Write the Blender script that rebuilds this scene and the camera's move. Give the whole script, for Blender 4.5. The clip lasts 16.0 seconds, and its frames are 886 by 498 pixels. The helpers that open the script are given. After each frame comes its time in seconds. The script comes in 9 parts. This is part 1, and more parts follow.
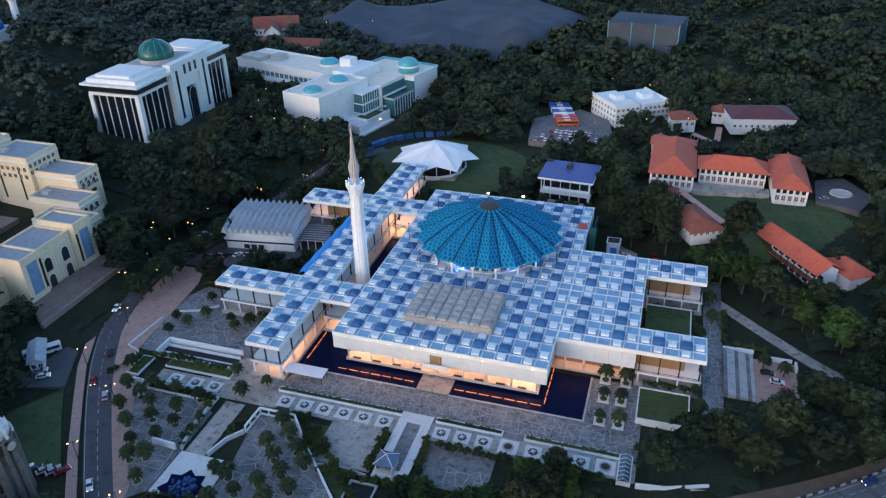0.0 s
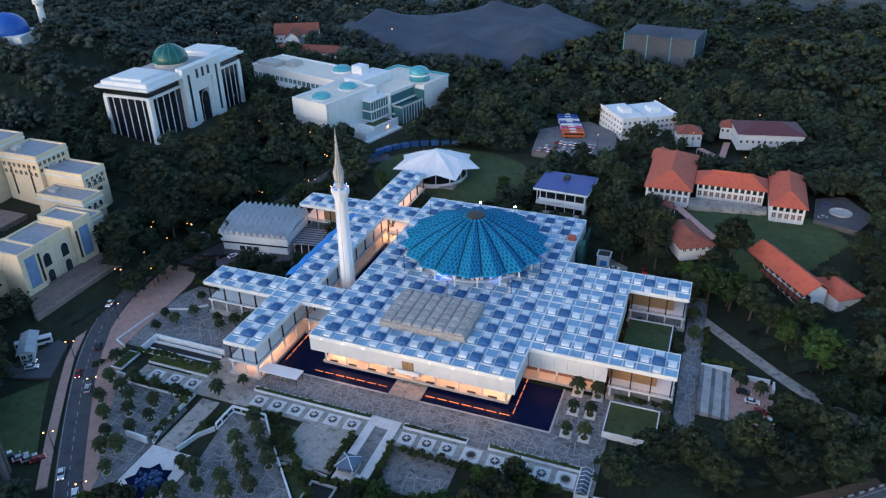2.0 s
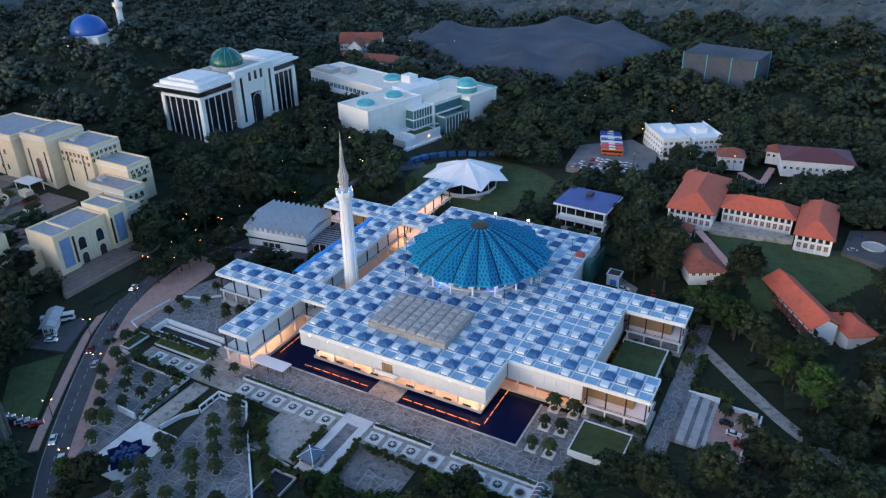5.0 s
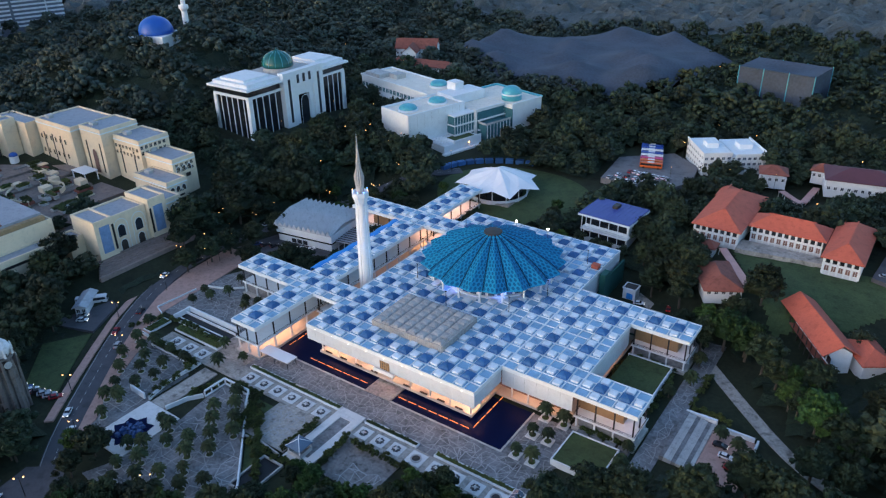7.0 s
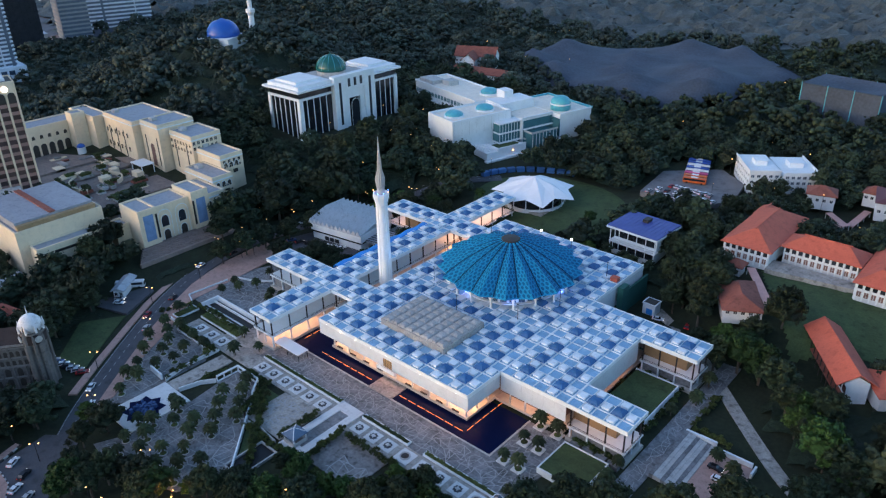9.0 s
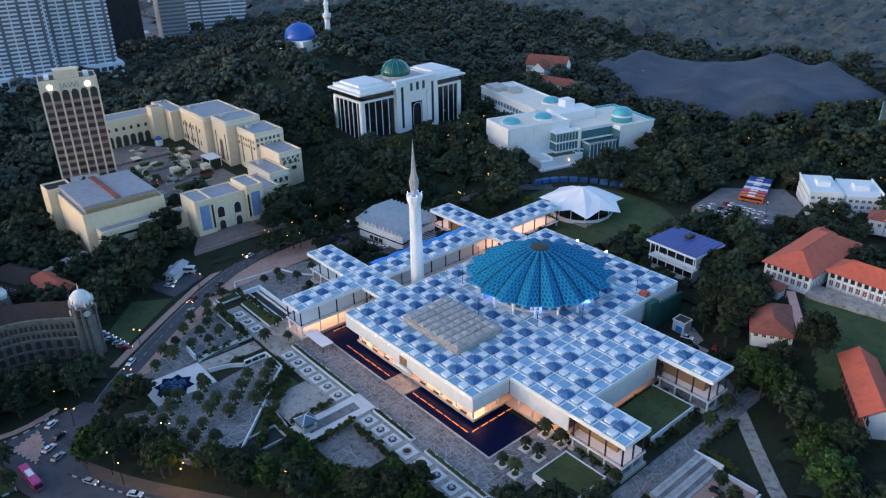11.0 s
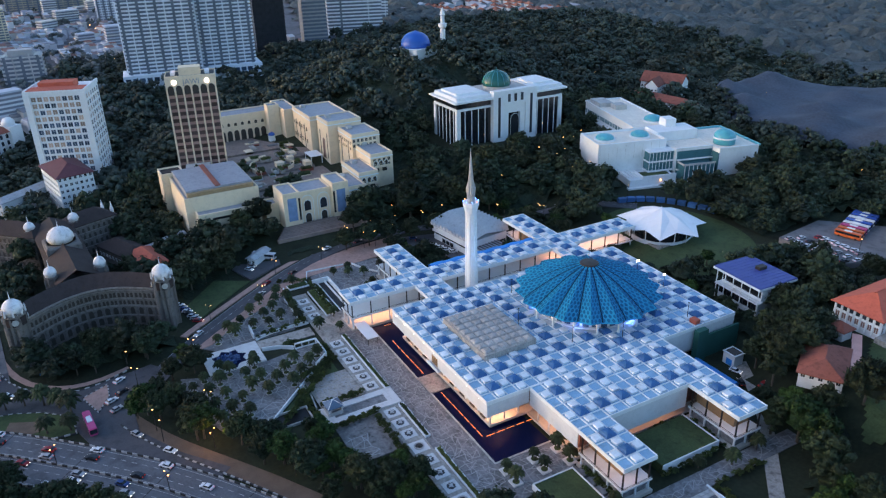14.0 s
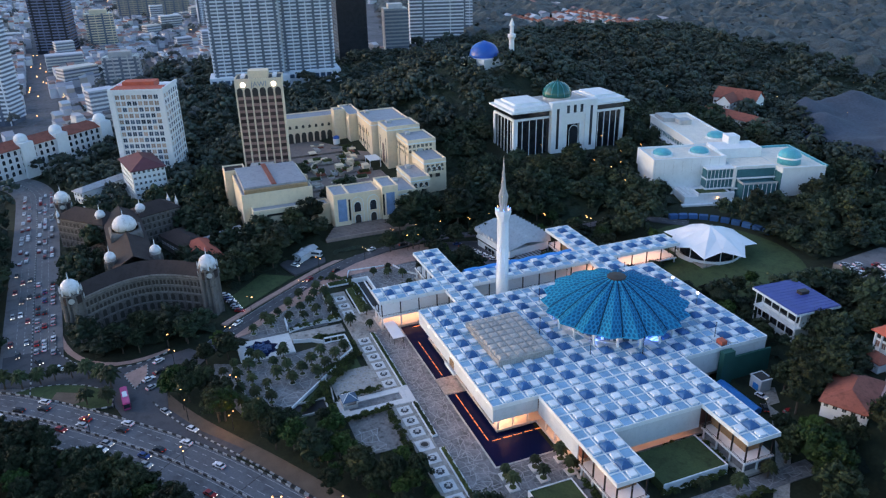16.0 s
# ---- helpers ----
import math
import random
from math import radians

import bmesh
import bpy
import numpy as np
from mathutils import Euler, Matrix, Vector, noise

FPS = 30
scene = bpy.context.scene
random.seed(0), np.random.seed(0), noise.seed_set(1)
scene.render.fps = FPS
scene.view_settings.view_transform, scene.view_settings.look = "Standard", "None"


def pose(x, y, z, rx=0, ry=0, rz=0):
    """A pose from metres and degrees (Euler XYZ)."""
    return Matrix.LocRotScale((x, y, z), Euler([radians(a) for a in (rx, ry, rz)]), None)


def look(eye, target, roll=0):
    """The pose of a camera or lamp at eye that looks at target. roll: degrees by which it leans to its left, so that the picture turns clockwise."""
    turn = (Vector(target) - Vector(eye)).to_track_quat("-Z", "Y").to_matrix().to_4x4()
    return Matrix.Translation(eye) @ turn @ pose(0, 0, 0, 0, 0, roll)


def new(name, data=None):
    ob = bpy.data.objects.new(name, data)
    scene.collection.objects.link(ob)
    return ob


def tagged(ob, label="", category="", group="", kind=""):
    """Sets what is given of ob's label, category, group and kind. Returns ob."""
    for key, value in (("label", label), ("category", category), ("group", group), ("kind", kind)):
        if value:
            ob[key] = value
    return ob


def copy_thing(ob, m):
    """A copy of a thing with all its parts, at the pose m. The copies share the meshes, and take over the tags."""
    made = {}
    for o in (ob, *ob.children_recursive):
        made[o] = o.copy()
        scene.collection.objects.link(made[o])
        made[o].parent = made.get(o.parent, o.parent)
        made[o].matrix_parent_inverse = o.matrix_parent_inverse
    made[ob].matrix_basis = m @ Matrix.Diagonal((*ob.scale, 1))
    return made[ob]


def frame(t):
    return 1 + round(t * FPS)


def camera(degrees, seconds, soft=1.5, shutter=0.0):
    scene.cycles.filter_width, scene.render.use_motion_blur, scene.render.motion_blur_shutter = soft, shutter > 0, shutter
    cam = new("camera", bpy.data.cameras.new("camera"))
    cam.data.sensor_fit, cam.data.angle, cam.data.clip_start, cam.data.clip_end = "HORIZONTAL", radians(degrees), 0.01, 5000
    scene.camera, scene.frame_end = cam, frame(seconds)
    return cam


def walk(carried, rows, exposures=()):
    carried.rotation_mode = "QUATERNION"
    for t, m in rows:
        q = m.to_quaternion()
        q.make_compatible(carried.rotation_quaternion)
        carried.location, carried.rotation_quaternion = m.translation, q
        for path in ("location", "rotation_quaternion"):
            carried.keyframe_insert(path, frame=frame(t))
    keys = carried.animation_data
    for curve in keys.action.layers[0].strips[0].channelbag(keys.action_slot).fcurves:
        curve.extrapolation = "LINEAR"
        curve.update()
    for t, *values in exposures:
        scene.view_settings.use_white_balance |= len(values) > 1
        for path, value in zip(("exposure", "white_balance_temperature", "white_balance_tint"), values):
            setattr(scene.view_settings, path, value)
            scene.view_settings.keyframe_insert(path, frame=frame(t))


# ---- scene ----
cam = camera(61.5, 16.0, soft=1.25)
PATH = [
    (0, (71.587, -254.418, 156.142), (71.057, -252.764, 155.151), -1.2),
    (0.5, (75.602, -253.581, 156.358), (75.066, -251.927, 155.37), -1.1),
    (1, (80.587, -252.27, 156.43), (80.022, -250.621, 155.449), -1.1),
    (1.5, (85.374, -251.14, 156.736), (84.779, -249.5, 155.759), -1.0),
    (2, (90.556, -250.076, 156.845), (89.93, -248.443, 155.874), -1.0),
    (2.5, (95.72, -248.705, 156.832), (95.062, -247.082, 155.866), -1.0),
    (3, (101.095, -247.007, 156.861), (100.4, -245.397, 155.9), -1.0),
    (5.5, (128.073, -237.738, 156.475), (127.178, -236.212, 155.543), -1.0),
    (6, (133.69, -235.299, 156.585), (132.75, -233.797, 155.657), -1.0),
    (6.5, (139.233, -232.716, 156.673), (138.249, -231.24, 155.749), -1.1),
    (7, (144.64, -230.537, 156.854), (143.613, -229.087, 155.935), -1.1),
    (7.5, (149.884, -227.599, 156.595), (148.815, -226.177, 155.682), -1.2),
    (8, (155.218, -224.662, 156.421), (154.105, -223.27, 155.514), -1.2),
    (10.5, (180.352, -209.411, 156.843), (179.025, -208.2, 155.963), -1.2),
    (11, (185.234, -205.843, 156.98), (183.863, -204.679, 156.105), -1.2),
    (11.5, (189.602, -201.99, 157.088), (188.191, -200.872, 156.217), -1.2),
    (12, (194.27, -198.207, 157.205), (192.818, -197.137, 156.339), -1.2),
    (12.5, (198.678, -194.403, 157.654), (197.19, -193.382, 156.792), -1.3),
    (13, (203.001, -189.878, 157.678), (201.474, -188.911, 156.822), -1.3),
    (13.5, (207.412, -185.542, 157.83), (205.85, -184.627, 156.98), -1.4),
    (14, (211.328, -181.28, 157.988), (209.733, -180.417, 157.144), -1.3),
    (14.5, (214.678, -176.854, 158.027), (213.054, -176.041, 157.19), -1.3),
    (15, (219.003, -172.297, 157.882), (217.349, -171.537, 157.053), -1.3),
    (15.5, (222.447, -167.615, 157.779), (220.767, -166.906, 156.958), -1.3),
    (16, (226.144, -162.361, 157.812), (224.439, -161.707, 156.997), -1.3),
]
walk(cam, [(t, look(eye, target, roll)) for t, eye, target, roll in PATH], [(0.0, 1.14, 6950, 18.5), (5.5, 1.16, 6950, 18.5), (11.0, 1.24, 7050, 19.5), (16.0, 1.32, 7200, 21.5)])

# world: an overcast dusk
SUN_EL, SUN_AZ = 5.0, 205.0
world = bpy.data.worlds.new("sky")
scene.world = world
world.use_nodes = True
wn = world.node_tree
sky = wn.nodes.new("ShaderNodeTexSky")
sky.sky_type, sky.sun_disc = "NISHITA", False
sky.sun_elevation, sky.sun_rotation = radians(SUN_EL), radians(SUN_AZ)
sky.air_density, sky.dust_density, sky.ozone_density = 1.0, 1.0, 3.0
back = wn.nodes["Background"]
back.inputs["Strength"].default_value = 0.3
wn.links.new(sky.outputs[0], back.inputs["Color"])
sun = new("sun", bpy.data.lights.new("sun", "SUN"))
sun.data.energy, sun.data.angle, sun.data.color = 0.34, radians(60), (1.0, 0.93, 0.88)
sun.matrix_world = look((0, 0, 400), (math.sin(radians(SUN_AZ)) * -200, math.cos(radians(SUN_AZ)) * -200, 310))
WARM = (1.0, 0.50, 0.27)


def area_lamp(x, y, z, sx, sy, watts, colour=WARM):
    ob = new("gallery_lamp", bpy.data.lights.new("gallery_lamp", "AREA"))
    ob.data.shape, ob.data.size, ob.data.size_y = "RECTANGLE", sx, sy
    ob.data.energy, ob.data.color = watts, colour
    ob.location = (x, y, z)
    return ob


def spot_lamp(eye, target, watts, degrees, colour):
    ob = new("flood_lamp", bpy.data.lights.new("flood_lamp", "SPOT"))
    ob.data.energy, ob.data.color, ob.data.spot_size, ob.data.spot_blend = watts, colour, radians(degrees), 0.6
    ob.data.shadow_soft_size = 0.4
    ob.matrix_world = look(eye, target)
    return ob

# materials
def mat(name, col, rough=0.75, metal=0.0, var=0.22, scale=0.25, fine=3.0, bump=0.15, rnd=0.0, stain=0.0, spec=0.4):
    """Plain surface with broad patches, grain, relief, and stains of a second scale."""
    m = bpy.data.materials.new(name)
    m.use_nodes = True
    n, l = m.node_tree.nodes, m.node_tree.links
    b = n["Principled BSDF"]
    b.inputs["Roughness"].default_value = rough
    b.inputs["Metallic"].default_value = metal
    b.inputs["Specular IOR Level"].default_value = spec
    geo = n.new("ShaderNodeNewGeometry")
    big, small = n.new("ShaderNodeTexNoise"), n.new("ShaderNodeTexNoise")
    big.inputs["Scale"].default_value, small.inputs["Scale"].default_value = scale, fine
    big.inputs["Detail"].default_value, small.inputs["Detail"].default_value = 4, 3
    l.new(geo.outputs["Position"], big.inputs["Vector"])
    l.new(geo.outputs["Position"], small.inputs["Vector"])
    add = n.new("ShaderNodeMath")
    add.operation = "ADD"
    l.new(big.outputs["Fac"], add.inputs[0])
    l.new(small.outputs["Fac"], add.inputs[1])
    rng = n.new("ShaderNodeMapRange")
    rng.inputs["From Min"].default_value, rng.inputs["From Max"].default_value = 0.6, 1.4
    rng.inputs["To Min"].default_value, rng.inputs["To Max"].default_value = 1 - var, 1 + var
    l.new(add.outputs[0], rng.inputs["Value"])
    last = rng.outputs[0]
    if rnd:
        info = n.new("ShaderNodeObjectInfo")
        r2 = n.new("ShaderNodeMapRange")
        r2.inputs["To Min"].default_value, r2.inputs["To Max"].default_value = 1 - rnd, 1 + rnd
        l.new(info.outputs["Random"], r2.inputs["Value"])
        mul = n.new("ShaderNodeMath")
        mul.operation = "MULTIPLY"
        l.new(last, mul.inputs[0])
        l.new(r2.outputs[0], mul.inputs[1])
        last = mul.outputs[0]
    if stain:
        st = n.new("ShaderNodeTexNoise")
        st.inputs["Scale"].default_value, st.inputs["Detail"].default_value = scale * 2.7, 6
        l.new(geo.outputs["Position"], st.inputs["Vector"])
        sr = n.new("ShaderNodeMapRange")
        sr.inputs["From Min"].default_value, sr.inputs["From Max"].default_value = 0.52, 0.7
        sr.inputs["To Min"].default_value, sr.inputs["To Max"].default_value = 1.0, 1 - stain
        l.new(st.outputs["Fac"], sr.inputs["Value"])
        mul = n.new("ShaderNodeMath")
        mul.operation = "MULTIPLY"
        l.new(last, mul.inputs[0])
        l.new(sr.outputs[0], mul.inputs[1])
        last = mul.outputs[0]
    vm = n.new("ShaderNodeVectorMath")
    vm.operation = "SCALE"
    vm.inputs[0].default_value = col
    l.new(last, vm.inputs["Scale"])
    l.new(vm.outputs[0], b.inputs["Base Color"])
    if bump:
        bp = n.new("ShaderNodeBump")
        bp.inputs["Strength"].default_value, bp.inputs["Distance"].default_value = bump, 0.1
        l.new(small.outputs["Fac"], bp.inputs["Height"])
        l.new(bp.outputs[0], b.inputs["Normal"])
    return m


def leaf_mat(name, col, tip, joined=False):
    """Foliage: each leaf clump takes its own green, each tree its own tone (joined woods carry it as an attribute)."""
    m = bpy.data.materials.new(name)
    m.use_nodes = True
    n, l = m.node_tree.nodes, m.node_tree.links
    b = n["Principled BSDF"]
    b.inputs["Roughness"].default_value = 0.65
    b.inputs["Specular IOR Level"].default_value = 0.25
    geo, info = n.new("ShaderNodeNewGeometry"), n.new("ShaderNodeObjectInfo")
    grain = n.new("ShaderNodeTexNoise")
    grain.inputs["Scale"].default_value, grain.inputs["Detail"].default_value, grain.inputs["Roughness"].default_value = 0.75, 6, 0.7
    l.new(geo.outputs["Position"], grain.inputs["Vector"])
    gr = n.new("ShaderNodeMapRange")
    gr.inputs["From Min"].default_value, gr.inputs["From Max"].default_value = 0.32, 0.68
    gr.inputs["To Min"].default_value, gr.inputs["To Max"].default_value = 0.55, 1.45
    l.new(grain.outputs["Fac"], gr.inputs["Value"])
    bp = n.new("ShaderNodeBump")
    bp.inputs["Strength"].default_value, bp.inputs["Distance"].default_value = 0.9, 0.9
    l.new(grain.outputs["Fac"], bp.inputs["Height"])
    l.new(bp.outputs[0], b.inputs["Normal"])
    noise_tex = n.new("ShaderNodeTexNoise")
    noise_tex.inputs["Scale"].default_value = 0.07
    l.new(geo.outputs["Position"], noise_tex.inputs["Vector"])
    mix = n.new("ShaderNodeMix")
    mix.data_type = "RGBA"
    mix.inputs["A"].default_value, mix.inputs["B"].default_value = (*col, 1), (*tip, 1)
    l.new(geo.outputs["Random Per Island"], mix.inputs["Factor"])
    add = n.new("ShaderNodeMath")
    add.operation = "ADD"
    if joined:
        tone_at = n.new("ShaderNodeAttribute")
        tone_at.attribute_name = "tone"
        tone = tone_at.outputs["Fac"]
    else:
        tone = info.outputs["Random"]
    l.new(tone, add.inputs[0])
    l.new(noise_tex.outputs["Fac"], add.inputs[1])
    rng = n.new("ShaderNodeMapRange")
    rng.inputs["From Min"].default_value, rng.inputs["From Max"].default_value = 0.4, 1.5
    rng.inputs["To Min"].default_value, rng.inputs["To Max"].default_value = 0.5, 1.45
    l.new(add.outputs[0], rng.inputs["Value"])
    vm = n.new("ShaderNodeVectorMath")
    vm.operation = "SCALE"
    dry = n.new("ShaderNodeTexNoise")
    dry.inputs["Scale"].default_value, dry.inputs["Detail"].default_value = 0.022, 3
    l.new(geo.outputs["Position"], dry.inputs["Vector"])
    dr = n.new("ShaderNodeMapRange")
    kind_ = n.new("ShaderNodeMath")
    kind_.operation = "FRACT"
    ten = n.new("ShaderNodeMath")
    ten.operation = "MULTIPLY"
    ten.inputs[1].default_value = 7.3
    l.new(tone, ten.inputs[0])
    l.new(ten.outputs[0], kind_.inputs[0])
    blend = n.new("ShaderNodeMath")
    blend.operation = "MULTIPLY_ADD"
    blend.inputs[1].default_value = 0.45
    l.new(kind_.outputs[0], blend.inputs[0])
    l.new(dry.outputs["Fac"], blend.inputs[2])
    dr.inputs["From Min"].default_value, dr.inputs["From Max"].default_value = 0.72, 1.02
    l.new(blend.outputs[0], dr.inputs["Value"])
    olive = n.new("ShaderNodeMix")
    olive.data_type = "RGBA"
    olive.inputs["B"].default_value = (tip[0] * 1.22, tip[1] * 0.96, tip[2] * 0.85, 1)
    l.new(dr.outputs[0], olive.inputs["Factor"])
    l.new(mix.outputs["Result"], olive.inputs["A"])
    l.new(olive.outputs["Result"], vm.inputs[0])
    both = n.new("ShaderNodeMath")
    both.operation = "MULTIPLY"
    l.new(rng.outputs[0], both.inputs[0])
    l.new(gr.outputs[0], both.inputs[1])
    l.new(both.outputs[0], vm.inputs["Scale"])
    l.new(vm.outputs[0], b.inputs["Base Color"])
    return m


def glow(name, col, strength):
    m = bpy.data.materials.new(name)
    m.use_nodes = True
    b = m.node_tree.nodes["Principled BSDF"]
    b.inputs["Base Color"].default_value = (*col, 1)
    b.inputs["Emission Color"].default_value = (*col, 1)
    b.inputs["Emission Strength"].default_value = strength
    return m


WHITE = mat("white_paint", (0.74, 0.78, 0.8), 0.6, stain=0.07, var=0.08)
WALL = mat("white_render", (0.62, 0.645, 0.67), 0.8, stain=0.08, var=0.08)
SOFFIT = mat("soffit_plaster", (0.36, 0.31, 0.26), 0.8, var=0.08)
PAN = mat("roof_pan_paint", (0.235, 0.435, 0.60), 0.55, stain=0.2, var=0.2, rnd=0.05, scale=0.15)
PYR = mat("slate_blue_tile", (0.02, 0.115, 0.285), 0.6, var=0.2, rnd=0.1, fine=2.0)
LID = mat("roof_box_paint", (0.72, 0.78, 0.82), 0.5, var=0.1, rnd=0.05, stain=0.15)
CONCRETE = mat("grey_concrete", (0.40, 0.385, 0.37), 0.9, stain=0.3, var=0.25, rnd=0.1, scale=0.4)
PALE_CONCRETE = mat("pale_concrete", (0.45, 0.45, 0.44), 0.85, stain=0.3, var=0.2)
DOME_TEAL = mat("teal_dome_tile", (0.0, 0.255, 0.46), 0.7, spec=0.08, var=0.16, scale=0.3, fine=2.5, stain=0.12)
DOME_DARK = mat("dark_teal_tile", (0.001, 0.115, 0.25), 0.7, var=0.25, rnd=0.1, spec=0.1)
GUTTER = mat("dome_gutter_lead", (0.004, 0.035, 0.07), 0.7, spec=0.1)
BLACK = mat("black_steel", (0.02, 0.02, 0.022), 0.5, metal=0.3, var=0.2)
DARK = mat("dark_bronze", (0.045, 0.038, 0.034), 0.6, var=0.2)
FLOOR_STONE = mat("terrazzo_floor", (0.5, 0.47, 0.43), 0.4, var=0.1)
MARBLE = mat("white_marble", (0.68, 0.67, 0.66), 0.45, stain=0.15, var=0.1, rnd=0.06)
PAVING = mat("slate_paving", (0.195, 0.197, 0.203), 0.8, stain=0.5, var=0.55, scale=0.12, fine=1.2)
PAVE_PALE = mat("pale_paving", (0.36, 0.335, 0.305), 0.8, stain=0.55, var=0.4, scale=0.16, fine=1.4)
JOINT = mat("pale_joint", (0.34, 0.34, 0.34), 0.85, var=0.2)
PINK = mat("pink_brick_paving", (0.46, 0.28, 0.235), 0.85, stain=0.25, var=0.18, fine=2.0)
ASPHALT = mat("asphalt", (0.085, 0.085, 0.095), 0.85, stain=0.3, var=0.25, scale=0.1, fine=2.0)
ROAD_PALE = mat("worn_asphalt", (0.18, 0.175, 0.18), 0.85, stain=0.3, var=0.25, scale=0.1, fine=2.0)
DECK_ROAD = mat("highway_asphalt", (0.125, 0.13, 0.145), 0.8, stain=0.35, var=0.3, scale=0.08, fine=1.6)
LINE = mat("road_paint", (0.45, 0.45, 0.44), 0.7, stain=0.4)
KERB_BLACK = mat("kerb_black", (0.04, 0.04, 0.04), 0.8)
GRASS = mat("lawn", (0.052, 0.082, 0.03), 0.9, stain=0.35, var=0.35, scale=0.15, fine=1.5, bump=0.5)
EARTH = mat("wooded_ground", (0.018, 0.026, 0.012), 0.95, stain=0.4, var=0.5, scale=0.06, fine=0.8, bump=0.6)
SOIL = mat("bare_soil", (0.16, 0.11, 0.08), 0.95, var=0.3)
HEDGE = leaf_mat("hedge_leaves", (0.035, 0.056, 0.018), (0.06, 0.088, 0.026))
LEAF = leaf_mat("dark_leaves", (0.009, 0.02, 0.01), (0.024, 0.041, 0.019))
WOODS_LEAF = leaf_mat("woods_leaves", (0.012, 0.026, 0.015), (0.029, 0.048, 0.026), True)
# Pale blue-grey: distance haze is put into these leaf colours.
FAR_LEAF_HAZE = leaf_mat("far_leaves_hazed", (0.078, 0.098, 0.1), (0.12, 0.14, 0.142), True)
# Lighter and bluer than the near woods, with some haze painted in.
HILL_LEAF_HAZE = leaf_mat("hill_leaves_hazed", (0.022, 0.039, 0.032), (0.046, 0.069, 0.056), True)
LEAF_LIGHT = leaf_mat("light_leaves", (0.013, 0.04, 0.01), (0.036, 0.084, 0.02))
PALM_LEAF = leaf_mat("palm_leaves", (0.014, 0.027, 0.011), (0.038, 0.056, 0.022))
BARK = mat("bark", (0.09, 0.07, 0.055), 0.9, var=0.3, fine=8)
TERRACOTTA = mat("orange_clay_tile", (0.52, 0.115, 0.07), 0.8, stain=0.18, var=0.14, scale=0.2, fine=1.5)
RED_TILE = mat("red_clay_tile", (0.27, 0.085, 0.06), 0.85, stain=0.3, var=0.25)
DARK_TILE = mat("brown_clay_tile", (0.04, 0.028, 0.027), 0.85, stain=0.3, var=0.3)
CREAM = mat("cream_render", (0.80, 0.65, 0.47), 0.85, stain=0.1, var=0.08)
GREY_ROOF = mat("grey_metal_roof", (0.30, 0.32, 0.36), 0.5, stain=0.25, var=0.15)
OCHRE = mat("ochre_metal_roof", (0.36, 0.24, 0.13), 0.6, stain=0.2)
STONE = mat("weathered_stone", (0.16, 0.145, 0.138), 0.9, stain=0.4, var=0.25)
BLUE_ROOF = mat("blue_metal_roof", (0.06, 0.085, 0.3), 0.45, stain=0.15, var=0.15)
TARP = mat("blue_tarpaulin", (0.01, 0.26, 0.68), 0.5, var=0.2, bump=0.4)
CANOPY = mat("white_canopy", (0.82, 0.82, 0.84), 0.6, var=0.06)
TURQ = mat("turquoise_tile", (0.06, 0.37, 0.45), 0.35, var=0.25, fine=1.5)
GREEN_DOME = mat("green_glass_dome", (0.01, 0.11, 0.10), 0.15, var=0.2)
BLUE_DOME = mat("blue_dome_tile", (0.01, 0.10, 0.42), 0.35, var=0.1)
GLASS = mat("dark_window_glass", (0.025, 0.032, 0.042), 0.12, var=0.3, rnd=0.5, spec=0.6, bump=0)
GLASS_BLUE = mat("blue_window_glass", (0.06, 0.10, 0.15), 0.15, var=0.3, rnd=0.5, spec=0.6, bump=0)
BROWN_PANEL = mat("brown_louvre", (0.19, 0.105, 0.09), 0.7, var=0.2, rnd=0.1)
FAR_WALL = mat("far_render", (0.42, 0.42, 0.43), 0.85, var=0.15, rnd=0.45)
NET = mat("grey_netting", (0.055, 0.075, 0.105), 0.95, var=0.35, scale=0.05, fine=0.6, bump=0.5)
TYRE = mat("tyre_rubber", (0.02, 0.02, 0.02), 0.9)
WOOD = mat("timber_screen", (0.34, 0.2, 0.1), 0.6, var=0.2, rnd=0.15)

WATER = mat("pool_water", (0.003, 0.008, 0.04), 0.32, var=0.1, fine=1.0, bump=0.02, spec=0.03)
LAMP_WARM = glow("warm_lamp", (1.0, 0.46, 0.15), 3.2)
LAMP_WHITE = glow("white_lamp", (1.0, 0.82, 0.62), 16.0)
LAMP_BLUE = glow("blue_lamp", (0.08, 0.25, 1.0), 6.0)
GLOW_REFLECTION = glow("orange_reflection_glow", (1.0, 0.30, 0.09), 0.35)
SIGN_WHITE = glow("lit_sign", (1.0, 0.97, 0.9), 2.5)

# mesh helpers
def box(bm, x0, x1, y0, y1, z0, z1):
    v = [bm.verts.new(p) for p in ((x0, y0, z0), (x1, y0, z0), (x1, y1, z0), (x0, y1, z0), (x0, y0, z1), (x1, y0, z1), (x1, y1, z1), (x0, y1, z1))]
    for q in ((3, 2, 1, 0), (4, 5, 6, 7), (0, 1, 5, 4), (1, 2, 6, 5), (2, 3, 7, 6), (3, 0, 4, 7)):
        bm.faces.new([v[i] for i in q])


def prism(bm, pts, z0, z1):
    lo = [bm.verts.new((x, y, z0)) for x, y in pts]
    hi = [bm.verts.new((x, y, z1)) for x, y in pts]
    bm.faces.new(hi)
    bm.faces.new(lo[::-1])
    for i in range(len(pts)):
        j = (i + 1) % len(pts)
        bm.faces.new((lo[i], lo[j], hi[j], hi[i]))


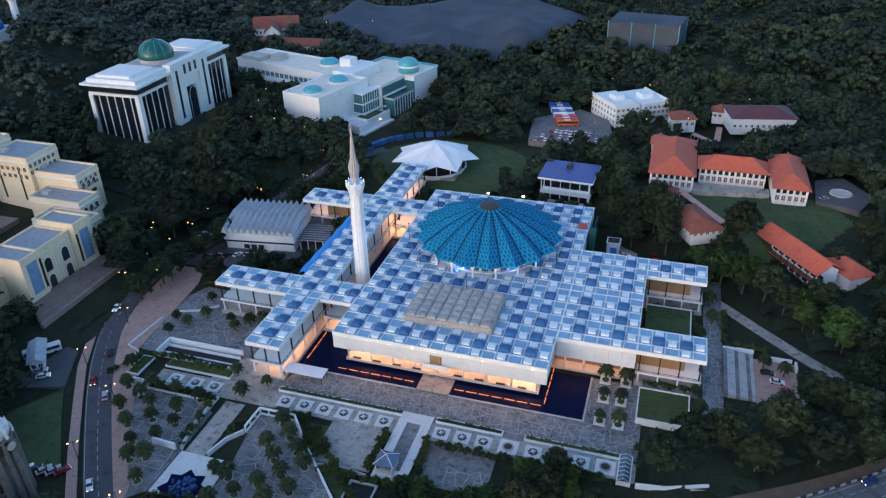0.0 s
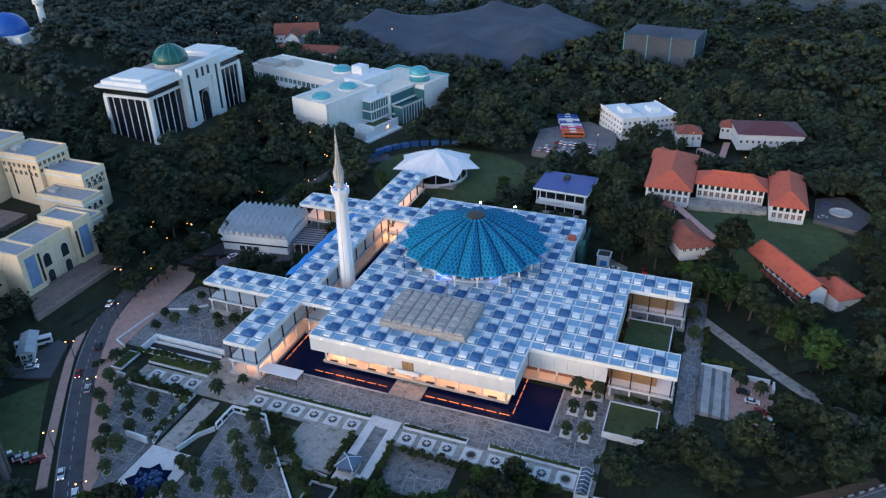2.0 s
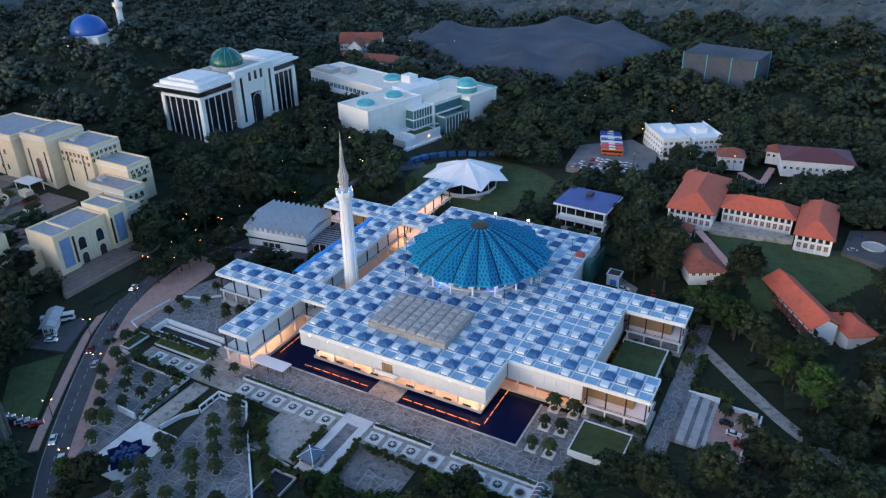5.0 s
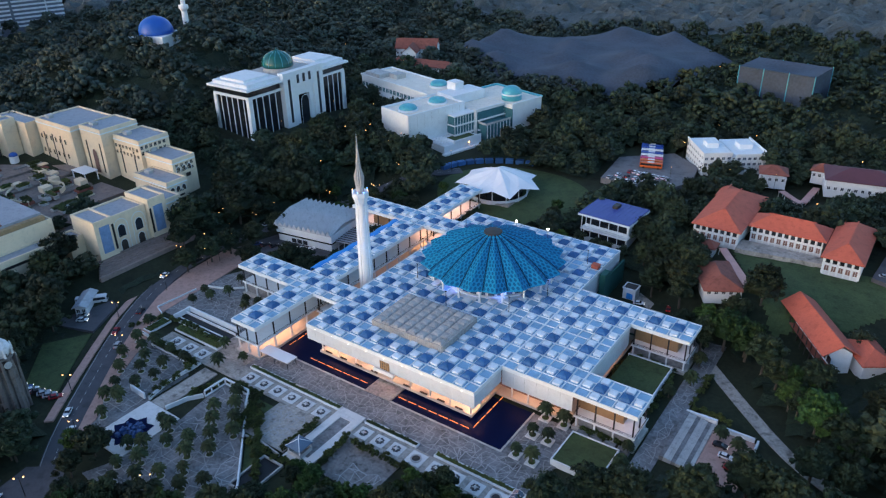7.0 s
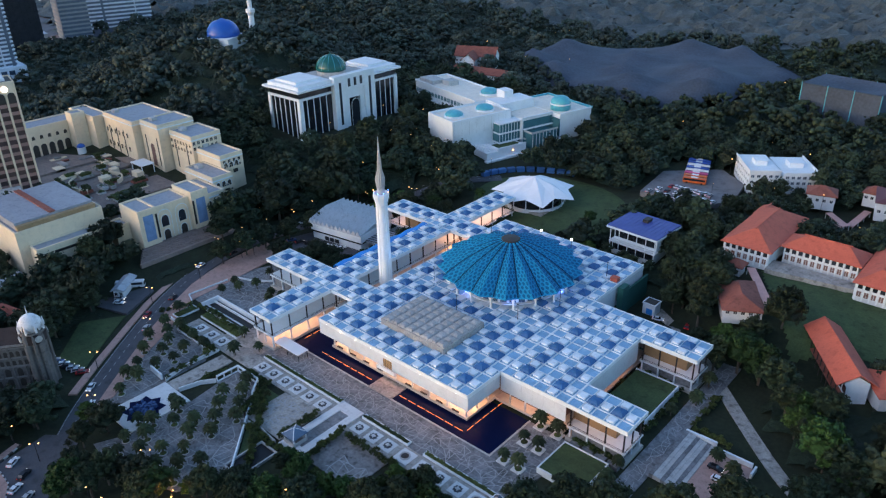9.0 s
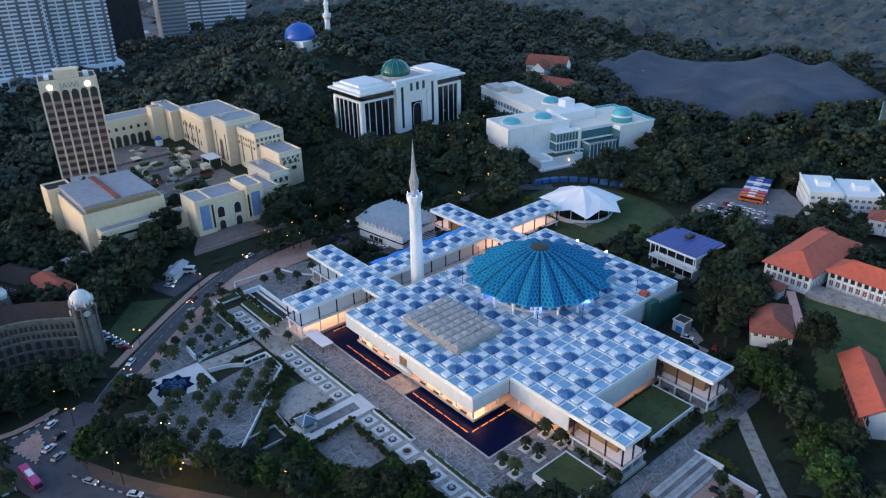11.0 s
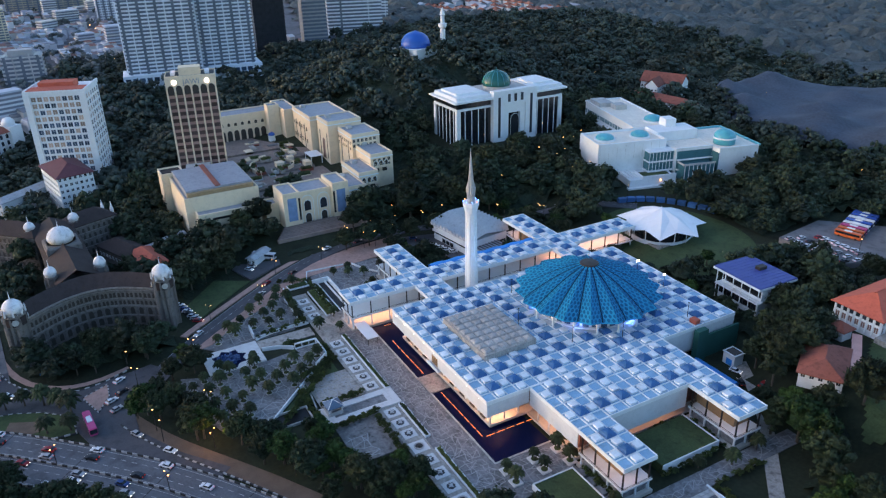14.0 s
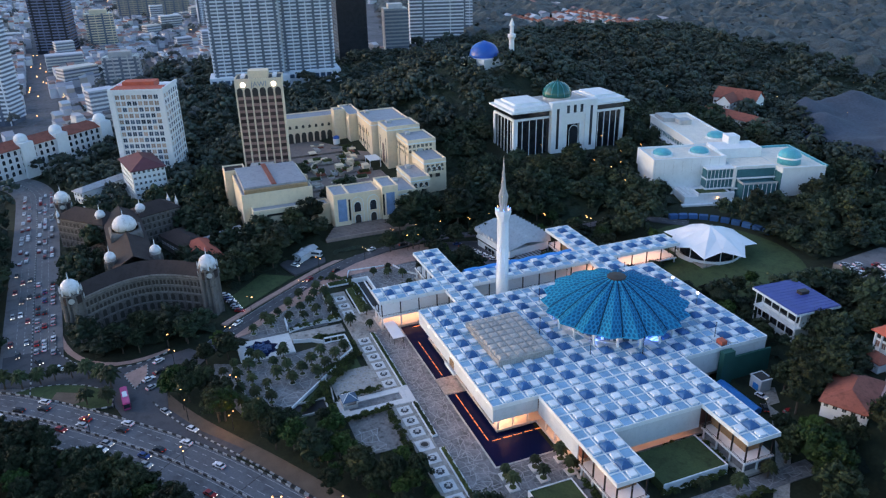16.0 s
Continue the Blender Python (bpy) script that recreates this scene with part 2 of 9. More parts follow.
def lathe(bm, profile, n=24, cx=0.0, cy=0.0, turn=0.0):
    rings = []
    for r, z in profile:
        if r < 1e-4:
            rings.append([bm.verts.new((cx, cy, z))])
        else:
            rings.append([bm.verts.new((cx + r * math.cos(turn + math.tau * i / n), cy + r * math.sin(turn + math.tau * i / n), z)) for i in range(n)])
    for a, b in zip(rings, rings[1:]):
        for i in range(n):
            j = (i + 1) % n
            if len(a) == 1 and len(b) > 1:
                bm.faces.new((a[0], b[j], b[i])[::-1])
            elif len(b) == 1 and len(a) > 1:
                bm.faces.new((a[i], a[j], b[0]))
            elif len(a) > 1:
                bm.faces.new((a[i], a[j], b[j], b[i]))
    if len(rings[0]) > 1:
        bm.faces.new(rings[0][::-1])
    if len(rings[-1]) > 1:
        bm.faces.new(rings[-1])


def frustum4(bm, cx, cy, levels):
    """Square tower of levels (half width, z)."""
    lathe(bm, [(h * math.sqrt(2), z) for h, z in levels], 4, cx, cy, math.pi / 4)


def hip_roof(bm, x0, x1, y0, y1, z, h, thick=0.35):
    """Hipped roof whose ridge runs along the longer side."""
    w, d = x1 - x0, y1 - y0
    if w >= d:
        r = [((x0 + d / 2), (y0 + y1) / 2, z + h), ((x1 - d / 2), (y0 + y1) / 2, z + h)]
    else:
        r = [((x0 + x1) / 2, y0 + w / 2, z + h), ((x0 + x1) / 2, y1 - w / 2, z + h)]
    c = [bm.verts.new(p) for p in ((x0, y0, z), (x1, y0, z), (x1, y1, z), (x0, y1, z))]
    u = [bm.verts.new((p.co.x, p.co.y, z - thick)) for p in c]
    a, b = bm.verts.new(r[0]), bm.verts.new(r[1])
    if w >= d:
        for f in ((c[0], c[1], b, a), (c[1], c[2], b), (c[2], c[3], a, b), (c[3], c[0], a)):
            bm.faces.new(f)
    else:
        for f in ((c[0], c[1], a), (c[1], c[2], b, a), (c[2], c[3], b), (c[3], c[0], a, b)):
            bm.faces.new(f)
    bm.faces.new(u[::-1])
    for i in range(4):
        j = (i + 1) % 4
        bm.faces.new((u[i], u[j], c[j], c[i]))


def gable_roof(bm, x0, x1, y0, y1, z, h, thick=0.3):
    """Pitched roof with its ridge along x."""
    m = (y0 + y1) / 2
    top = [(y0, z), (m, z + h), (y1, z)]
    prof = top + [(y1, z - thick), (m, z + h - thick), (y0, z - thick)]
    a = [bm.verts.new((x0, y, q)) for y, q in prof]
    b = [bm.verts.new((x1, y, q)) for y, q in prof]
    for f in ((0, 1, 4, 5), (1, 2, 3, 4)):
        bm.faces.new([a[i] for i in f[::-1]][::-1])
        bm.faces.new([b[i] for i in f[::-1]])
    for i in range(6):
        j = (i + 1) % 6
        bm.faces.new((a[j], a[i], b[i], b[j]))


def gable_wall(bm, x0, x1, y0, y1, z0, z1, h):
    m = (y0 + y1) / 2
    prof = [(y0, z0), (y1, z0), (y1, z1), (m, z1 + h), (y0, z1)]
    a = [bm.verts.new((x0, y, q)) for y, q in prof]
    b = [bm.verts.new((x1, y, q)) for y, q in prof]
    bm.faces.new(a[::-1])
    bm.faces.new(b)
    for i in range(5):
        j = (i + 1) % 5
        bm.faces.new((a[i], a[j], b[j], b[i]))


def arch_pts(w, h, pointed=1.0, n=6):
    """Outline of a pointed arch: width w, full height h."""
    spring = h - w * 0.62 * pointed
    pts = [(-w / 2, 0), (w / 2, 0), (w / 2, spring)]
    for i in range(1, n):
        a = i / n
        pts.append((w / 2 * math.cos(a * math.pi / 2) ** 0.85, spring + (h - spring) * math.sin(a * math.pi / 2)))
    pts.append((0, h))
    for i in range(n - 1, 0, -1):
        a = i / n
        pts.append((-w / 2 * math.cos(a * math.pi / 2) ** 0.85, spring + (h - spring) * math.sin(a * math.pi / 2)))
    pts.append((-w / 2, spring))
    return pts


def upright(bm, pts, y0, y1, cx=0.0, z=0.0):
    """Outline in x and z, thick from y0 to y1."""
    a = [bm.verts.new((cx + x, y0, z + q)) for x, q in pts]
    b = [bm.verts.new((cx + x, y1, z + q)) for x, q in pts]
    bm.faces.new(a)
    bm.faces.new(b[::-1])
    for i in range(len(pts)):
        j = (i + 1) % len(pts)
        bm.faces.new((a[j], a[i], b[i], b[j]))


def mesh_of(name, bm, material, smooth=False):
    me = bpy.data.meshes.new(name)
    if smooth:
        for f in bm.faces:
            f.smooth = True
    bm.to_mesh(me)
    bm.free()
    me.materials.append(material)
    return me


def part(name, bm, material, parent, label="", smooth=False, at=None):
    """A bmesh as one mesh object under a thing or a part."""
    me = bm if isinstance(bm, bpy.types.Mesh) else mesh_of(name, bm, material, smooth)
    ob = new(name, me)
    ob.parent = parent
    if at is not None:
        ob.matrix_basis = at
    if label:
        ob["label"] = label
    return ob


def thing(name, x, y, z, rz, label, category, group="", kind=""):
    ob = new(name)
    ob.empty_display_size = 0.5
    ob.matrix_basis = pose(x, y, z, 0, 0, rz)
    return tagged(ob, label, category, group, kind)


def single(name, bm, material, label, category, group="", kind="", at=None, smooth=False):
    me = bm if isinstance(bm, bpy.types.Mesh) else mesh_of(name, bm, material, smooth)
    ob = new(name, me)
    if at is not None:
        ob.matrix_basis = at
    return tagged(ob, label, category, group, kind)


def nb():
    return bmesh.new()


def boxes(name, lst, material, parent, label=""):
    bm = nb()
    for b in lst:
        box(bm, *b)
    return part(name, bm, material, parent, label)


def box_mesh(name, material, *b):
    bm = nb()
    box(bm, *b)
    return mesh_of(name, bm, material)

# ground: one sheet with the hill behind the place
LEVELS = [(-150, -80, 5, 30), (-190, -60, 8, 45), (-240, -60, 11, 60), (-190, 80, 21, 60), (-120, 110, 8, 40), (-220, 220, 17, 70), (-315, 85, 66, 75),
          (-280, -20, 22, 60), (-80, 280, 13, 110), (-20, 90, 6, 45), (20, 150, 7, 50), (50, 190, 7, 50),
          (-500, -80, 12, 120), (-450, 300, 30, 150), (100, 400, 22, 150)]
LEVELS += [(100, 80, 14.6, 40), (140, 80, 14.6, 50), (110, 48, 14.0, 26), (76, 52, 13.5, 20), (88, 31, 13.4, 15), (105, 28, 13.0, 12), (127, 19, 4.5, 13), (112, 6, 2.0, 12), (148, 72, 16.5, 18), (140, 10, 5, 25)]  # the school and its slope


def smooth01(a):
    a = min(max(a, 0.0), 1.0)
    return a * a * (3 - 2 * a)


def ground_z(x, y):
    w, s = 1.0, 0.0
    for px, py, h, r in LEVELS:
        k = math.exp(-((x - px) ** 2 + (y - py) ** 2) / (r * r)) * 4
        w += k
        s += k * h
    z = s / w + 0.012 * max(0.0, y - 250) + 0.01 * max(0.0, -x - 350)
    # the level precinct of the place of worship and its roads
    k = smooth01((x - 62) / 18) * smooth01((y + 5) / 15)
    dx, dy = max(-100 - x, x - 108, 0.0), max(-400 - y, y - 28 + 20 * k, 0.0)
    return -0.25 + z * smooth01(math.hypot(dx, dy) / (45.0 - 24 * k))


def axis(lo, hi, near0, near1, fine):
    out, v, step = [], near0, fine
    while v < near1:
        out.append(v)
        v += fine
    while v < hi:
        out.append(v)
        step *= 1.25
        v += step
    out.append(hi)
    v, step, left = near0, fine, []
    while True:
        step *= 1.25
        v -= step
        if v < lo:
            break
        left.append(v)
    return [lo] + left[::-1] + out


bm = nb()
gx, gy = axis(-4200, 4200, -420, 260, 6.0), axis(-3000, 4600, -330, 460, 6.0)
rows_v = [[bm.verts.new((x, y, ground_z(x, y))) for x in gx] for y in gy]
for a, b in zip(rows_v, rows_v[1:]):
    for i in range(len(gx) - 1):
        q = bm.faces.new((a[i], a[i + 1], b[i + 1], b[i]))
        if gx[i] < -400 and a[i].co.y < 60 - 0.25 * (gx[i] + 420) and not (gx[i] > -640 and -160 < a[i].co.y):
            q.material_index = 1
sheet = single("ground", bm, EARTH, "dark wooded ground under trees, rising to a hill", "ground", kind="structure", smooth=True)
sheet.data.materials.append(mat("city_ground", (0.13, 0.13, 0.14), 0.9, stain=0.35, var=0.4, scale=0.03, fine=0.3))

# the place of worship: low roofs on a square module, a pleated dome, a tower
M, CX, CY, ROOF = 4.15, 11.8, -9.4, 13.6
HALL_ROWS = (-15, -13, -11, -9, -7, -4, -2, 0, 2, 4, 7, 9)
REGIONS = {  # nx0, nx1, ny0, ny1, columns and rows of roof pyramids
    "hall": (-8, 8, -16, 10, (-7, -5, -3, -1, 1, 3, 5, 7), HALL_ROWS),
    "east": (9, 14, -12, 1, (10, 13), HALL_ROWS),
    "arm_se": (15, 19, -12, -10, (16, 18), (-11,)),
    "arm_ne": (15, 19, -1, 1, (16, 18), (0,)),
    "west": (-14, -12, -19, 16, (-13,), (-18, -16, -14, -11, -9, -7, -5, -3, -1, 1, 3, 6, 9, 11, 13, 15)),
    "arm_w": (-21, -15, -12, -10, (-20, -18, -16), (-11,)),
    "link_s": (-11, -9, -12, -10, (-11, -9), (-11,)),
    "arm_nw": (-21, -15, 5, 7, (-20, -18, -16), (6,)),
    "link_n": (-11, -9, 5, 7, (-11, -9), (6,)),
}
TITLE = {"hall": ("prayer_hall", "white flat-roofed prayer hall with blue roof pyramids"), "east": ("hall_annexe", "white flat-roofed hall annexe with blue roof pyramids"),
         "west": ("long_gallery", "long white two-storey gallery with checkered blue roof")}


def px(n):
    return n * M


def build_mosque_roof():
    bm = nb()
    frustum4(bm, 0, 0, [(1.9, 0), (1.95, 0.5), (1.86, 0.75), (1.45, 1.3), (0.85, 1.68), (0.25, 1.85)])
    pyr = mesh_of("roof_pyramid", bm, PYR)
    bm = nb()
    frustum4(bm, 0, 0, [(1.2, 0), (1.2, 0.62), (1.32, 0.63), (1.32, 0.78), (1.05, 0.86)])
    lid = mesh_of("roof_box", bm, LID)
    bm = nb()
    frustum4(bm, 0, 0, [(1.85, 0), (1.85, 0.05), (0.15, 0.07)])
    pan = mesh_of("roof_pan", bm, PAN)
    made = {}
    for key, (a, b, c, d, cols, rws) in REGIONS.items():
        name, label = TITLE.get(key, ("gallery", "white open gallery with flat checkered blue and white roof"))
        ob = thing(name, CX, CY, 0, 0, label, "mosque building", "mosque buildings")
        made[key] = ob
        x0, x1, y0, y1 = px(a - 0.5), px(b + 0.5), px(c - 0.5), px(d + 0.5)
        e = 0.006
        boxes("roof_slab", [(x0 + e, x1 - e, y0 + e, y1 - e, ROOF - 1.35, ROOF - 0.25)], WHITE, ob)
        beams = []
        for n in range(a, b + 2):
            x = px(n - 0.5)
            w = 0.3 if n in (a, b + 1) else 0.13
            xa, xb = (x, x + w) if n == a else (x - w, x) if n == b + 1 else (x - w, x + w)
            beams.append((xa, xb, y0, y1, ROOF - 0.26, ROOF + 0.12))
        for n in range(c, d + 2):
            y = px(n - 0.5)
            w = 0.3 if n in (c, d + 1) else 0.13
            ya, yb = (y, y + w) if n == c else (y - w, y) if n == d + 1 else (y - w, y + w)
            beams.append((x0, x1, ya, yb, ROOF - 0.26, ROOF + 0.09))
        for b_ in beams:
            boxes("roof_beam", [b_], WHITE, ob)
        for nx in range(a, b + 1):
            for ny in range(c, d + 1):
                if key == "hall" and (abs(nx) <= 3 and -13 <= ny <= -9 or math.hypot(nx, ny) * M < 21.5):
                    continue
                k = (nx not in cols) + (ny not in rws)
                at = pose(px(nx), px(ny), ROOF - 0.25)
                if k == 0:
                    part("roof_pyramid", pyr, PYR, ob, at=at)
                elif k == 1:
                    part("roof_pan", pan, PAN, ob, at=at)
                    part("roof_box", lid, LID, ob, at=at @ pose(0, 0, 0.06))
                else:
                    part("roof_pan", pan, PAN, ob, at=at)
    return made


mosque = build_mosque_roof()
hall, east, west = mosque["hall"], mosque["east"], mosque["west"]

# skylit block over the anteroom
bm = nb()
box(bm, px(-3.5) - 0.4, px(3.5) + 0.4, px(-13.5) - 0.4, px(-8.5) + 0.4, ROOF - 0.25, ROOF + 2.3)
sky_block = part("skylight_block", bm, CONCRETE, hall, "grey concrete block of skylights")
bm = nb()
frustum4(bm, 0, 0, [(1.66, 0), (1.62, 0.22), (1.35, 0.48), (0.9, 0.62), (0.3, 0.66), (0.3, 0.74)])
cap = mesh_of("skylight", bm, CONCRETE)
for i in range(8):
    for j in range(6):
        part("skylight", cap, CONCRETE, sky_block, at=pose(px(-3.5 + 7 * (i + 0.5) / 8), px(-13.5 + 5 * (j + 0.5) / 6), ROOF + 2.3))
bm = nb()
for i in range(36):
    x = px(-3.5) - 0.4 + (px(7) + 0.8) * (i + 0.5) / 36
    box(bm, x - 0.22, x + 0.22, px(-13.5) - 0.55, px(-13.5) - 0.4, ROOF, ROOF + 2.25)
for i in range(26):
    y = px(-13.5) - 0.4 + (px(5) + 0.8) * (i + 0.5) / 26
    box(bm, px(3.5) + 0.4, px(3.5) + 0.55, y - 0.22, y + 0.22, ROOF, ROOF + 2.25)
    box(bm, px(-3.5) - 0.55, px(-3.5) - 0.4, y - 0.22, y + 0.22, ROOF, ROOF + 2.25)
part("skylight_rib", bm, CONCRETE, sky_block)

# pleated dome
FOLDS, EAVE_R, EAVE_Z, TOP_R, TOP_Z = 18, 28.6, 20.2, 3.2, 31.0


def dome_pt(k, u):
    """k counts half folds (even: ridge, odd: valley), u from 0 at the eave to 1 at the top."""
    a = math.tau * k / (2 * FOLDS) + 0.06
    r0, z0 = (EAVE_R, EAVE_Z + 0.1) if k % 2 == 0 else (EAVE_R - 2.9, EAVE_Z - 0.95)
    r = r0 + (TOP_R - r0) * u
    zt = TOP_Z if k % 2 == 0 else TOP_Z - 0.3
    z = z0 + (zt - z0) * (u ** 0.93) + 0.9 * math.sin(math.pi * u)
    return Vector((r * math.cos(a), r * math.sin(a), z))


dome = thing("pleated_dome", CX, CY, ROOF - 0.25, 0, "large teal pleated umbrella dome with dark lattice inlays", "dome")
LIFT = Vector((0, 0, ROOF - 0.25))
STEPS = 8
for k in range(2 * FOLDS):
    bm = nb()
    up, lo = [], []
    for s in range(STEPS + 1):
        a, b = dome_pt(k, s / STEPS) - LIFT, dome_pt(k + 1, s / STEPS) - LIFT
        up.append((bm.verts.new(a), bm.verts.new(b)))
        lo.append((bm.verts.new(a - Vector((0, 0, 0.3))), bm.verts.new(b - Vector((0, 0, 0.3)))))
    for s in range(STEPS):
        bm.faces.new((up[s][0], up[s][1], up[s + 1][1], up[s + 1][0]))
        bm.faces.new((lo[s][1], lo[s][0], lo[s + 1][0], lo[s + 1][1]))
    bm.faces.new((lo[0][0], lo[0][1], up[0][1], up[0][0]))
    plate = part("dome_plate", bm, DOME_TEAL, dome)
    bm = nb()
    for s in range(15):
        u = 0.035 + s * 0.062
        cols = 3 if u < 0.45 else 2 if u < 0.75 else 1
        for c in range(cols):
            v = (c + 0.5 + (0.25 if s % 2 else -0.25) * (cols > 1)) / cols
            w, h = 0.36 / cols, 0.026
            pts = []
            for dv, du in ((-w, 0), (-w * 0.45, -h), (w * 0.45, -h), (w, 0), (w * 0.45, h), (-w * 0.45, h)):
                vv, uu = min(max(v + dv, 0.04), 0.96), u + du
                p = dome_pt(k, uu).lerp(dome_pt(k + 1, uu), vv) - LIFT
                pts.append(p)
            nrm = (pts[2] - pts[0]).cross(pts[4] - pts[0]).normalized()
            if nrm.z < 0:
                nrm.negate()
            top = [bm.verts.new(p + nrm * 0.09) for p in pts]
            low = [bm.verts.new(p + nrm * 0.01) for p in pts]
            bm.faces.new(top)
            for i in range(6):
                bm.faces.new((low[i], low[(i + 1) % 6], top[(i + 1) % 6], top[i]))
    tagged(part("inlay", bm, DOME_DARK, plate), kind="stuff")
for k in range(1, 2 * FOLDS, 2):
    bm = nb()
    prev = None
    for s in range(STEPS + 1):
        p = dome_pt(k, s / STEPS) - LIFT
        t = Vector((-p.y, p.x, 0)).normalized() * (0.34 - 0.16 * s / STEPS)
        ring = [bm.verts.new(p - t + Vector((0, 0, 0.02))), bm.verts.new(p + t + Vector((0, 0, 0.02))), bm.verts.new(p + t + Vector((0, 0, 0.2))), bm.verts.new(p - t + Vector((0, 0, 0.2)))]
        if prev:
            for i in range(4):
                bm.faces.new((prev[i], prev[(i + 1) % 4], ring[(i + 1) % 4], ring[i]))
        prev = ring
    part("valley_gutter", bm, GUTTER, dome)
bm = nb()
lathe(bm, [(3.6, TOP_Z - 0.6 - LIFT.z), (3.6, TOP_Z + 0.15 - LIFT.z), (3.2, TOP_Z + 0.3 - LIFT.z), (0.4, TOP_Z + 0.55 - LIFT.z), (0, TOP_Z + 0.6 - LIFT.z)], 28)
part("crown_cap", bm, DARK, dome, "dark round cap")
bm = nb()
lathe(bm, [(20.5, 0), (20.5, 0.5), (19.5, 0.5), (19.5, 4.2), (21.0, 5.2)], 36)
part("drum", bm, WHITE, dome, "white round drum")
bm = nb()
for k in range(36):
    a = math.tau * k / 36
    c, s = math.cos(a), math.sin(a)
    p = [Vector((c * 19.6 - s * d, s * 19.6 + c * d, z)) for d, z in ((-1.2, 0.6), (1.2, 0.6), (1.2, 2.6), (0, 3.8), (-1.2, 2.6))]
    bm.faces.new([bm.verts.new(q + Vector((c * 0.05, s * 0.05, 0))) for q in p])
part("drum_window", bm, GLASS_BLUE, dome)
for k in range(18):
    a = math.tau * (k + 0.5) / 18
    bm = nb()
    frustum4(bm, math.cos(a) * 24.0, math.sin(a) * 24.0, [(0.35, 0), (0.28, 3.0), (0.9, 5.6)])
    part("drum_strut", bm, WHITE, dome)

# walls, floors and columns of the hall
x0, x1, y0, y1 = px(-8.5), px(8.5), px(-16.5), px(10.5)
WB = 7.4


def wall_panels(parent, a, b, fixed, along_x, z0, z1, out, skip=()):
    n = max(1, round(abs(b - a) / M))
    w = abs(b - a) / n
    t = 0.35
    me = box_mesh("wall_panel", WALL, -w / 2 + 0.02, w / 2 - 0.02, -t / 2, t / 2, z0, z1)
    for i in range(n):
        if i in skip:
            continue
        c = min(a, b) + (i + 0.5) * w
        part("wall_panel", me, WALL, parent, at=pose(c, fixed, 0) if along_x else pose(fixed, c, 0, 0, 0, 90))


wall_panels(hall, x0, x1, y0 + 0.35, True, WB, ROOF - 1.36, -1)
wall_panels(hall, y0 + 0.6, px(-12.5), x1 - 0.35, False, WB, ROOF - 1.36, 1)
wall_panels(hall, px(1.5), y1, x1 - 0.35, False, 4.0, ROOF - 1.36, 1)
wall_panels(hall, y0 + 0.6, px(-12.5), x0 + 0.35, False, WB, ROOF - 1.36, 1)
wall_panels(hall, px(-9.5), y1, x0 + 0.35, False, 5.2, ROOF - 1.36, 1)
wall_panels(hall, x0, x1, y1 - 0.35, True, 2.0, ROOF - 1.36, 1)
boxes("hall_floor", [(x0 + 2.6, x1 - 2.8, y0 + 3.0, y1 - 2, 0.7, 1.6)], FLOOR_STONE, hall, "pale stone floor edge over the pool")
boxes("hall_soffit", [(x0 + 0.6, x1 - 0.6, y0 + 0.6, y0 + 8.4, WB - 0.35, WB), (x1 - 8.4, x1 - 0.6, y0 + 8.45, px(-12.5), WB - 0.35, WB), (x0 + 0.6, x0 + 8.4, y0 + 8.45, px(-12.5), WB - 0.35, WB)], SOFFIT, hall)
boxes("inner_wall", [(x0 + 8.4, x1 - 8.4, y0 + 8.4, y1 - 1, 1.6, ROOF - 1.4)], BROWN_PANEL, hall)
bm = nb()
for i in range(14):
    x = x0 + 10 + i * 3.85
    box(bm, x - 1.5, x + 1.5, y0 + 8.25, y0 + 8.4, 1.7, 5.6)
part("timber_screen", bm, WOOD, hall)
col = nb()
lathe(col, [(0.28, 1.6), (0.28, WB - 0.35)], 10)
col = mesh_of("column", col, WHITE, True)
for i in range(0, 9):
    part("column", col, WHITE, hall, at=pose(x0 + 3.4 + i * (x1 - x0 - 7.0) / 8, y0 + 3.7, 0))
for i in range(1, 3):
    part("column", col, WHITE, hall, at=pose(x1 - 3.6, y0 + 3.7 + i * 5.5, 0))
    part("column", col, WHITE, hall, at=pose(x0 + 3.4, y0 + 3.7 + i * 5.5, 0))
for i in range(9):
    x = x0 + 6.5 + i * 7.0
    if abs(x) < 3:
        continue
    boxes("bench", [(x - 1.4, x + 1.4, y0 + 3.3, y0 + 3.75, 1.6, 2.05)], DARK, hall)
# balcony and its window in the middle of the south wall
boxes("balcony", [(-4.2, 4.2, y0 - 1.1, y0 + 0.17, WB - 0.5, WB - 0.1), (-4.2, 4.2, y0 - 1.1, y0 - 0.95, WB - 0.1, WB + 0.9)], WHITE, hall)
boxes("balcony_window", [(-2.0, 2.0, y0 + 0.02, y0 + 0.17, WB + 0.5, WB + 3.6)], WOOD, hall, "lit timber balcony window")
for i in range(-2, 3):
    boxes("window_bar", [(i * 0.8 - 0.06, i * 0.8 + 0.06, y0 - 0.05, y0 + 0.02, WB + 0.5, WB + 3.6)], DARK, hall)
for i in range(9):
    x = x0 + 4.4 + i * 7.7
    bm = nb()
    lathe(bm, [(0.0, ROOF - 1.15), (0.06, ROOF - 1.1), (0.06, ROOF - 0.95), (0.0, ROOF - 0.9)], 8, x, y0 - 0.1)
    part("eave_lamp", bm, LAMP_WHITE, hall, "small lit eave lamp")

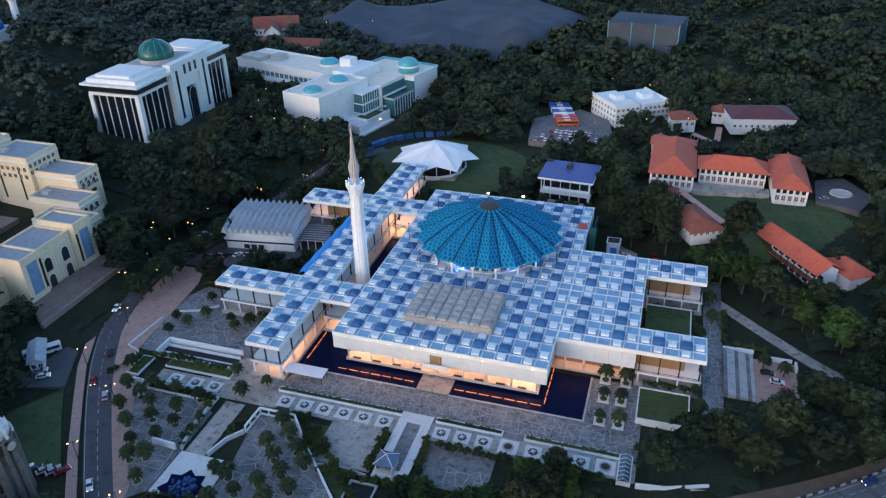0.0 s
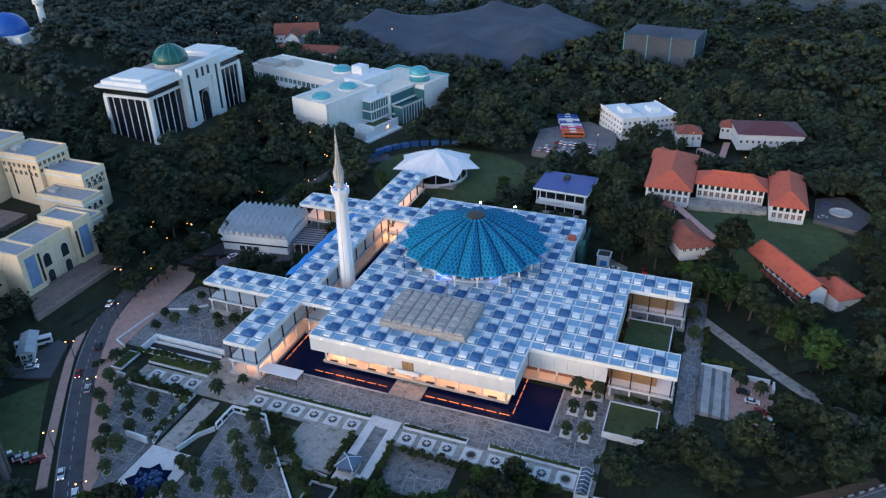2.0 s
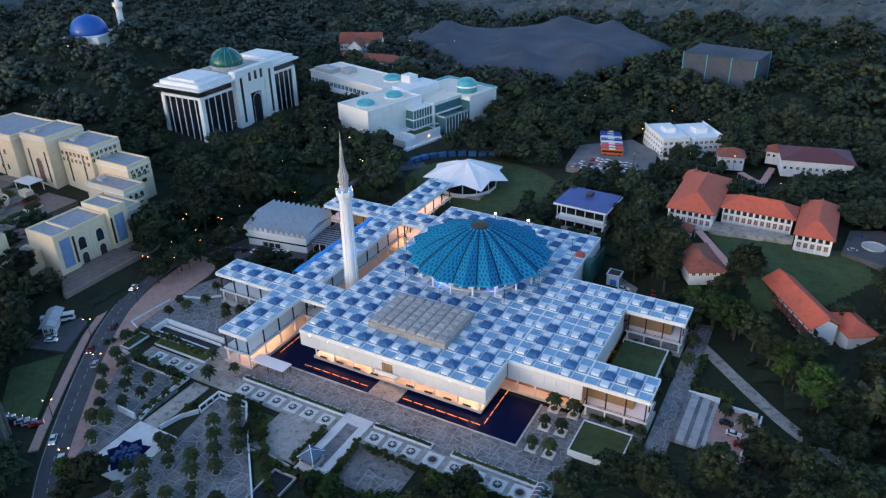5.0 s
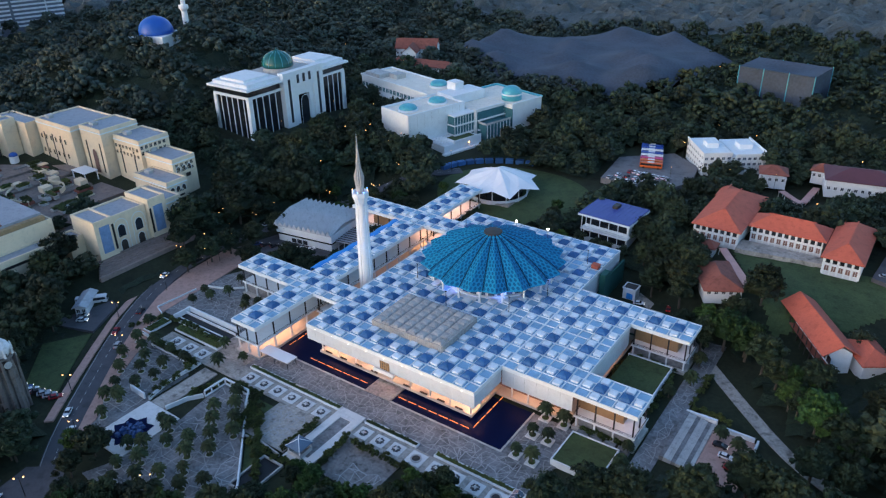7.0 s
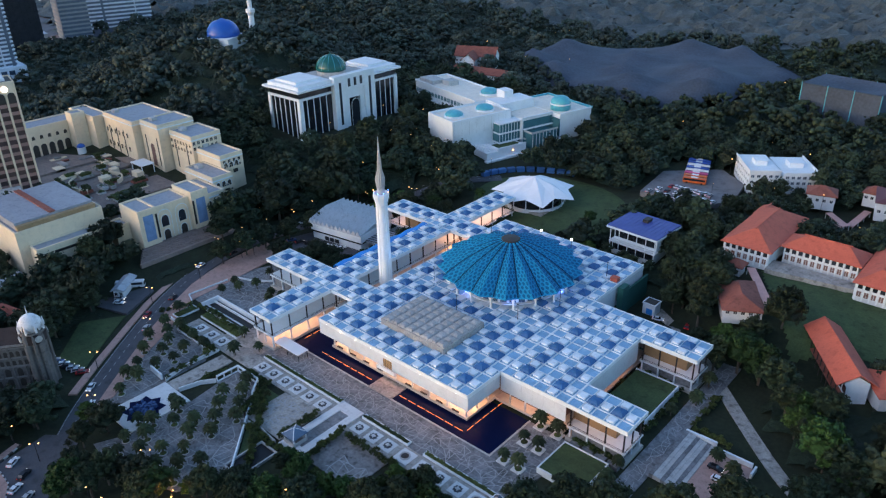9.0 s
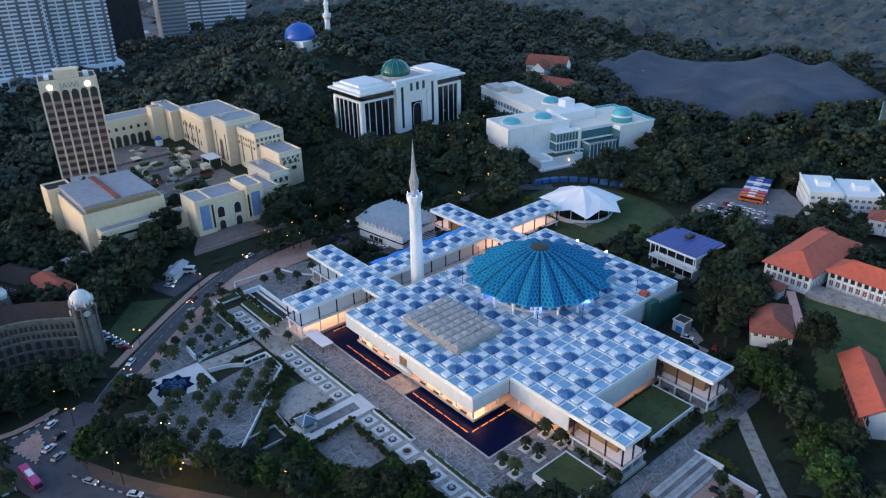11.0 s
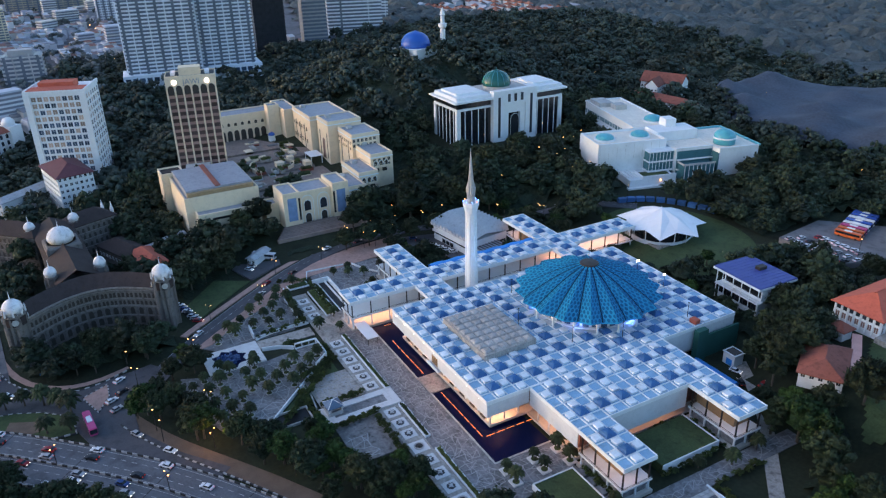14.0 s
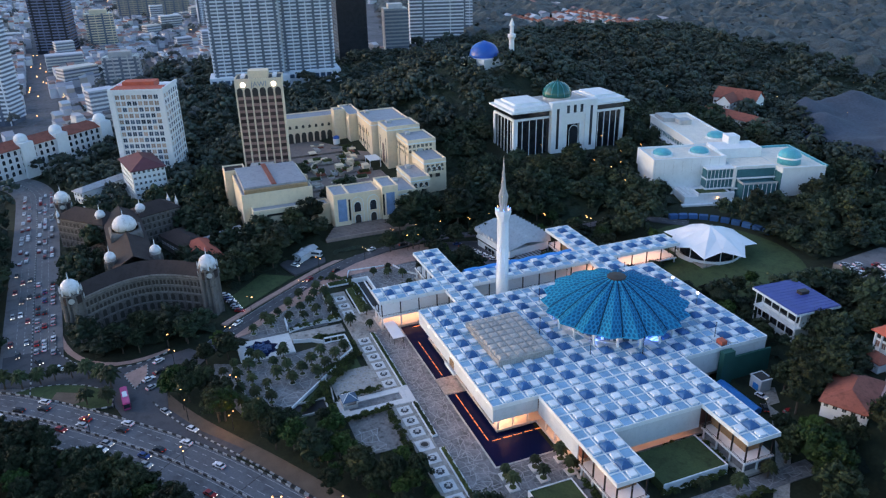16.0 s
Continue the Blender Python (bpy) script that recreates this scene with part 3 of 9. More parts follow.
# annexe walls and galleries
ex0, ex1, ey0, ey1 = px(8.5), px(14.5), px(-12.5), px(1.5)
wall_panels(east, ex0, ex1, ey0 + 0.35, True, 6.4, ROOF - 1.36, 1)
wall_panels(east, px(-9.5), px(-1.5), ex1 - 0.35, False, 4.6, ROOF - 1.36, 1)
wall_panels(east, ex0, ex1, ey1 - 0.35, True, 2.0, ROOF - 1.36, 1)
boxes("annexe_floor", [(ex0 - 2.8, ex1 - 1.0, ey0 + 1.0, ey1 - 1, 0.6, 1.4)], FLOOR_STONE, east)
boxes("inner_wall", [(ex0 - 8.3, ex1 - 4.5, ey0 + 5.0, ey1 - 3, 1.4, ROOF - 1.4)], BROWN_PANEL, east)
for i in range(4):
    part("column", col, WHITE, east, at=pose(ex0 + 3 + i * 6.0, ey0 + 1.6, 0))


def gallery(ob, a, b, c, d, upper=6.0, ground=0.0, sides=True):
    """Two storeys under a flat roof: an upper deck on dark posts over a pale colonnade."""
    gx0, gx1, gy0, gy1 = px(a - 0.5), px(b + 0.5), px(c - 0.5), px(d + 0.5)
    boxes("upper_floor", [(gx0 + 0.5, gx1 - 0.5, gy0 + 0.5, gy1 - 0.5, upper - 0.55, upper)], WHITE, ob)
    boxes("lower_floor", [(gx0 + 0.2, gx1 - 0.2, gy0 + 0.2, gy1 - 0.2, ground - 0.3, ground + 0.9)], FLOOR_STONE, ob)
    post = box_mesh("dark_post", BLACK, -0.2, 0.2, -0.2, 0.2, upper, ROOF - 1.35)
    pale = box_mesh("pale_post", WHITE, -0.25, 0.25, -0.25, 0.25, ground + 0.9, upper - 0.55)
    spots = []
    nx, ny = max(1, round((gx1 - gx0) / 8.3)), max(1, round((gy1 - gy0) / 8.3))
    for i in range(nx + 1):
        x = gx0 + 1.3 + (gx1 - gx0 - 2.6) * i / nx
        spots += [(x, gy0 + 1.2), (x, gy1 - 1.2)]
    for j in range(1, ny):
        y = gy0 + 1.2 + (gy1 - gy0 - 2.4) * j / ny
        spots += [(gx0 + 1.2, y), (gx1 - 1.2, y)]
    for x, y in spots:
        part("dark_post", post, BLACK, ob, at=pose(x, y, 0))
        part("pale_post", pale, WHITE, ob, at=pose(x, y, 0))
    rail = []
    for x in (gx0 + 0.55, gx1 - 0.55):
        rail += [(x - 0.05, x + 0.05, gy0 + 0.6, gy1 - 0.6, upper + 0.85, upper + 0.95), (x - 0.04, x + 0.04, gy0 + 0.6, gy1 - 0.6, upper + 0.4, upper + 0.46)]
    for y in (gy0 + 0.55, gy1 - 0.55):
        rail += [(gx0 + 0.6, gx1 - 0.6, y - 0.05, y + 0.05, upper + 0.85, upper + 0.95), (gx0 + 0.6, gx1 - 0.6, y - 0.04, y + 0.04, upper + 0.4, upper + 0.46)]
    for q in range(0, len(rail), 2):
        boxes("railing", rail[q:q + 2], BLACK, ob)
    if sides:
        return
    boxes("core_wall", [(gx0 + 1.7, gx1 - 1.7, gy0 + 1.7, gy1 - 1.7, ground + 0.9, upper - 0.55)], PAVING, ob)


for key in ("arm_se", "arm_ne", "west", "arm_w", "link_s", "arm_nw", "link_n"):
    a, b, c, d, _, _ = REGIONS[key]
    gallery(mosque[key], a, b, c, d, upper=5.0 if key in ("arm_se", "arm_ne") else 6.0, sides=key not in ("arm_se", "arm_ne", "arm_w"))
# solid rooms inside the galleries
boxes("gallery_room", [(px(14.5), px(18.3), px(-0.4), px(1.2), 5.0, ROOF - 1.36)], WOOD, mosque["arm_ne"])
boxes("gallery_room", [(px(14.5), px(18.1), px(-11.3), px(-9.8), 5.0, ROOF - 1.36)], WOOD, mosque["arm_se"])
boxes("gallery_room", [(px(-19.0), px(-15.5), px(5.2), px(6.6), 6.0, ROOF - 1.36)], WOOD, mosque["arm_nw"])

# minaret
mx, my = -29.6, -37.6
minaret = thing("minaret", mx, my, 0, 0, "slender white concrete tower with gallery and folded spire", "minaret")
bm = nb()
prof = [(2.75, 0), (2.75, 4), (2.6, 12), (2.35, 30), (2.15, 44.5)]
lathe(bm, prof, 16)
shaft = part("shaft", bm, WHITE, minaret)
bm = nb()
for i in range(8):
    a = math.tau * i / 8
    for z0, z1, r0, r1 in ((2, 23, 2.72, 2.42), (23, 44.4, 2.42, 2.13)):
        c, s = math.cos(a), math.sin(a)
        q = [(r0 + 0.16, -0.3, z0), (r0 + 0.16, 0.3, z0), (r1 + 0.16, 0.3, z1), (r1 + 0.16, -0.3, z1)]
        o = [(r0 - 0.2, -0.3, z0), (r0 - 0.2, 0.3, z0), (r1 - 0.2, 0.3, z1), (r1 - 0.2, -0.3, z1)]
        vo = [bm.verts.new((p * c - t * s, p * s + t * c, z)) for p, t, z in q]
        vi = [bm.verts.new((p * c - t * s, p * s + t * c, z)) for p, t, z in o]
        bm.faces.new(vo)
        for k in range(4):
            bm.faces.new((vi[k], vi[(k + 1) % 4], vo[(k + 1) % 4], vo[k]))
part("shaft_rib", bm, WHITE, minaret)
bm = nb()
lathe(bm, [(2.2, 43.5), (2.8, 45.4), (3.3, 46.8), (3.3, 48.4), (3.05, 48.5), (3.0, 47.6), (0.3, 47.6)], 8, turn=math.pi / 8)
part("gallery_bowl", bm, WHITE, minaret)
bm = nb()
lathe(bm, [(1.5, 47.6), (1.5, 51.0), (1.8, 51.2)], 8)
part("lantern_room", bm, PALE_CONCRETE, minaret)
bm = nb()
n = 12
levels = [(1.5, 49.6, 0.75), (2.0, 54.2, 0.8), (1.05, 57.5, 0.8), (0.55, 63.5, 0.85), (0.05, 70.9, 1.0)]
rings = []
for r, z, k in levels:
    rings.append([bm.verts.new((r * (1 if i % 2 == 0 else k) * math.cos(math.tau * i / (2 * n)), r * (1 if i % 2 == 0 else k) * math.sin(math.tau * i / (2 * n)), z)) for i in range(2 * n)])
for a, b in zip(rings, rings[1:]):
    for i in range(2 * n):
        bm.faces.new((a[i], a[(i + 1) % (2 * n)], b[(i + 1) % (2 * n)], b[i]))
bm.faces.new(rings[0][::-1])
bm.faces.new(rings[-1])
part("spire", bm, PALE_CONCRETE, minaret, "grey folded spire")
for i in range(8):
    a = math.tau * (i + 0.5) / 8
    bm = nb()
    lathe(bm, [(0, 48.6), (0.12, 48.75), (0.12, 49.1), (0, 49.25)], 6, 3.05 * math.cos(a), 3.05 * math.sin(a))
    part("gallery_lamp_globe", bm, LAMP_WARM if i % 4 == 0 else LAMP_BLUE, minaret)

# pools, terraces, gardens and roads round the place of worship
KEEP_OUT = []  # rectangles where no tree stands: x0, x1, y0, y1
POLYS = []  # outlines where no tree stands
LANES = []  # polylines with half widths where no tree stands


def slab(name, pts, z, material, label, category="pavement", thick=0.6):
    bm = nb()
    prism(bm, pts, z - thick, z)
    POLYS.append(pts)
    return single(name, bm, material, label, category, kind="structure")


def rect(x0, x1, y0, y1):
    return [(x0, y0), (x1, y0), (x1, y1), (x0, y1)]


def inside(pts, x, y):
    c = False
    for (ax, ay), (bx, by) in zip(pts, pts[1:] + pts[:1]):
        if (ay > y) != (by > y) and x < (bx - ax) * (y - ay) / (by - ay) + ax:
            c = not c
    return c


def crazy_joints(parent, pts, z, pitch, width, seed, ):
    """A loose net of pale joints over dark paving, proud by a few millimetres."""
    rnd = random.Random(seed)
    x0, x1 = min(p[0] for p in pts), max(p[0] for p in pts)
    y0_, y1_ = min(p[1] for p in pts), max(p[1] for p in pts)
    nx, ny = int((x1 - x0) / pitch) + 1, int((y1_ - y0_) / pitch) + 1
    node = {(i, j): (x0 + (i + rnd.uniform(-0.38, 0.38)) * pitch, y0_ + (j + rnd.uniform(-0.38, 0.38)) * pitch) for i in range(nx + 1) for j in range(ny + 1)}
    bm = nb()
    for (i, j), a in node.items():
        for d in ((1, 0), (0, 1), (1, 1), (1, -1)):
            b = node.get((i + d[0], j + d[1]))
            if b is None or rnd.random() > (0.8 if 0 in d else 0.22):
                continue
            if not (inside(pts, *a) and inside(pts, *b)):
                continue
            v = Vector((b[0] - a[0], b[1] - a[1], 0))
            n = Vector((-v.y, v.x, 0)).normalized() * width * rnd.uniform(0.3, 0.6)
            A, B = Vector((*a, z)), Vector((*b, z))
            bm.faces.new([bm.verts.new(p + Vector((0, 0, 0.004 + 0.004 * rnd.random()))) for p in (A - n, B - n, B + n, A + n)])
    return tagged(part("paving_joint", bm, JOINT, parent), kind="stuff")


def hedge_mesh(bm, x0, x1, y0_, y1_, z0, z1, rnd, per=7.0, size=0.35):
    """Trimmed hedge: a core and many small leaf clumps over its faces."""
    box(bm, x0 + 0.1, x1 - 0.1, y0_ + 0.1, y1_ - 0.1, z0, z1 - 0.1)
    n = int((x1 - x0) * (y1_ - y0_) * per) + 20
    for _ in range(min(n, 1800)):
        c = Vector((rnd.uniform(x0, x1), rnd.uniform(y0_, y1_), z1 + rnd.uniform(-0.15, 0.15)))
        a, b = rnd.uniform(0, math.tau), rnd.uniform(-0.6, 0.6)
        u = Vector((math.cos(a), math.sin(a), b)) * size
        w = Vector((-math.sin(a), math.cos(a), rnd.uniform(-0.6, 0.6))) * size
        bm.faces.new([bm.verts.new(c + p) for p in (u, w, -u, -w)])


hedge_rnd = random.Random(5)


def planted_strip(x0, x1, y0_, y1_, z=0.0, high=0.9, label="clipped green hedge in a low white trough"):
    ob = thing("hedge_trough", (x0 + x1) / 2, (y0_ + y1_) / 2, z, 0, label, "hedge", "hedges")
    w, d = (x1 - x0) / 2, (y1_ - y0_) / 2
    boxes("trough", [(-w, w, -d, -d + 0.35, 0, 0.75), (-w, w, d - 0.35, d, 0, 0.75), (-w, -w + 0.35, -d + 0.35, d - 0.35, 0, 0.75), (w - 0.35, w, -d + 0.35, d - 0.35, 0, 0.75)], WHITE, ob)
    bm = nb()
    hedge_mesh(bm, -w + 0.36, w - 0.36, -d + 0.36, d - 0.36, 0.05, high, hedge_rnd)
    part("hedge", bm, HEDGE, ob)


# water
bm = nb()
for r in (rect(-36.0, 59.0, -82.0, -61.3), rect(-36.0, -23.5, -61.28, -52.0), rect(-36.0, -23.5, -48.7, 9.3)):
    prism(bm, r, -0.3, -0.06)
single("pool_water", bm, WATER, "still dark blue water of the reflecting pool", "water", kind="structure")
for nm, r in (("pool_rim", rect(-36.6, 59.6, -82.6, -82.0)), ("pool_rim", rect(59.0, 59.6, -81.99, -61.3)), ("pool_rim", rect(-36.6, -36.0, -81.99, -80))):
    slab(nm, r, 0.28, PALE_CONCRETE, "pale stone rim of the pool", "pool rim")
bm = nb()
# Ceiling lamps' reflections in the pool, imitated by glowing orange bars.
for i in range(7):
    for a, b, y in ((-22.0 + i * 3.9, -19.0 + i * 3.9, -78.8), (18.0 + i * 4.1, 21.2 + i * 4.1, -78.8)):
        if b < 48:
            box(bm, a, b, y - 0.12, y + 0.12, -0.2, 0.0)
for i in range(5):
    box(bm, 46.6, 46.84, -77.6 + i * 3.9, -74.6 + i * 3.9, -0.2, 0.0)
    box(bm, -34.4, -34.16, -77 + i * 4.1, -73.8 + i * 4.1, -0.2, 0.0)
single("pool_reflection_dash", bm, GLOW_REFLECTION, "row of orange lamp reflections on the pool, built as glowing bars", "light", kind="stuff")
stair_box = thing("glazed_stair", 73, -99.5, 0.1, 0, "long stair box under a pitched glass roof with white frame", "stair")
boxes("stair_wall", [(-1.9, -1.6, -5, 5, 0, 1.6), (1.6, 1.9, -5, 5, 0, 1.6), (-1.6, 1.6, -5, -4.7, 0, 1.6), (-1.6, 1.6, 4.7, 5, 0, 1.6)], WHITE, stair_box)
bm = nb()
gable_wall(bm, -4.9, 4.9, -1.55, 1.55, 1.0, 1.7, 0.9)
part("glass_roof", bm, GLASS_BLUE, stair_box, at=pose(0, 0, 0, 0, 0, 90))
for i in range(7):
    bm = nb()
    gable_wall(bm, -4.9 + i * 1.6, -4.78 + i * 1.6, -1.62, 1.62, 1.2, 1.76, 0.92)
    part("roof_bar", bm, WHITE, stair_box, at=pose(0, 0, 0, 0, 0, 90))
slab("garden_strip", [(-24, -105.4), (-18.4, -111.4), (8, -138.4), (13, -134), (-10, -112), (-10, -105.4)], 0.05, GRASS, "planted green strip beside the pergola wall", "lawn")
bridge = slab("bridge", rect(6.4, 17.2, -82.6, -74.6), 0.35, PAVE_PALE, "grey stone bridge across the pool", "bridge", 0.5)

# terraces
terrace = slab("terrace", [(-38, -95.4), (76, -95.4), (76, -61.5), (59.62, -61.5), (59.62, -82.62), (-38, -82.62)], 0.15, PAVING, "dark slate terrace with a net of pale joints")
crazy_joints(terrace, rect(-37, 75.5, -95, -82.8), 0.15, 2.1, 0.26, 1)
crazy_joints(terrace, rect(60, 75.5, -82.5, -62), 0.15, 2.1, 0.26, 2)
slab("walk", rect(-78, 76, -102.6, -95.42), 0.1, PAVE_PALE, "pale stone garden walk")
slab("crossing", [(-60, -95.4), (-38.02, -95.4), (-38.02, -80), (-50, -80), (-60, -88)], 0.12, PAVE_PALE, "pale stone crossing before the gallery")
west_court = slab("west_court", [(-98, -60), (-98, -88), (-60, -88.0), (-50.2, -80), (-48.6, -61.5), (-78, -61.5), (-78, -47), (-92, -47)], 0.1, PAVING, "dark slate court with a net of pale joints")
crazy_joints(west_court, [(-97, -61), (-97, -87), (-61, -87.0), (-51, -80), (-50, -62), (-79, -62), (-79, -48), (-91, -48)], 0.1, 3.0, 0.3, 3)
fore = slab("forecourt", [(-86, -103), (-60, -103), (-50.5, -110), (-50.5, -142), (-56, -147), (-72, -124)], 0.08, PAVING, "dark slate forecourt with palms")
crazy_joints(fore, [(-85, -104), (-61, -104), (-51.5, -110), (-51.5, -141), (-56, -145), (-71, -124)], 0.08, 3.2, 0.3, 4)
PALM_YARD = [(-35.6, -113), (-35.6, -106.4), (-24, -106.4), (-19, -112), (7, -139), (0, -152), (-22, -160), (-38, -158), (-33.5, -148), (-33.5, -126.5)]
yard = slab("palm_yard", PALM_YARD, 0.06, PAVING, "dark slate palm yard")
crazy_joints(yard, PALM_YARD, 0.06, 3.4, 0.28, 6)
pale_yard = slab("pale_yard", rect(-13, 5.0, -119, -102.7), 0.07, PAVE_PALE, "worn pale stone garden yard")
crazy_joints(pale_yard, rect(-13, 5.0, -119, -102.7), 0.07, 2.0, 0.4, 8)
dark_yard = slab("dark_yard", rect(17.2, 38, -119, -102.7), 0.07, mat("patched_concrete", (0.2, 0.19, 0.185), 0.85, stain=0.6, var=0.5, scale=0.2, fine=0.9), "patched and worn concrete garden yard")
crazy_joints(dark_yard, rect(24, 38, -119, -110), 0.07, 2.6, 0.3, 12)
lawn_e = slab("lawn", rect(74.5, 89.0, -78.5, -64.5), 1.9, GRASS, "mown lawn behind a white kerb wall", "lawn", 2.0)
lawn_n = slab("lawn", rect(73.5, 88.5, -41.5, -18.5), 3.2, GRASS, "mown lawn in the court between galleries", "lawn", 3.3)
for wx0, wx1, wy0, wy1, wz in ((74.1, 74.5, -78.9, -64.1, 2.2), (74.5, 89.4, -78.9, -78.5, 2.2), (89.0, 89.4, -78.5, -64.1, 2.2), (74.5, 89.0, -64.5, -64.1, 2.2), (73.1, 88.9, -18.5, -18.1, 3.5), (88.5, 88.9, -41.5, -18.5, 3.5)):
    slab("kerb_wall", rect(wx0, wx1, wy0, wy1), wz, WHITE, "white kerb wall of a lawn", "wall", wz + 0.2)
for i in range(4):
    slab("grass_bed", rect(75 + i * 4.4, 78.6 + i * 4.4, -63.6, -61.6), 1.5, PAVING, "dark slate bed beside the gallery", "bed", 1.6)
east_walk = slab("east_walk", rect(93.2, 99.5, -78, 10), 0.1, PAVING, "dark slate walk east of the galleries")
crazy_joints(east_walk, rect(93.5, 99.3, -77.5, 9.5), 0.1, 2.2, 0.26, 9)
for i in range(8):
    slab("step", rect(99.52 + i * 1.2, 100.72 + i * 1.2, -59, -35), 0.1 - 0.16 * i + 1.3, PALE_CONCRETE if i % 3 else PAVING, "broad grey stone step", "steps", 1.9)
slab("pink_court", rect(109.2, 122, -60, -37), 0.12, PINK, "pink brick court")
for wx0, wx1, wy0, wy1 in ((99.5, 104, -34.9, -34.2), (104, 109.3, -34.9, -34.0), (112, 121, -36.9, -36.2), (121.8, 122.4, -41, -36.9)):
    slab("garden_wall", rect(wx0, wx1, wy0, wy1), 1.6, WHITE, "low white garden wall", "wall", 2.0)
for a, b in ((-35.3, 6.6), (17.2, 37.6), (44.0, 72.6)):
    planted_strip(a, b, -95.35, -93.4, 0.15)
planted_strip(-78.0, -53.5, -94.6, -91.2, 0.1, 1.3)
planted_strip(-88.5, -84.0, -101.0, -91.5, 0.0, 0.9)
planted_strip(-77, -52, -105.8, -103.2, 0.0, 1.2)


def star_pts(r, n=8, k=0.72, turn=0.0):
    return [((r if i % 2 == 0 else r * k) * math.cos(turn + math.pi * i / n), (r if i % 2 == 0 else r * k) * math.sin(turn + math.pi * i / n)) for i in range(2 * n)]


BASIN_DARK = mat("dark_basin_stone", (0.07, 0.07, 0.075), 0.6, var=0.3)


def fountain_square(big):
    ob = thing("fountain_square", 0, 0, 0.1, 0, "dark round basin set in a white marble square" if big else "dark star-shaped fountain set in a white marble square", "fountain", "garden fountains")
    h = 2.75 if big else 2.35
    bm = nb()
    box(bm, -h, h, -h, h, -0.1, 0.16)
    part("marble_slab", bm, MARBLE, ob)
    bm = nb()
    if big:
        lathe(bm, [(1.7, 0.16), (1.7, 0.45), (1.3, 0.45), (1.25, 0.25)], 20)
    else:
        prism(bm, star_pts(1.5, 8, 0.8), 0.16, 0.34)
    part("basin", bm, CONCRETE if big else BASIN_DARK, ob)
    bm = nb()
    if big:
        lathe(bm, [(1.24, 0.2), (1.24, 0.34), (0.5, 0.36), (0.4, 0.6), (0, 0.65)], 16)
    else:
        prism(bm, star_pts(0.95, 4, 0.4, 0.4), 0.34, 0.6)
        lathe(bm, [(0.4, 0.6), (0.35, 0.9), (0.15, 1.0), (0, 1.2)], 8)
    part("bowl", bm, DARK if big else MARBLE, ob)
    return ob


small_f, big_f = fountain_square(False), fountain_square(True)
small_f.matrix_basis, big_f.matrix_basis = pose(-71, -99, 0.1), pose(40.2, -99, 0.1)
for x in (-63.5, -56.5, -31, -24.4, -17.8, -11.2, -4.7, 1.9, 20, 26.4, 32.8, 47.4, 54.2, 61):
    copy_thing(small_f, pose(x, -99, 0.1))
copy_thing(big_f, pose(67.8, -99, 0.1))

# long basin with its glass-topped kiosk
basin = thing("long_basin", 11.2, -93.4, 0.1, 0, "long white marble basin with a shallow channel", "fountain")
boxes("marble_edge", [(-5, -2.2, -27, 0, -0.1, 0.5), (2.2, 5, -27, 0, -0.1, 0.5), (-2.2, 2.2, -4, 0, -0.1, 0.5), (-2.2, 2.2, -27, -23.5, -0.1, 0.5)], MARBLE, basin)
boxes("channel", [(-2.2, 2.2, -23.5, -4, -0.1, 0.15)], PAVING, basin)
kiosk = thing("kiosk", 9.6, -116.2, 0.55, 0, "small square kiosk with a pointed green glass roof", "kiosk")
for a in (-2.3, 2.3):
    for b in (-2.3, 2.3):
        boxes("post", [(a - 0.15, a + 0.15, b - 0.15, b + 0.15, 0, 3.0)], WHITE, kiosk)
boxes("parapet", [(-2.6, 2.6, -2.6, -2.4, 0, 1.4), (-2.6, 2.6, 2.4, 2.6, 0, 1.4), (-2.6, -2.4, -2.4, 2.4, 0, 1.4), (2.4, 2.6, -2.4, 2.4, 0, 1.4)], PALE_CONCRETE, kiosk)
bm = nb()
frustum4(bm, 0, 0, [(2.9, 2.9), (2.9, 3.15), (0.1, 5.0)])
part("glass_roof", bm, GLASS_BLUE, kiosk)
bm = nb()
for a, b in ((-1, -1), (1, -1), (1, 1), (-1, 1)):
    v0, v1 = Vector((2.9 * a, 2.9 * b, 3.2)), Vector((0.05 * a, 0.05 * b, 5.06))
    t = Vector((-b, a, 0)) * 0.08
    bm.faces.new([bm.verts.new(p) for p in (v0 - t, v0 + t, v1 + t, v1 - t)])
part("roof_bar", bm, WHITE, kiosk)

# star plaza
plaza = slab("star_plaza", [(-50, -148), (-34, -148), (-34, -126.5), (-50, -126.5)], 0.22, MARBLE, "white marble plaza round a star-shaped pool")
slab("stair", rect(-49, -42.4, -126.4, -104), 0.2, PAVE_PALE, "pale broad garden stair", "steps")
star = thing("star_fountain", -41.6, -139, 0.22, 0, "dark blue star-shaped pool with stepped rocks", "fountain")
bm = nb()
prism(bm, star_pts(7.0, 8, 0.74, 0.2), 0.0, 0.12)
part("pool_floor", bm, WATER, star)
rr = random.Random(3)
bm = nb()
for _ in range(60):
    a, r = rr.uniform(0, math.tau), rr.uniform(0.5, 4.2)
    frustum4(bm, r * math.cos(a), r * math.sin(a), [(rr.uniform(0.3, 0.7), 0.1), (rr.uniform(0.2, 0.5), rr.uniform(0.4, 1.6))])
tagged(part("rockwork", bm, mat("blue_mosaic", (0.03, 0.08, 0.2), 0.3, rnd=0.2), star), kind="stuff")


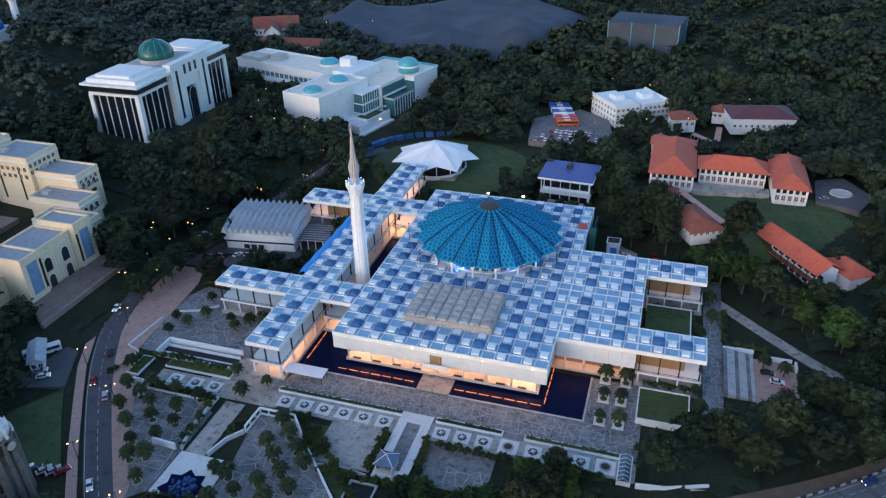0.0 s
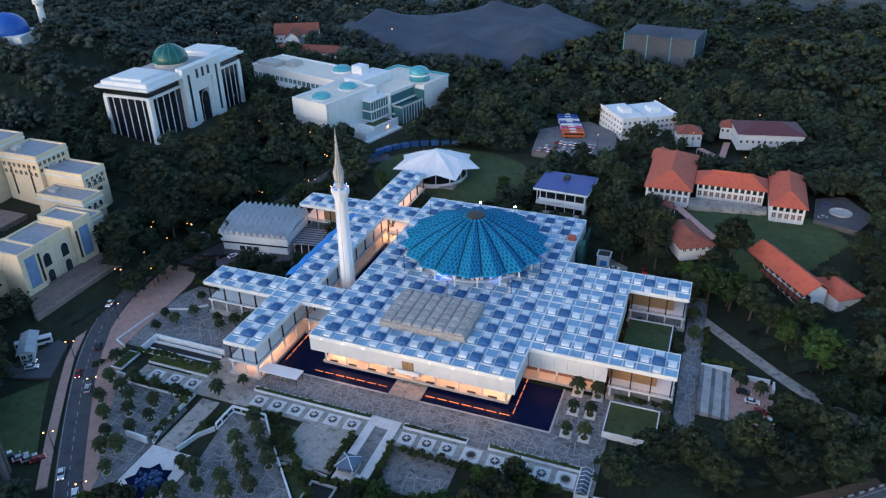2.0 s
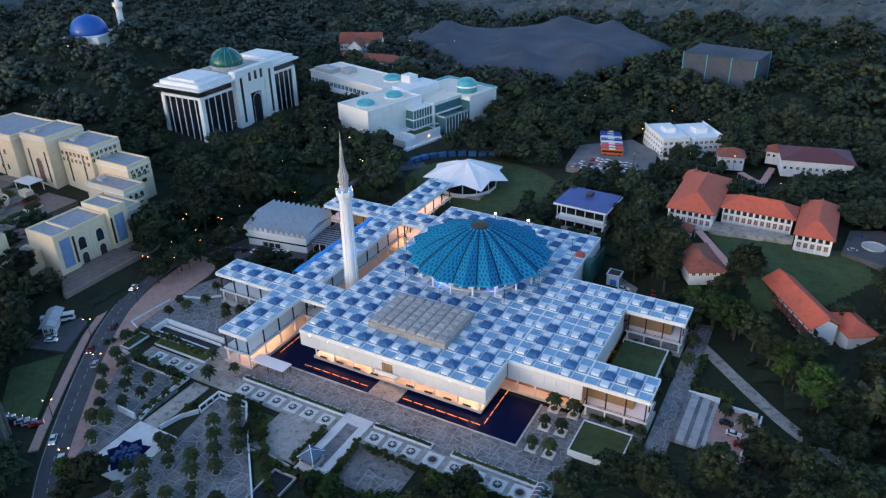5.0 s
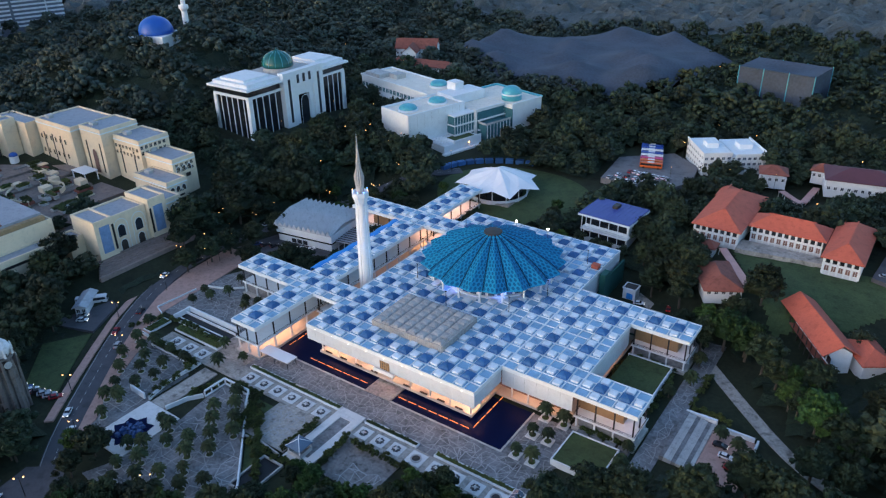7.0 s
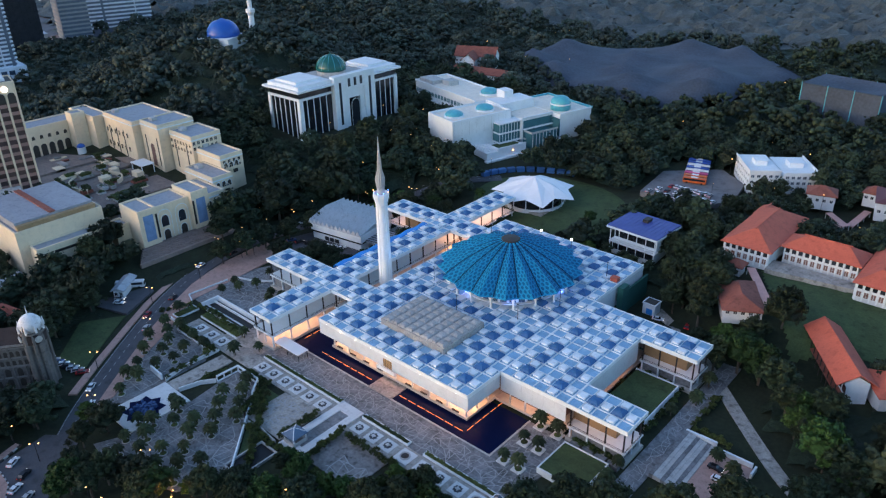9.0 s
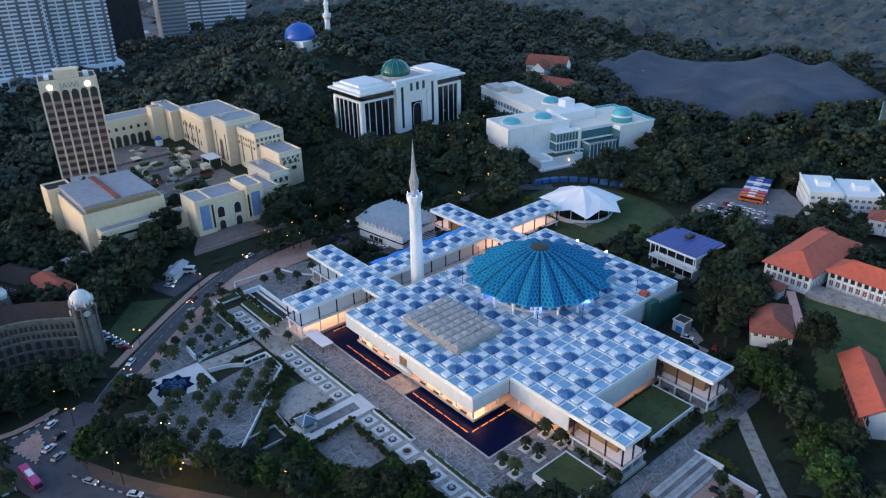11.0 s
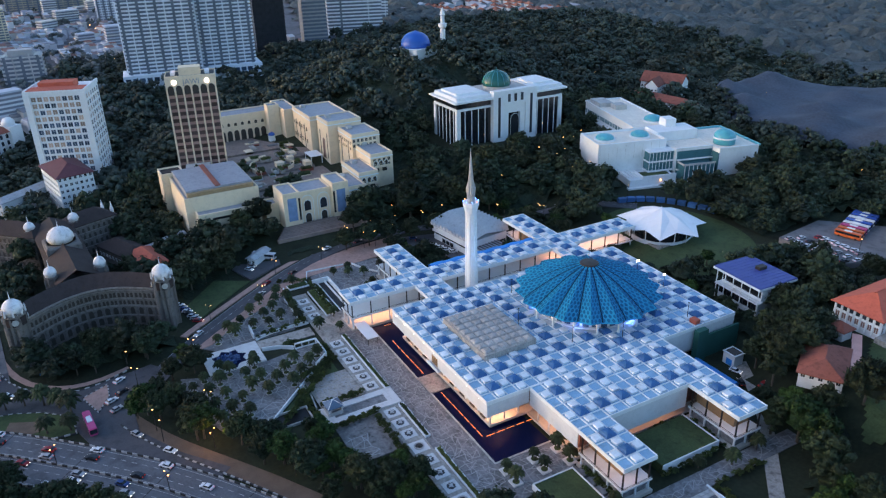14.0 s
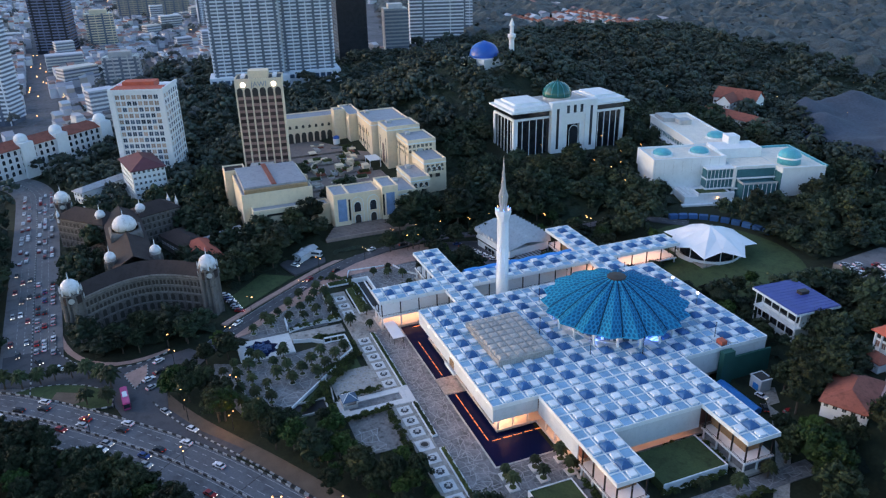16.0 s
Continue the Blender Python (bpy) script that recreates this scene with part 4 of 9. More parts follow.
def wall_run(name, pts, high, thick, material, label, z=0.0, posts=0.0):
    """A garden wall along a polyline; with posts, an open rail on piers."""
    ob = thing(name, pts[0][0], pts[0][1], z, 0, label, "wall", "garden walls")
    for (ax, ay), (bx, by) in zip(pts, pts[1:]):
        L, ang = math.hypot(bx - ax, by - ay), math.degrees(math.atan2(by - ay, bx - ax))
        at = pose(ax - pts[0][0], ay - pts[0][1], 0, 0, 0, ang)
        bm = nb()
        if posts:
            box(bm, 0, L, -thick / 2, thick / 2, high - 0.5, high)
            box(bm, 0, L, -thick / 2, thick / 2, -0.2, 0.35)
            n = int(L / posts) + 1
            for i in range(n + 1):
                box(bm, L * i / n - 0.15, L * i / n + 0.15, -thick / 2 + 0.05, thick / 2 - 0.05, 0.35, high - 0.5)
        else:
            box(bm, 0, L, -thick / 2, thick / 2, -0.3, high)
        part("wall_length", bm, material, ob, at=at)
    return ob


wall_run("pergola_wall", [(-36, -114.5), (-35.8, -106), (-24, -106), (-18.8, -112)], 2.6, 0.55, WHITE, "white open pergola wall round the palm yard", posts=3.0)
wall_run("garden_wall", [(-18.6, -112.2), (7.4, -139.2)], 1.2, 0.5, WHITE, "low white wall along the palm yard")
wall_run("garden_wall", [(-50.4, -126), (-52.2, -118), (-52.4, -104)], 1.4, 0.4, WHITE, "low white garden wall")
wall_run("garden_wall", [(-41.6, -126), (-39.6, -119), (-36.4, -114.8)], 1.4, 0.4, WHITE, "low white garden wall")
wall_run("garden_wall", [(-60, -126), (-52, -126.4)], 2.4, 0.6, WHITE, "white garden wall panel")
wall_run("garden_wall", [(-86, -103), (-78, -103.5)], 1.4, 0.5, WHITE, "low white garden wall")
wall_run("garden_wall", [(-96, -70), (-97.5, -88), (-92, -90)], 0.9, 0.4, WHITE, "low white garden wall")
wall_run("garden_wall", [(-95, -66), (-86, -63), (-80, -58)], 0.9, 0.4, WHITE, "low white garden wall")
wall_run("boundary_wall", [(76.2, -104), (84, -103), (95, -99)], 1.6, 0.5, WHITE, "white boundary wall by the road")
wall_run("boundary_wall", [(-14, -121), (-4, -119.6), (5, -120.6)], 0.8, 0.4, PALE_CONCRETE, "low stone garden wall")
# sunken ramp
ramp = thing("ramp", -69, -86, 0, 0, "sunken dark ramp between white walls", "ramp")
boxes("ramp_wall", [(-15, 13.5, 3.4, 4.0, -0.2, 2.4), (-15, 13.5, -4.0, -3.4, -0.2, 1.0), (-15.6, -15, -4, 4, -0.2, 2.4)], WHITE, ramp)
boxes("ramp_floor", [(-15, 13.5, -3.4, 3.4, -0.2, 0.14)], BLACK, ramp, "dark glass ramp cover")
boxes("ramp_ledge", [(-15, 13.5, 1.6, 2.0, 0.14, 1.2), (-15, 13.5, -1.8, -1.4, 0.14, 0.6)], WHITE, ramp)
canopy = thing("canopy", -30, -86.6, 0.15, 0, "flat white canopy on thin posts at the water", "canopy")
boxes("canopy_roof", [(-7, 7, -2.4, 2.4, 2.9, 3.2)], CANOPY, canopy)
for a in (-6.5, 0, 6.5):
    for b in (-2, 2):
        boxes("post", [(a - 0.1, a + 0.1, b - 0.1, b + 0.1, 0, 2.9)], BLACK, canopy)
pit = thing("sunken_pit", 5.6, -130.2, 0, 0, "dark sunken basin with a pale rim", "basin")
boxes("rim", [(-4, 4, -7, -6.5, -0.2, 0.7), (-4, 4, 6.5, 7, -0.2, 0.7), (-4, -3.5, -6.5, 6.5, -0.2, 0.7), (3.5, 4, -6.5, 6.5, -0.2, 0.7)], PALE_CONCRETE, pit)
boxes("basin_floor", [(-3.5, 3.5, -6.5, 6.5, -0.2, 0.1)], BLACK, pit)
tarp = thing("tarpaulin_strip", -49.4, -20, ROOF - 0.2, 0, "bright blue tarpaulin strip along the gallery roof", "tarpaulin")
bm = nb()
prev = None
for i in range(40):
    y = -27 + i * 1.4
    ring = [bm.verts.new((x, y, 0.2 + 0.25 * math.sin(i * 0.9 + x) + (0.5 if abs(x) < 1 else 0))) for x in (-1.6, -0.6, 0.6, 1.6)]
    low = [bm.verts.new((x, y, -1.2)) for x in (-1.6, 1.6)]
    row = [low[0]] + ring + [low[1]]
    if prev:
        for k in range(5):
            bm.faces.new((prev[k], prev[k + 1], row[k + 1], row[k]))
    prev = row
part("tarpaulin", bm, TARP, tarp)

# roads
def ribbon(pts, half0, half1=None, z=None, drop=0.5):
    """Left and right edges of a road along a polyline, as a mesh that follows the ground."""
    bm = nb()
    half1 = half0 if half1 is None else half1
    line = []
    for a, b in zip(pts, pts[1:]):
        n = max(1, int(math.hypot(b[0] - a[0], b[1] - a[1]) / 5))
        line += [(a[0] + (b[0] - a[0]) * i / n, a[1] + (b[1] - a[1]) * i / n) for i in range(n)]
    line.append(pts[-1])
    for _ in range(6):
        line = [line[0]] + [((p[0] + 2 * q[0] + r[0]) / 4, (p[1] + 2 * q[1] + r[1]) / 4) for p, q, r in zip(line, line[1:], line[2:])] + [line[-1]]
    prev = None
    for i, p in enumerate(line):
        a, b = line[max(i - 1, 0)], line[min(i + 1, len(line) - 1)]
        d = Vector((b[0] - a[0], b[1] - a[1], 0)).normalized()
        n = Vector((-d.y, d.x, 0))
        c = Vector((p[0], p[1], (ground_z(*p) + 0.3 + (z or 0.0))))
        row = [bm.verts.new(q) for q in (c + n * half0, c - n * half1, c - n * half1 - Vector((0, 0, drop)), c + n * half0 - Vector((0, 0, drop)))]
        if prev:
            for k in range(4):
                bm.faces.new((prev[k], row[k], row[(k + 1) % 4], prev[(k + 1) % 4]))
        prev = row
    LANES.append((line, max(half0, half1)))
    return bm, line


def road(name, pts, h0, h1, z, material, label, category="road"):
    bm, line = ribbon(pts, h0, h1, z)
    single(name, bm, material, label, category, kind="structure")
    return line


def dashes(line, offset, dash, gap, width, z, name, label, material=LINE, solid=False):
    bm = nb()
    acc = 0.0
    for a, b in zip(line, line[1:]):
        L = math.hypot(b[0] - a[0], b[1] - a[1])
        d = Vector((b[0] - a[0], b[1] - a[1], 0)) / max(L, 1e-6)
        n = Vector((-d.y, d.x, 0))
        s = 0.0
        while s < L:
            if solid or (acc + s) % (dash + gap) < dash:
                e = min(L, s + min(dash, 2.0))
                A = Vector((*a, ground_z(*a) + 0.3 + z)) + d * s + n * offset
                B = Vector((*a, ground_z(*b) + 0.3 + z)) + d * e + n * offset
                bm.faces.new([bm.verts.new(p) for p in (A - n * width, B - n * width, B + n * width, A + n * width)])
            s += min(dash, 2.0)
        acc += L
    if len(bm.faces):
        return single(name, bm, material, label, "road marking", kind="stuff")
    bm.free()


def kerb(line, offset, name="kerb", high=0.5, half=0.24, pitch=1.5, lift=0.15):
    """Black and white kerb stones along a road."""
    for odd, m_ in ((0, LINE), (1, KERB_BLACK)):
        bm = nb()
        k = 0
        for a, b in zip(line, line[1:]):
            L = math.hypot(b[0] - a[0], b[1] - a[1])
            d = Vector((b[0] - a[0], b[1] - a[1], 0)) / max(L, 1e-6)
            n = Vector((-d.y, d.x, 0))
            m_count = max(1, int(L / pitch))
            for i in range(m_count):
                k += 1
                if k % 2 != odd:
                    continue
                A = Vector((*a, ground_z(*a) + lift)) + d * (L * i / m_count) + n * offset
                B = A + d * (L / m_count)
                w, h = n * half, Vector((0, 0, high))
                lo = [A - w, B - w, B + w, A + w]
                vl, vh = [bm.verts.new(p) for p in lo], [bm.verts.new(p + h) for p in lo]
                bm.faces.new(vh)
                for q in range(4):
                    bm.faces.new((vl[q], vl[(q + 1) % 4], vh[(q + 1) % 4], vh[q]))
        single(name, bm, m_, "row of black and white kerb stones", "kerb", kind="stuff")


WEST_ROAD = [(-22, -184), (-40, -168), (-56, -155), (-65, -144), (-76.5, -130), (-90, -113), (-101, -98), (-111, -80), (-117, -62), (-119, -35), (-113, 0), (-100, 40), (-90, 70), (-70, 92)]
west_line = road("road", WEST_ROAD, 3.9, 3.9, 0.0, ASPHALT, "grey asphalt road beside the pink footway")
dashes(west_line, 0.0, 2, 2, 0.09, 0.02, "lane_line", "white broken lane line")
dashes(west_line, 3.5, 2, 0, 0.08, 0.02, "edge_line", "white edge line", solid=True)
slab("footway", [(-53, -152), (-61.5, -142), (-73, -128), (-86.5, -111), (-97, -96), (-107, -79), (-113, -61), (-115, -36), (-101, -36), (-97, -46), (-95, -66), (-93, -90), (-80, -107), (-73, -119), (-66, -131), (-56, -142)], 0.3, PINK, "wide pink brick footway")
slab("far_footway", [(-67, -150), (-79.5, -134.5), (-93.5, -116), (-104.5, -101), (-115, -82), (-117, -84), (-106.5, -103), (-95.5, -118), (-81.5, -136.5), (-69, -152)], 0.3, PINK, "narrow pink brick footway")
HIGHWAY = [(-78, -303), (-49, -253), (-30, -224), (-21, -214), (-5, -197), (12, -180), (30, -165), (49, -152), (73, -136), (109, -114), (124, -105), (151, -85), (190, -50), (240, 0)]
high_line = road("highway", HIGHWAY, 10.5, 10.5, 0.5, DECK_ROAD, "curved dual highway of grey asphalt")
for o in (-7.0, -3.6, 3.6, 7.0):
    dashes(high_line, o, 2, 2, 0.09, 0.53, "lane_line", "white broken lane line")
for o in (-10.2, 0.0, 10.2):
    kerb(high_line, o, "barrier", 0.85, 0.15, 1.5, 0.6)
for o in (-9.2, -1.0, 1.0, 9.2):
    dashes(high_line, o, 2, 0, 0.08, 0.53, "edge_line", "white edge line", solid=True)
bm = nb()
for i in range(3, len(high_line) - 3, 5):
    a, b = high_line[i], high_line[i + 1]
    d = Vector((b[0] - a[0], b[1] - a[1], 0)).normalized()
    n = Vector((-d.y, d.x, 0))
    c = Vector((*a, ground_z(*a) + 0.826))
    bm.faces.new([bm.verts.new(c + p) for p in (-n * 10 - d * 0.16, n * 10 - d * 0.16, n * 10 + d * 0.16, -n * 10 + d * 0.16)])
single("deck_joint", bm, KERB_BLACK, "dark expansion joints across the highway", "road joint", kind="stuff")
LEFT_ROAD = [(-30, -222), (-69, -225), (-134, -230), (-200, -235), (-243, -238.5), (-290, -243), (-316, -254), (-338, -280), (-352, -330)]
left_line = road("avenue", LEFT_ROAD, 11.5, 11.5, 0.05, ROAD_PALE, "wide avenue full of evening traffic")
for o in (-6.0, -3.0, 3.0, 6.0):
    dashes(left_line, o, 2, 2, 0.09, 0.08, "lane_line", "white broken lane line")
kerb(left_line, 0.0)
slab("junction", [(-76, -236), (-52, -234), (-48, -222), (-42, -204.5), (-36, -196.6), (-22.5, -193.6), (-12, -190), (8, -170), (22, -158), (19, -154), (4, -166), (-14, -176), (-26, -176), (-46, -160), (-54, -166), (-50.7, -183), (-49.5, -195), (-56, -205), (-68, -214), (-76, -214)],
     0.16, ASPHALT, "dark asphalt junction below the highway", "road")
CURVE = [(-92, -218.6), (-85, -218), (-76, -216.6), (-68.8, -214), (-62, -210), (-56.1, -205), (-52, -200), (-49.5, -194.8), (-49.6, -188), (-50.7, -182.4), (-55, -173)]
kerb(CURVE, 0.0)
bm, _ = ribbon(CURVE, 2.6, -0.3, -0.1)
single("corner_footway", bm, PINK, "curved brick footway round the palace garden", "pavement", kind="structure")
OVAL = [(-46, -231), (-48, -222), (-46, -213), (-42, -204.5), (-36, -197.4), (-29, -194.6), (-23.5, -194.6), (-24.5, -202), (-28.4, -211), (-34, -219), (-40, -227)]
slab("junction_lawn", OVAL, 0.36, GRASS, "mown oval lawn inside the junction", "lawn")
kerb(OVAL + OVAL[:1], 0.0)
slab("worn_patch", [(-41, -214), (-37, -206), (-31, -203), (-30, -209), (-35, -216)], 0.372, SOIL, "bare worn earth in the lawn", "ground", 0.3)
VERGE = [(-22, -178), (-6, -171), (10, -160), (30, -146), (60, -128), (95, -107), (125, -90), (150, -72)]
verge_line = road("verge_path", VERGE, 3.2, 3.2, -0.05, SOIL, "brown brick footpath along the highway", "path")
kerb(verge_line, -3.4)
ISLAND = [(-43.6, -191), (-48.3, -182), (-40, -182.4), (-31.7, -186.8)]
slab("traffic_island", ISLAND, 0.3, PINK, "paved traffic island", "island")
kerb(ISLAND + ISLAND[:1], 0.0, pitch=1.0, half=0.2)
path_line = road("lane", [(58, 27), (78, 14), (92, 2), (101, -9), (112, -19), (126, -34), (140, -45), (152, -48)], 2.2, 2.2, -0.05, PAVE_PALE, "narrow grey lane between trees", "path")
LANES.append((path_line, 5.0))
slab("car_park", [(-112, -34), (-80, -30), (-56, -12), (-58, 4), (-106, -14)], 0.12, ASPHALT, "asphalt car park behind the gallery", "car park")
slab("car_yard", [(-135, -92), (-112, -96), (-103, -113), (-118, -118), (-130, -108)], 0.8, ASPHALT, "small asphalt yard", "car park", 3.0)
slab("side_lawn", [(-103, -113.5), (-93, -126), (-80, -141), (-92, -146), (-112, -128)], 0.2, GRASS, "dark mown lawn below the road", "lawn", 1.5)

# lamps of the galleries and the floodlights of dome and tower
def gl(a, b, c, d, z, watts):
    area_lamp(CX + px((a + b) / 2), CY + px((c + d) / 2), z, max(px(b - a + 1) - 8, 0.5), max(px(d - c + 1) - 8, 0.5), watts)


area_lamp(CX, CY + y0 + 7.6, WB - 0.45, 66, 0.4, 2100)
area_lamp(CX + x1 - 7.6, CY + px(-14.2), WB - 0.45, 0.4, 10, 480)
area_lamp(CX + x0 + 7.6, CY + px(-14.2), WB - 0.45, 0.4, 10, 480)
area_lamp(CX + px(11.5), CY + ey0 + 2.6, 6.6, 22, 3.0, 420)
area_lamp(CX + ex1 - 2.4, CY + px(-5.5), 6.0, 3.0, 30, 200)
gl(-14, -12, -19, -13, 5.3, 800)
gl(-11, -9, -12, -10, 5.3, 450)
gl(-14, -12, -12, 4, 5.3, 220)
gl(-21, -15, -12, -10, 5.3, 360)
gl(-14, -9, 5, 7, 5.3, 800)
gl(-21, -15, 5, 7, 12.1, 660)
gl(-14, -12, 8, 16, 12.1, 780)
gl(-14, -9, 5, 7, 12.1, 540)
gl(15, 19, -1, 1, 12.1, 330)
gl(15, 19, -12, -10, 12.1, 330)
for tx, ty in ((11, -19), (-13, 17), (19, 9), (-19, -10)):
    spot_lamp((mx + tx, my + ty, ROOF + 1), (mx, my, 34), 2700, 60, (0.22, 0.47, 1.0))
for k in range(6):
    a = math.tau * (k + 0.2) / 6
    spot_lamp((CX + 23 * math.cos(a), CY + 23 * math.sin(a), ROOF + 0.5), (CX + 14 * math.cos(a), CY + 14 * math.sin(a), ROOF + 5), 900, 150, (0.08, 0.25, 1.0))

# buildings round the place
def window_mesh(w, h, glass=GLASS, frame_m=WHITE, depth=0.12, bars=1):
    """Proud frame with recessed panes, one joined surface."""
    f = min(0.14, w * 0.1)
    xs = [-w / 2 - f, -w / 2] + ([-f / 3, f / 3] if bars else []) + [w / 2, w / 2 + f]
    zs = [-f, 0, h, h + f]
    bm = nb()
    v = [[bm.verts.new((x, -depth, z)) for x in xs] for z in zs]
    holes = (1, 3) if bars else (1,)
    for j in range(3):
        for i in range(len(xs) - 1):
            if j == 1 and i in holes:
                q = [v[1][i], v[1][i + 1], v[2][i + 1], v[2][i]]
                d = [bm.verts.new(p.co + Vector((0, depth - 0.02, 0))) for p in q]
                for k in range(4):
                    bm.faces.new((q[k], q[(k + 1) % 4], d[(k + 1) % 4], d[k])).material_index = 1
                bm.faces.new(d).material_index = 0
            else:
                bm.faces.new((v[j][i], v[j][i + 1], v[j + 1][i + 1], v[j + 1][i])).material_index = 1
    n = len(xs) - 1
    rim = [v[0][i] for i in range(n)] + [v[j][n] for j in range(3)] + [v[3][i] for i in range(n, 0, -1)] + [v[j][0] for j in (3, 2, 1)]
    back_ = [bm.verts.new((p.co.x, 0.05, p.co.z)) for p in rim]
    for k in range(len(rim)):
        m = (k + 1) % len(rim)
        bm.faces.new((rim[m], rim[k], back_[k], back_[m])).material_index = 1
    me = bpy.data.meshes.new("window")
    bm.to_mesh(me)
    bm.free()
    me.materials.append(glass)
    me.materials.append(frame_m)
    return me


def arch_mesh(name, w, h, material, depth=0.12, frame_m=None):
    bm = nb()
    if frame_m is None:
        upright(bm, arch_pts(w, h), -depth, 0.2)
        return mesh_of(name, bm, material)
    upright(bm, arch_pts(w, h), -depth, 0.2)
    n = len(bm.faces)
    out, inn = arch_pts(w + 0.5, h + 0.35), arch_pts(w, h)
    for i in range(1, len(out)):
        j = (i + 1) % len(out)
        if i == len(out) - 1 and j == 0:
            j = 0
        vs = [bm.verts.new((p[0], -depth - 0.15, p[1])) for p in (out[i], out[j], inn[j], inn[i])]
        bm.faces.new(vs)
    me = bpy.data.meshes.new(name)
    bm.faces.ensure_lookup_table()
    for i, q in enumerate(bm.faces):
        q.material_index = 0 if i < n else 1
    bm.to_mesh(me)
    bm.free()
    me.materials.append(material)
    me.materials.append(frame_m)
    return me


def put_row(parent, name, me, p0, p1, n, zs, inset=0.5):
    """n copies of a facade piece between two corners, outward side on the right of p0 to p1, at the heights zs."""
    dx, dy = p1[0] - p0[0], p1[1] - p0[1]
    ang = math.degrees(math.atan2(dy, dx))
    for z in zs:
        for i in range(n):
            k = (i + inset) / (n - 1 + 2 * inset) if n > 1 else 0.5
            ob = new(name, me)
            ob.parent = parent
            ob.matrix_basis = pose(p0[0] + dx * k, p0[1] + dy * k, z, 0, 0, ang)


def small_dome(bm, x, y, z, r, h, drum=0.0, n=20, rib=False):
    prof = [(r, z)] + ([(r, z + drum)] if drum else [])
    for i in range(1, 7):
        a = i / 7 * math.pi / 2
        prof.append((r * math.cos(a), z + drum + h * math.sin(a)))
    prof.append((0, z + drum + h))
    lathe(bm, prof, n, x, y)


def footprint(x, y, rz, x0, x1, y0_, y1_, margin=3.0):
    m = pose(x, y, 0, 0, 0, rz)
    c = [m @ Vector((a, b, 0)) for a in (x0 - margin, x1 + margin) for b in (y0_ - margin, y1_ + margin)]
    FOOT.append((m.inverted(), x0 - margin, x1 + margin, y0_ - margin, y1_ + margin))
    return c


FOOT = []

# office building with a green dome
office = thing("office_building", -196, 83.2, 20, 0, "white and dark glass office block with a green dome", "office building")
footprint(-196, 83.2, 0, -15, 16, -41, 41, 6)
footprint(-196, 83.2, 0, 16, 36, -44, 44, 0)
footprint(-196, 83.2, 0, -14, 22, -58, -41, 0)
boxes("glass_body", [(-14, 14, -39.5, 39.5, -6, 26)], GLASS, office, "dark glass curtain wall")
boxes("cornice", [(-14.8, 14.8, -40.3, 40.3, 20.2, 21.6)], WHITE, office)
boxes("eave_slab", [(-17.0, 17.0, -42.6, 42.6, 25.4, 26.5)], WHITE, office)
for ya, yb in ((-40, -15), (18, 40)):
    boxes("roof_tier", [(-14.5, 14.5, ya, yb, 26.5, 28.6)], WHITE, office)
    boxes("upper_tier", [(-11, 9, ya + 3, yb - 3, 28.6, 30.0)], WHITE, office)
boxes("middle_roof", [(-13, 16.0, -14.9, 17.9, 26.5, 28.0)], PALE_CONCRETE, office)
fin = box_mesh("fin", WHITE, -0.2, 0.2, -0.22, 0.5, -6, 20.2)
for i in range(5):
    part("fin", fin, WHITE, office, at=pose(-9.3 + i * 4.7, -39.6, 0))
for i in range(4):
    part("fin", fin, WHITE, office, at=pose(14.1, -34 + i * 4.9, 0, 0, 0, 90))
    part("fin", fin, WHITE, office, at=pose(14.1, 21 + i * 4.5, 0, 0, 0, 90))
for q in ((12.6, 15.0, -40.4, -37.6), (12.6, 15.0, 37.6, 40.4), (-15.0, -12.6, -40.4, -37.6)):
    boxes("corner_pier", [(*q, -6, 20.2)], WHITE, office)
for q in [(13, 17.5, -15, -6.5, -6, 30), (13, 17.5, 9.5, 18, -6, 30), (13, 17.5, -6.5, 9.5, 21, 30), (13, 16.4, -6.5, -3.0, -6, 21), (13, 16.4, 6, 9.5, -6, 21), (13, 16.4, -3, 6, 15, 21)]:
    boxes("portal", [q], WHITE, office)
part("portal_arch", arch_mesh("portal_arch", 6.4, 18, GLASS, 0.3, WHITE), WHITE, office, at=pose(16.4, 1.5, -4, 0, 0, 90))
for yy in (-10.7, 13.7):
    boxes("portal_slot", [(17.5, 17.62, yy - 0.9, yy + 0.9, 0, 26)], GLASS, office)
for yy in (-3.4, 1.5, 6.4):
    boxes("portal_window", [(17.5, 17.62, yy - 1.0, yy + 1.0, 22.5, 27.5)], GLASS, office)
bm = nb()
lathe(bm, [(9.0, 26.5), (9.0, 30.5)], 28, 1, -2.7)
part("dome_drum", bm, PALE_CONCRETE, office)
bm = nb()
lathe(bm, [(9.2, 30.5)] + [(9.6 * math.cos(a), 31.2 + 8.6 * math.sin(a)) for a in (0.05, 0.3, 0.55, 0.8, 1.05, 1.3)] + [(0.3, 40.2), (0, 42)], 28, 1, -2.7)
green_dome = part("green_dome", bm, GREEN_DOME, office, "dark green glazed dome", True)
bm = nb()
for k in range(14):
    a = math.tau * k / 14
    prev = None
    for b in (0.05, 0.3, 0.55, 0.8, 1.05, 1.3):
        r, z = 9.7 * math.cos(b), 31.3 + 8.6 * math.sin(b)
        c, s = math.cos(a), math.sin(a)
        v = [bm.verts.new((1 + r * c - t * s, -2.7 + r * s + t * c, z)) for t in (-0.12, 0.12)]
        if prev:
            bm.faces.new((prev[0], prev[1], v[1], v[0]))
        prev = v
part("dome_rib", bm, TURQ, green_dome)

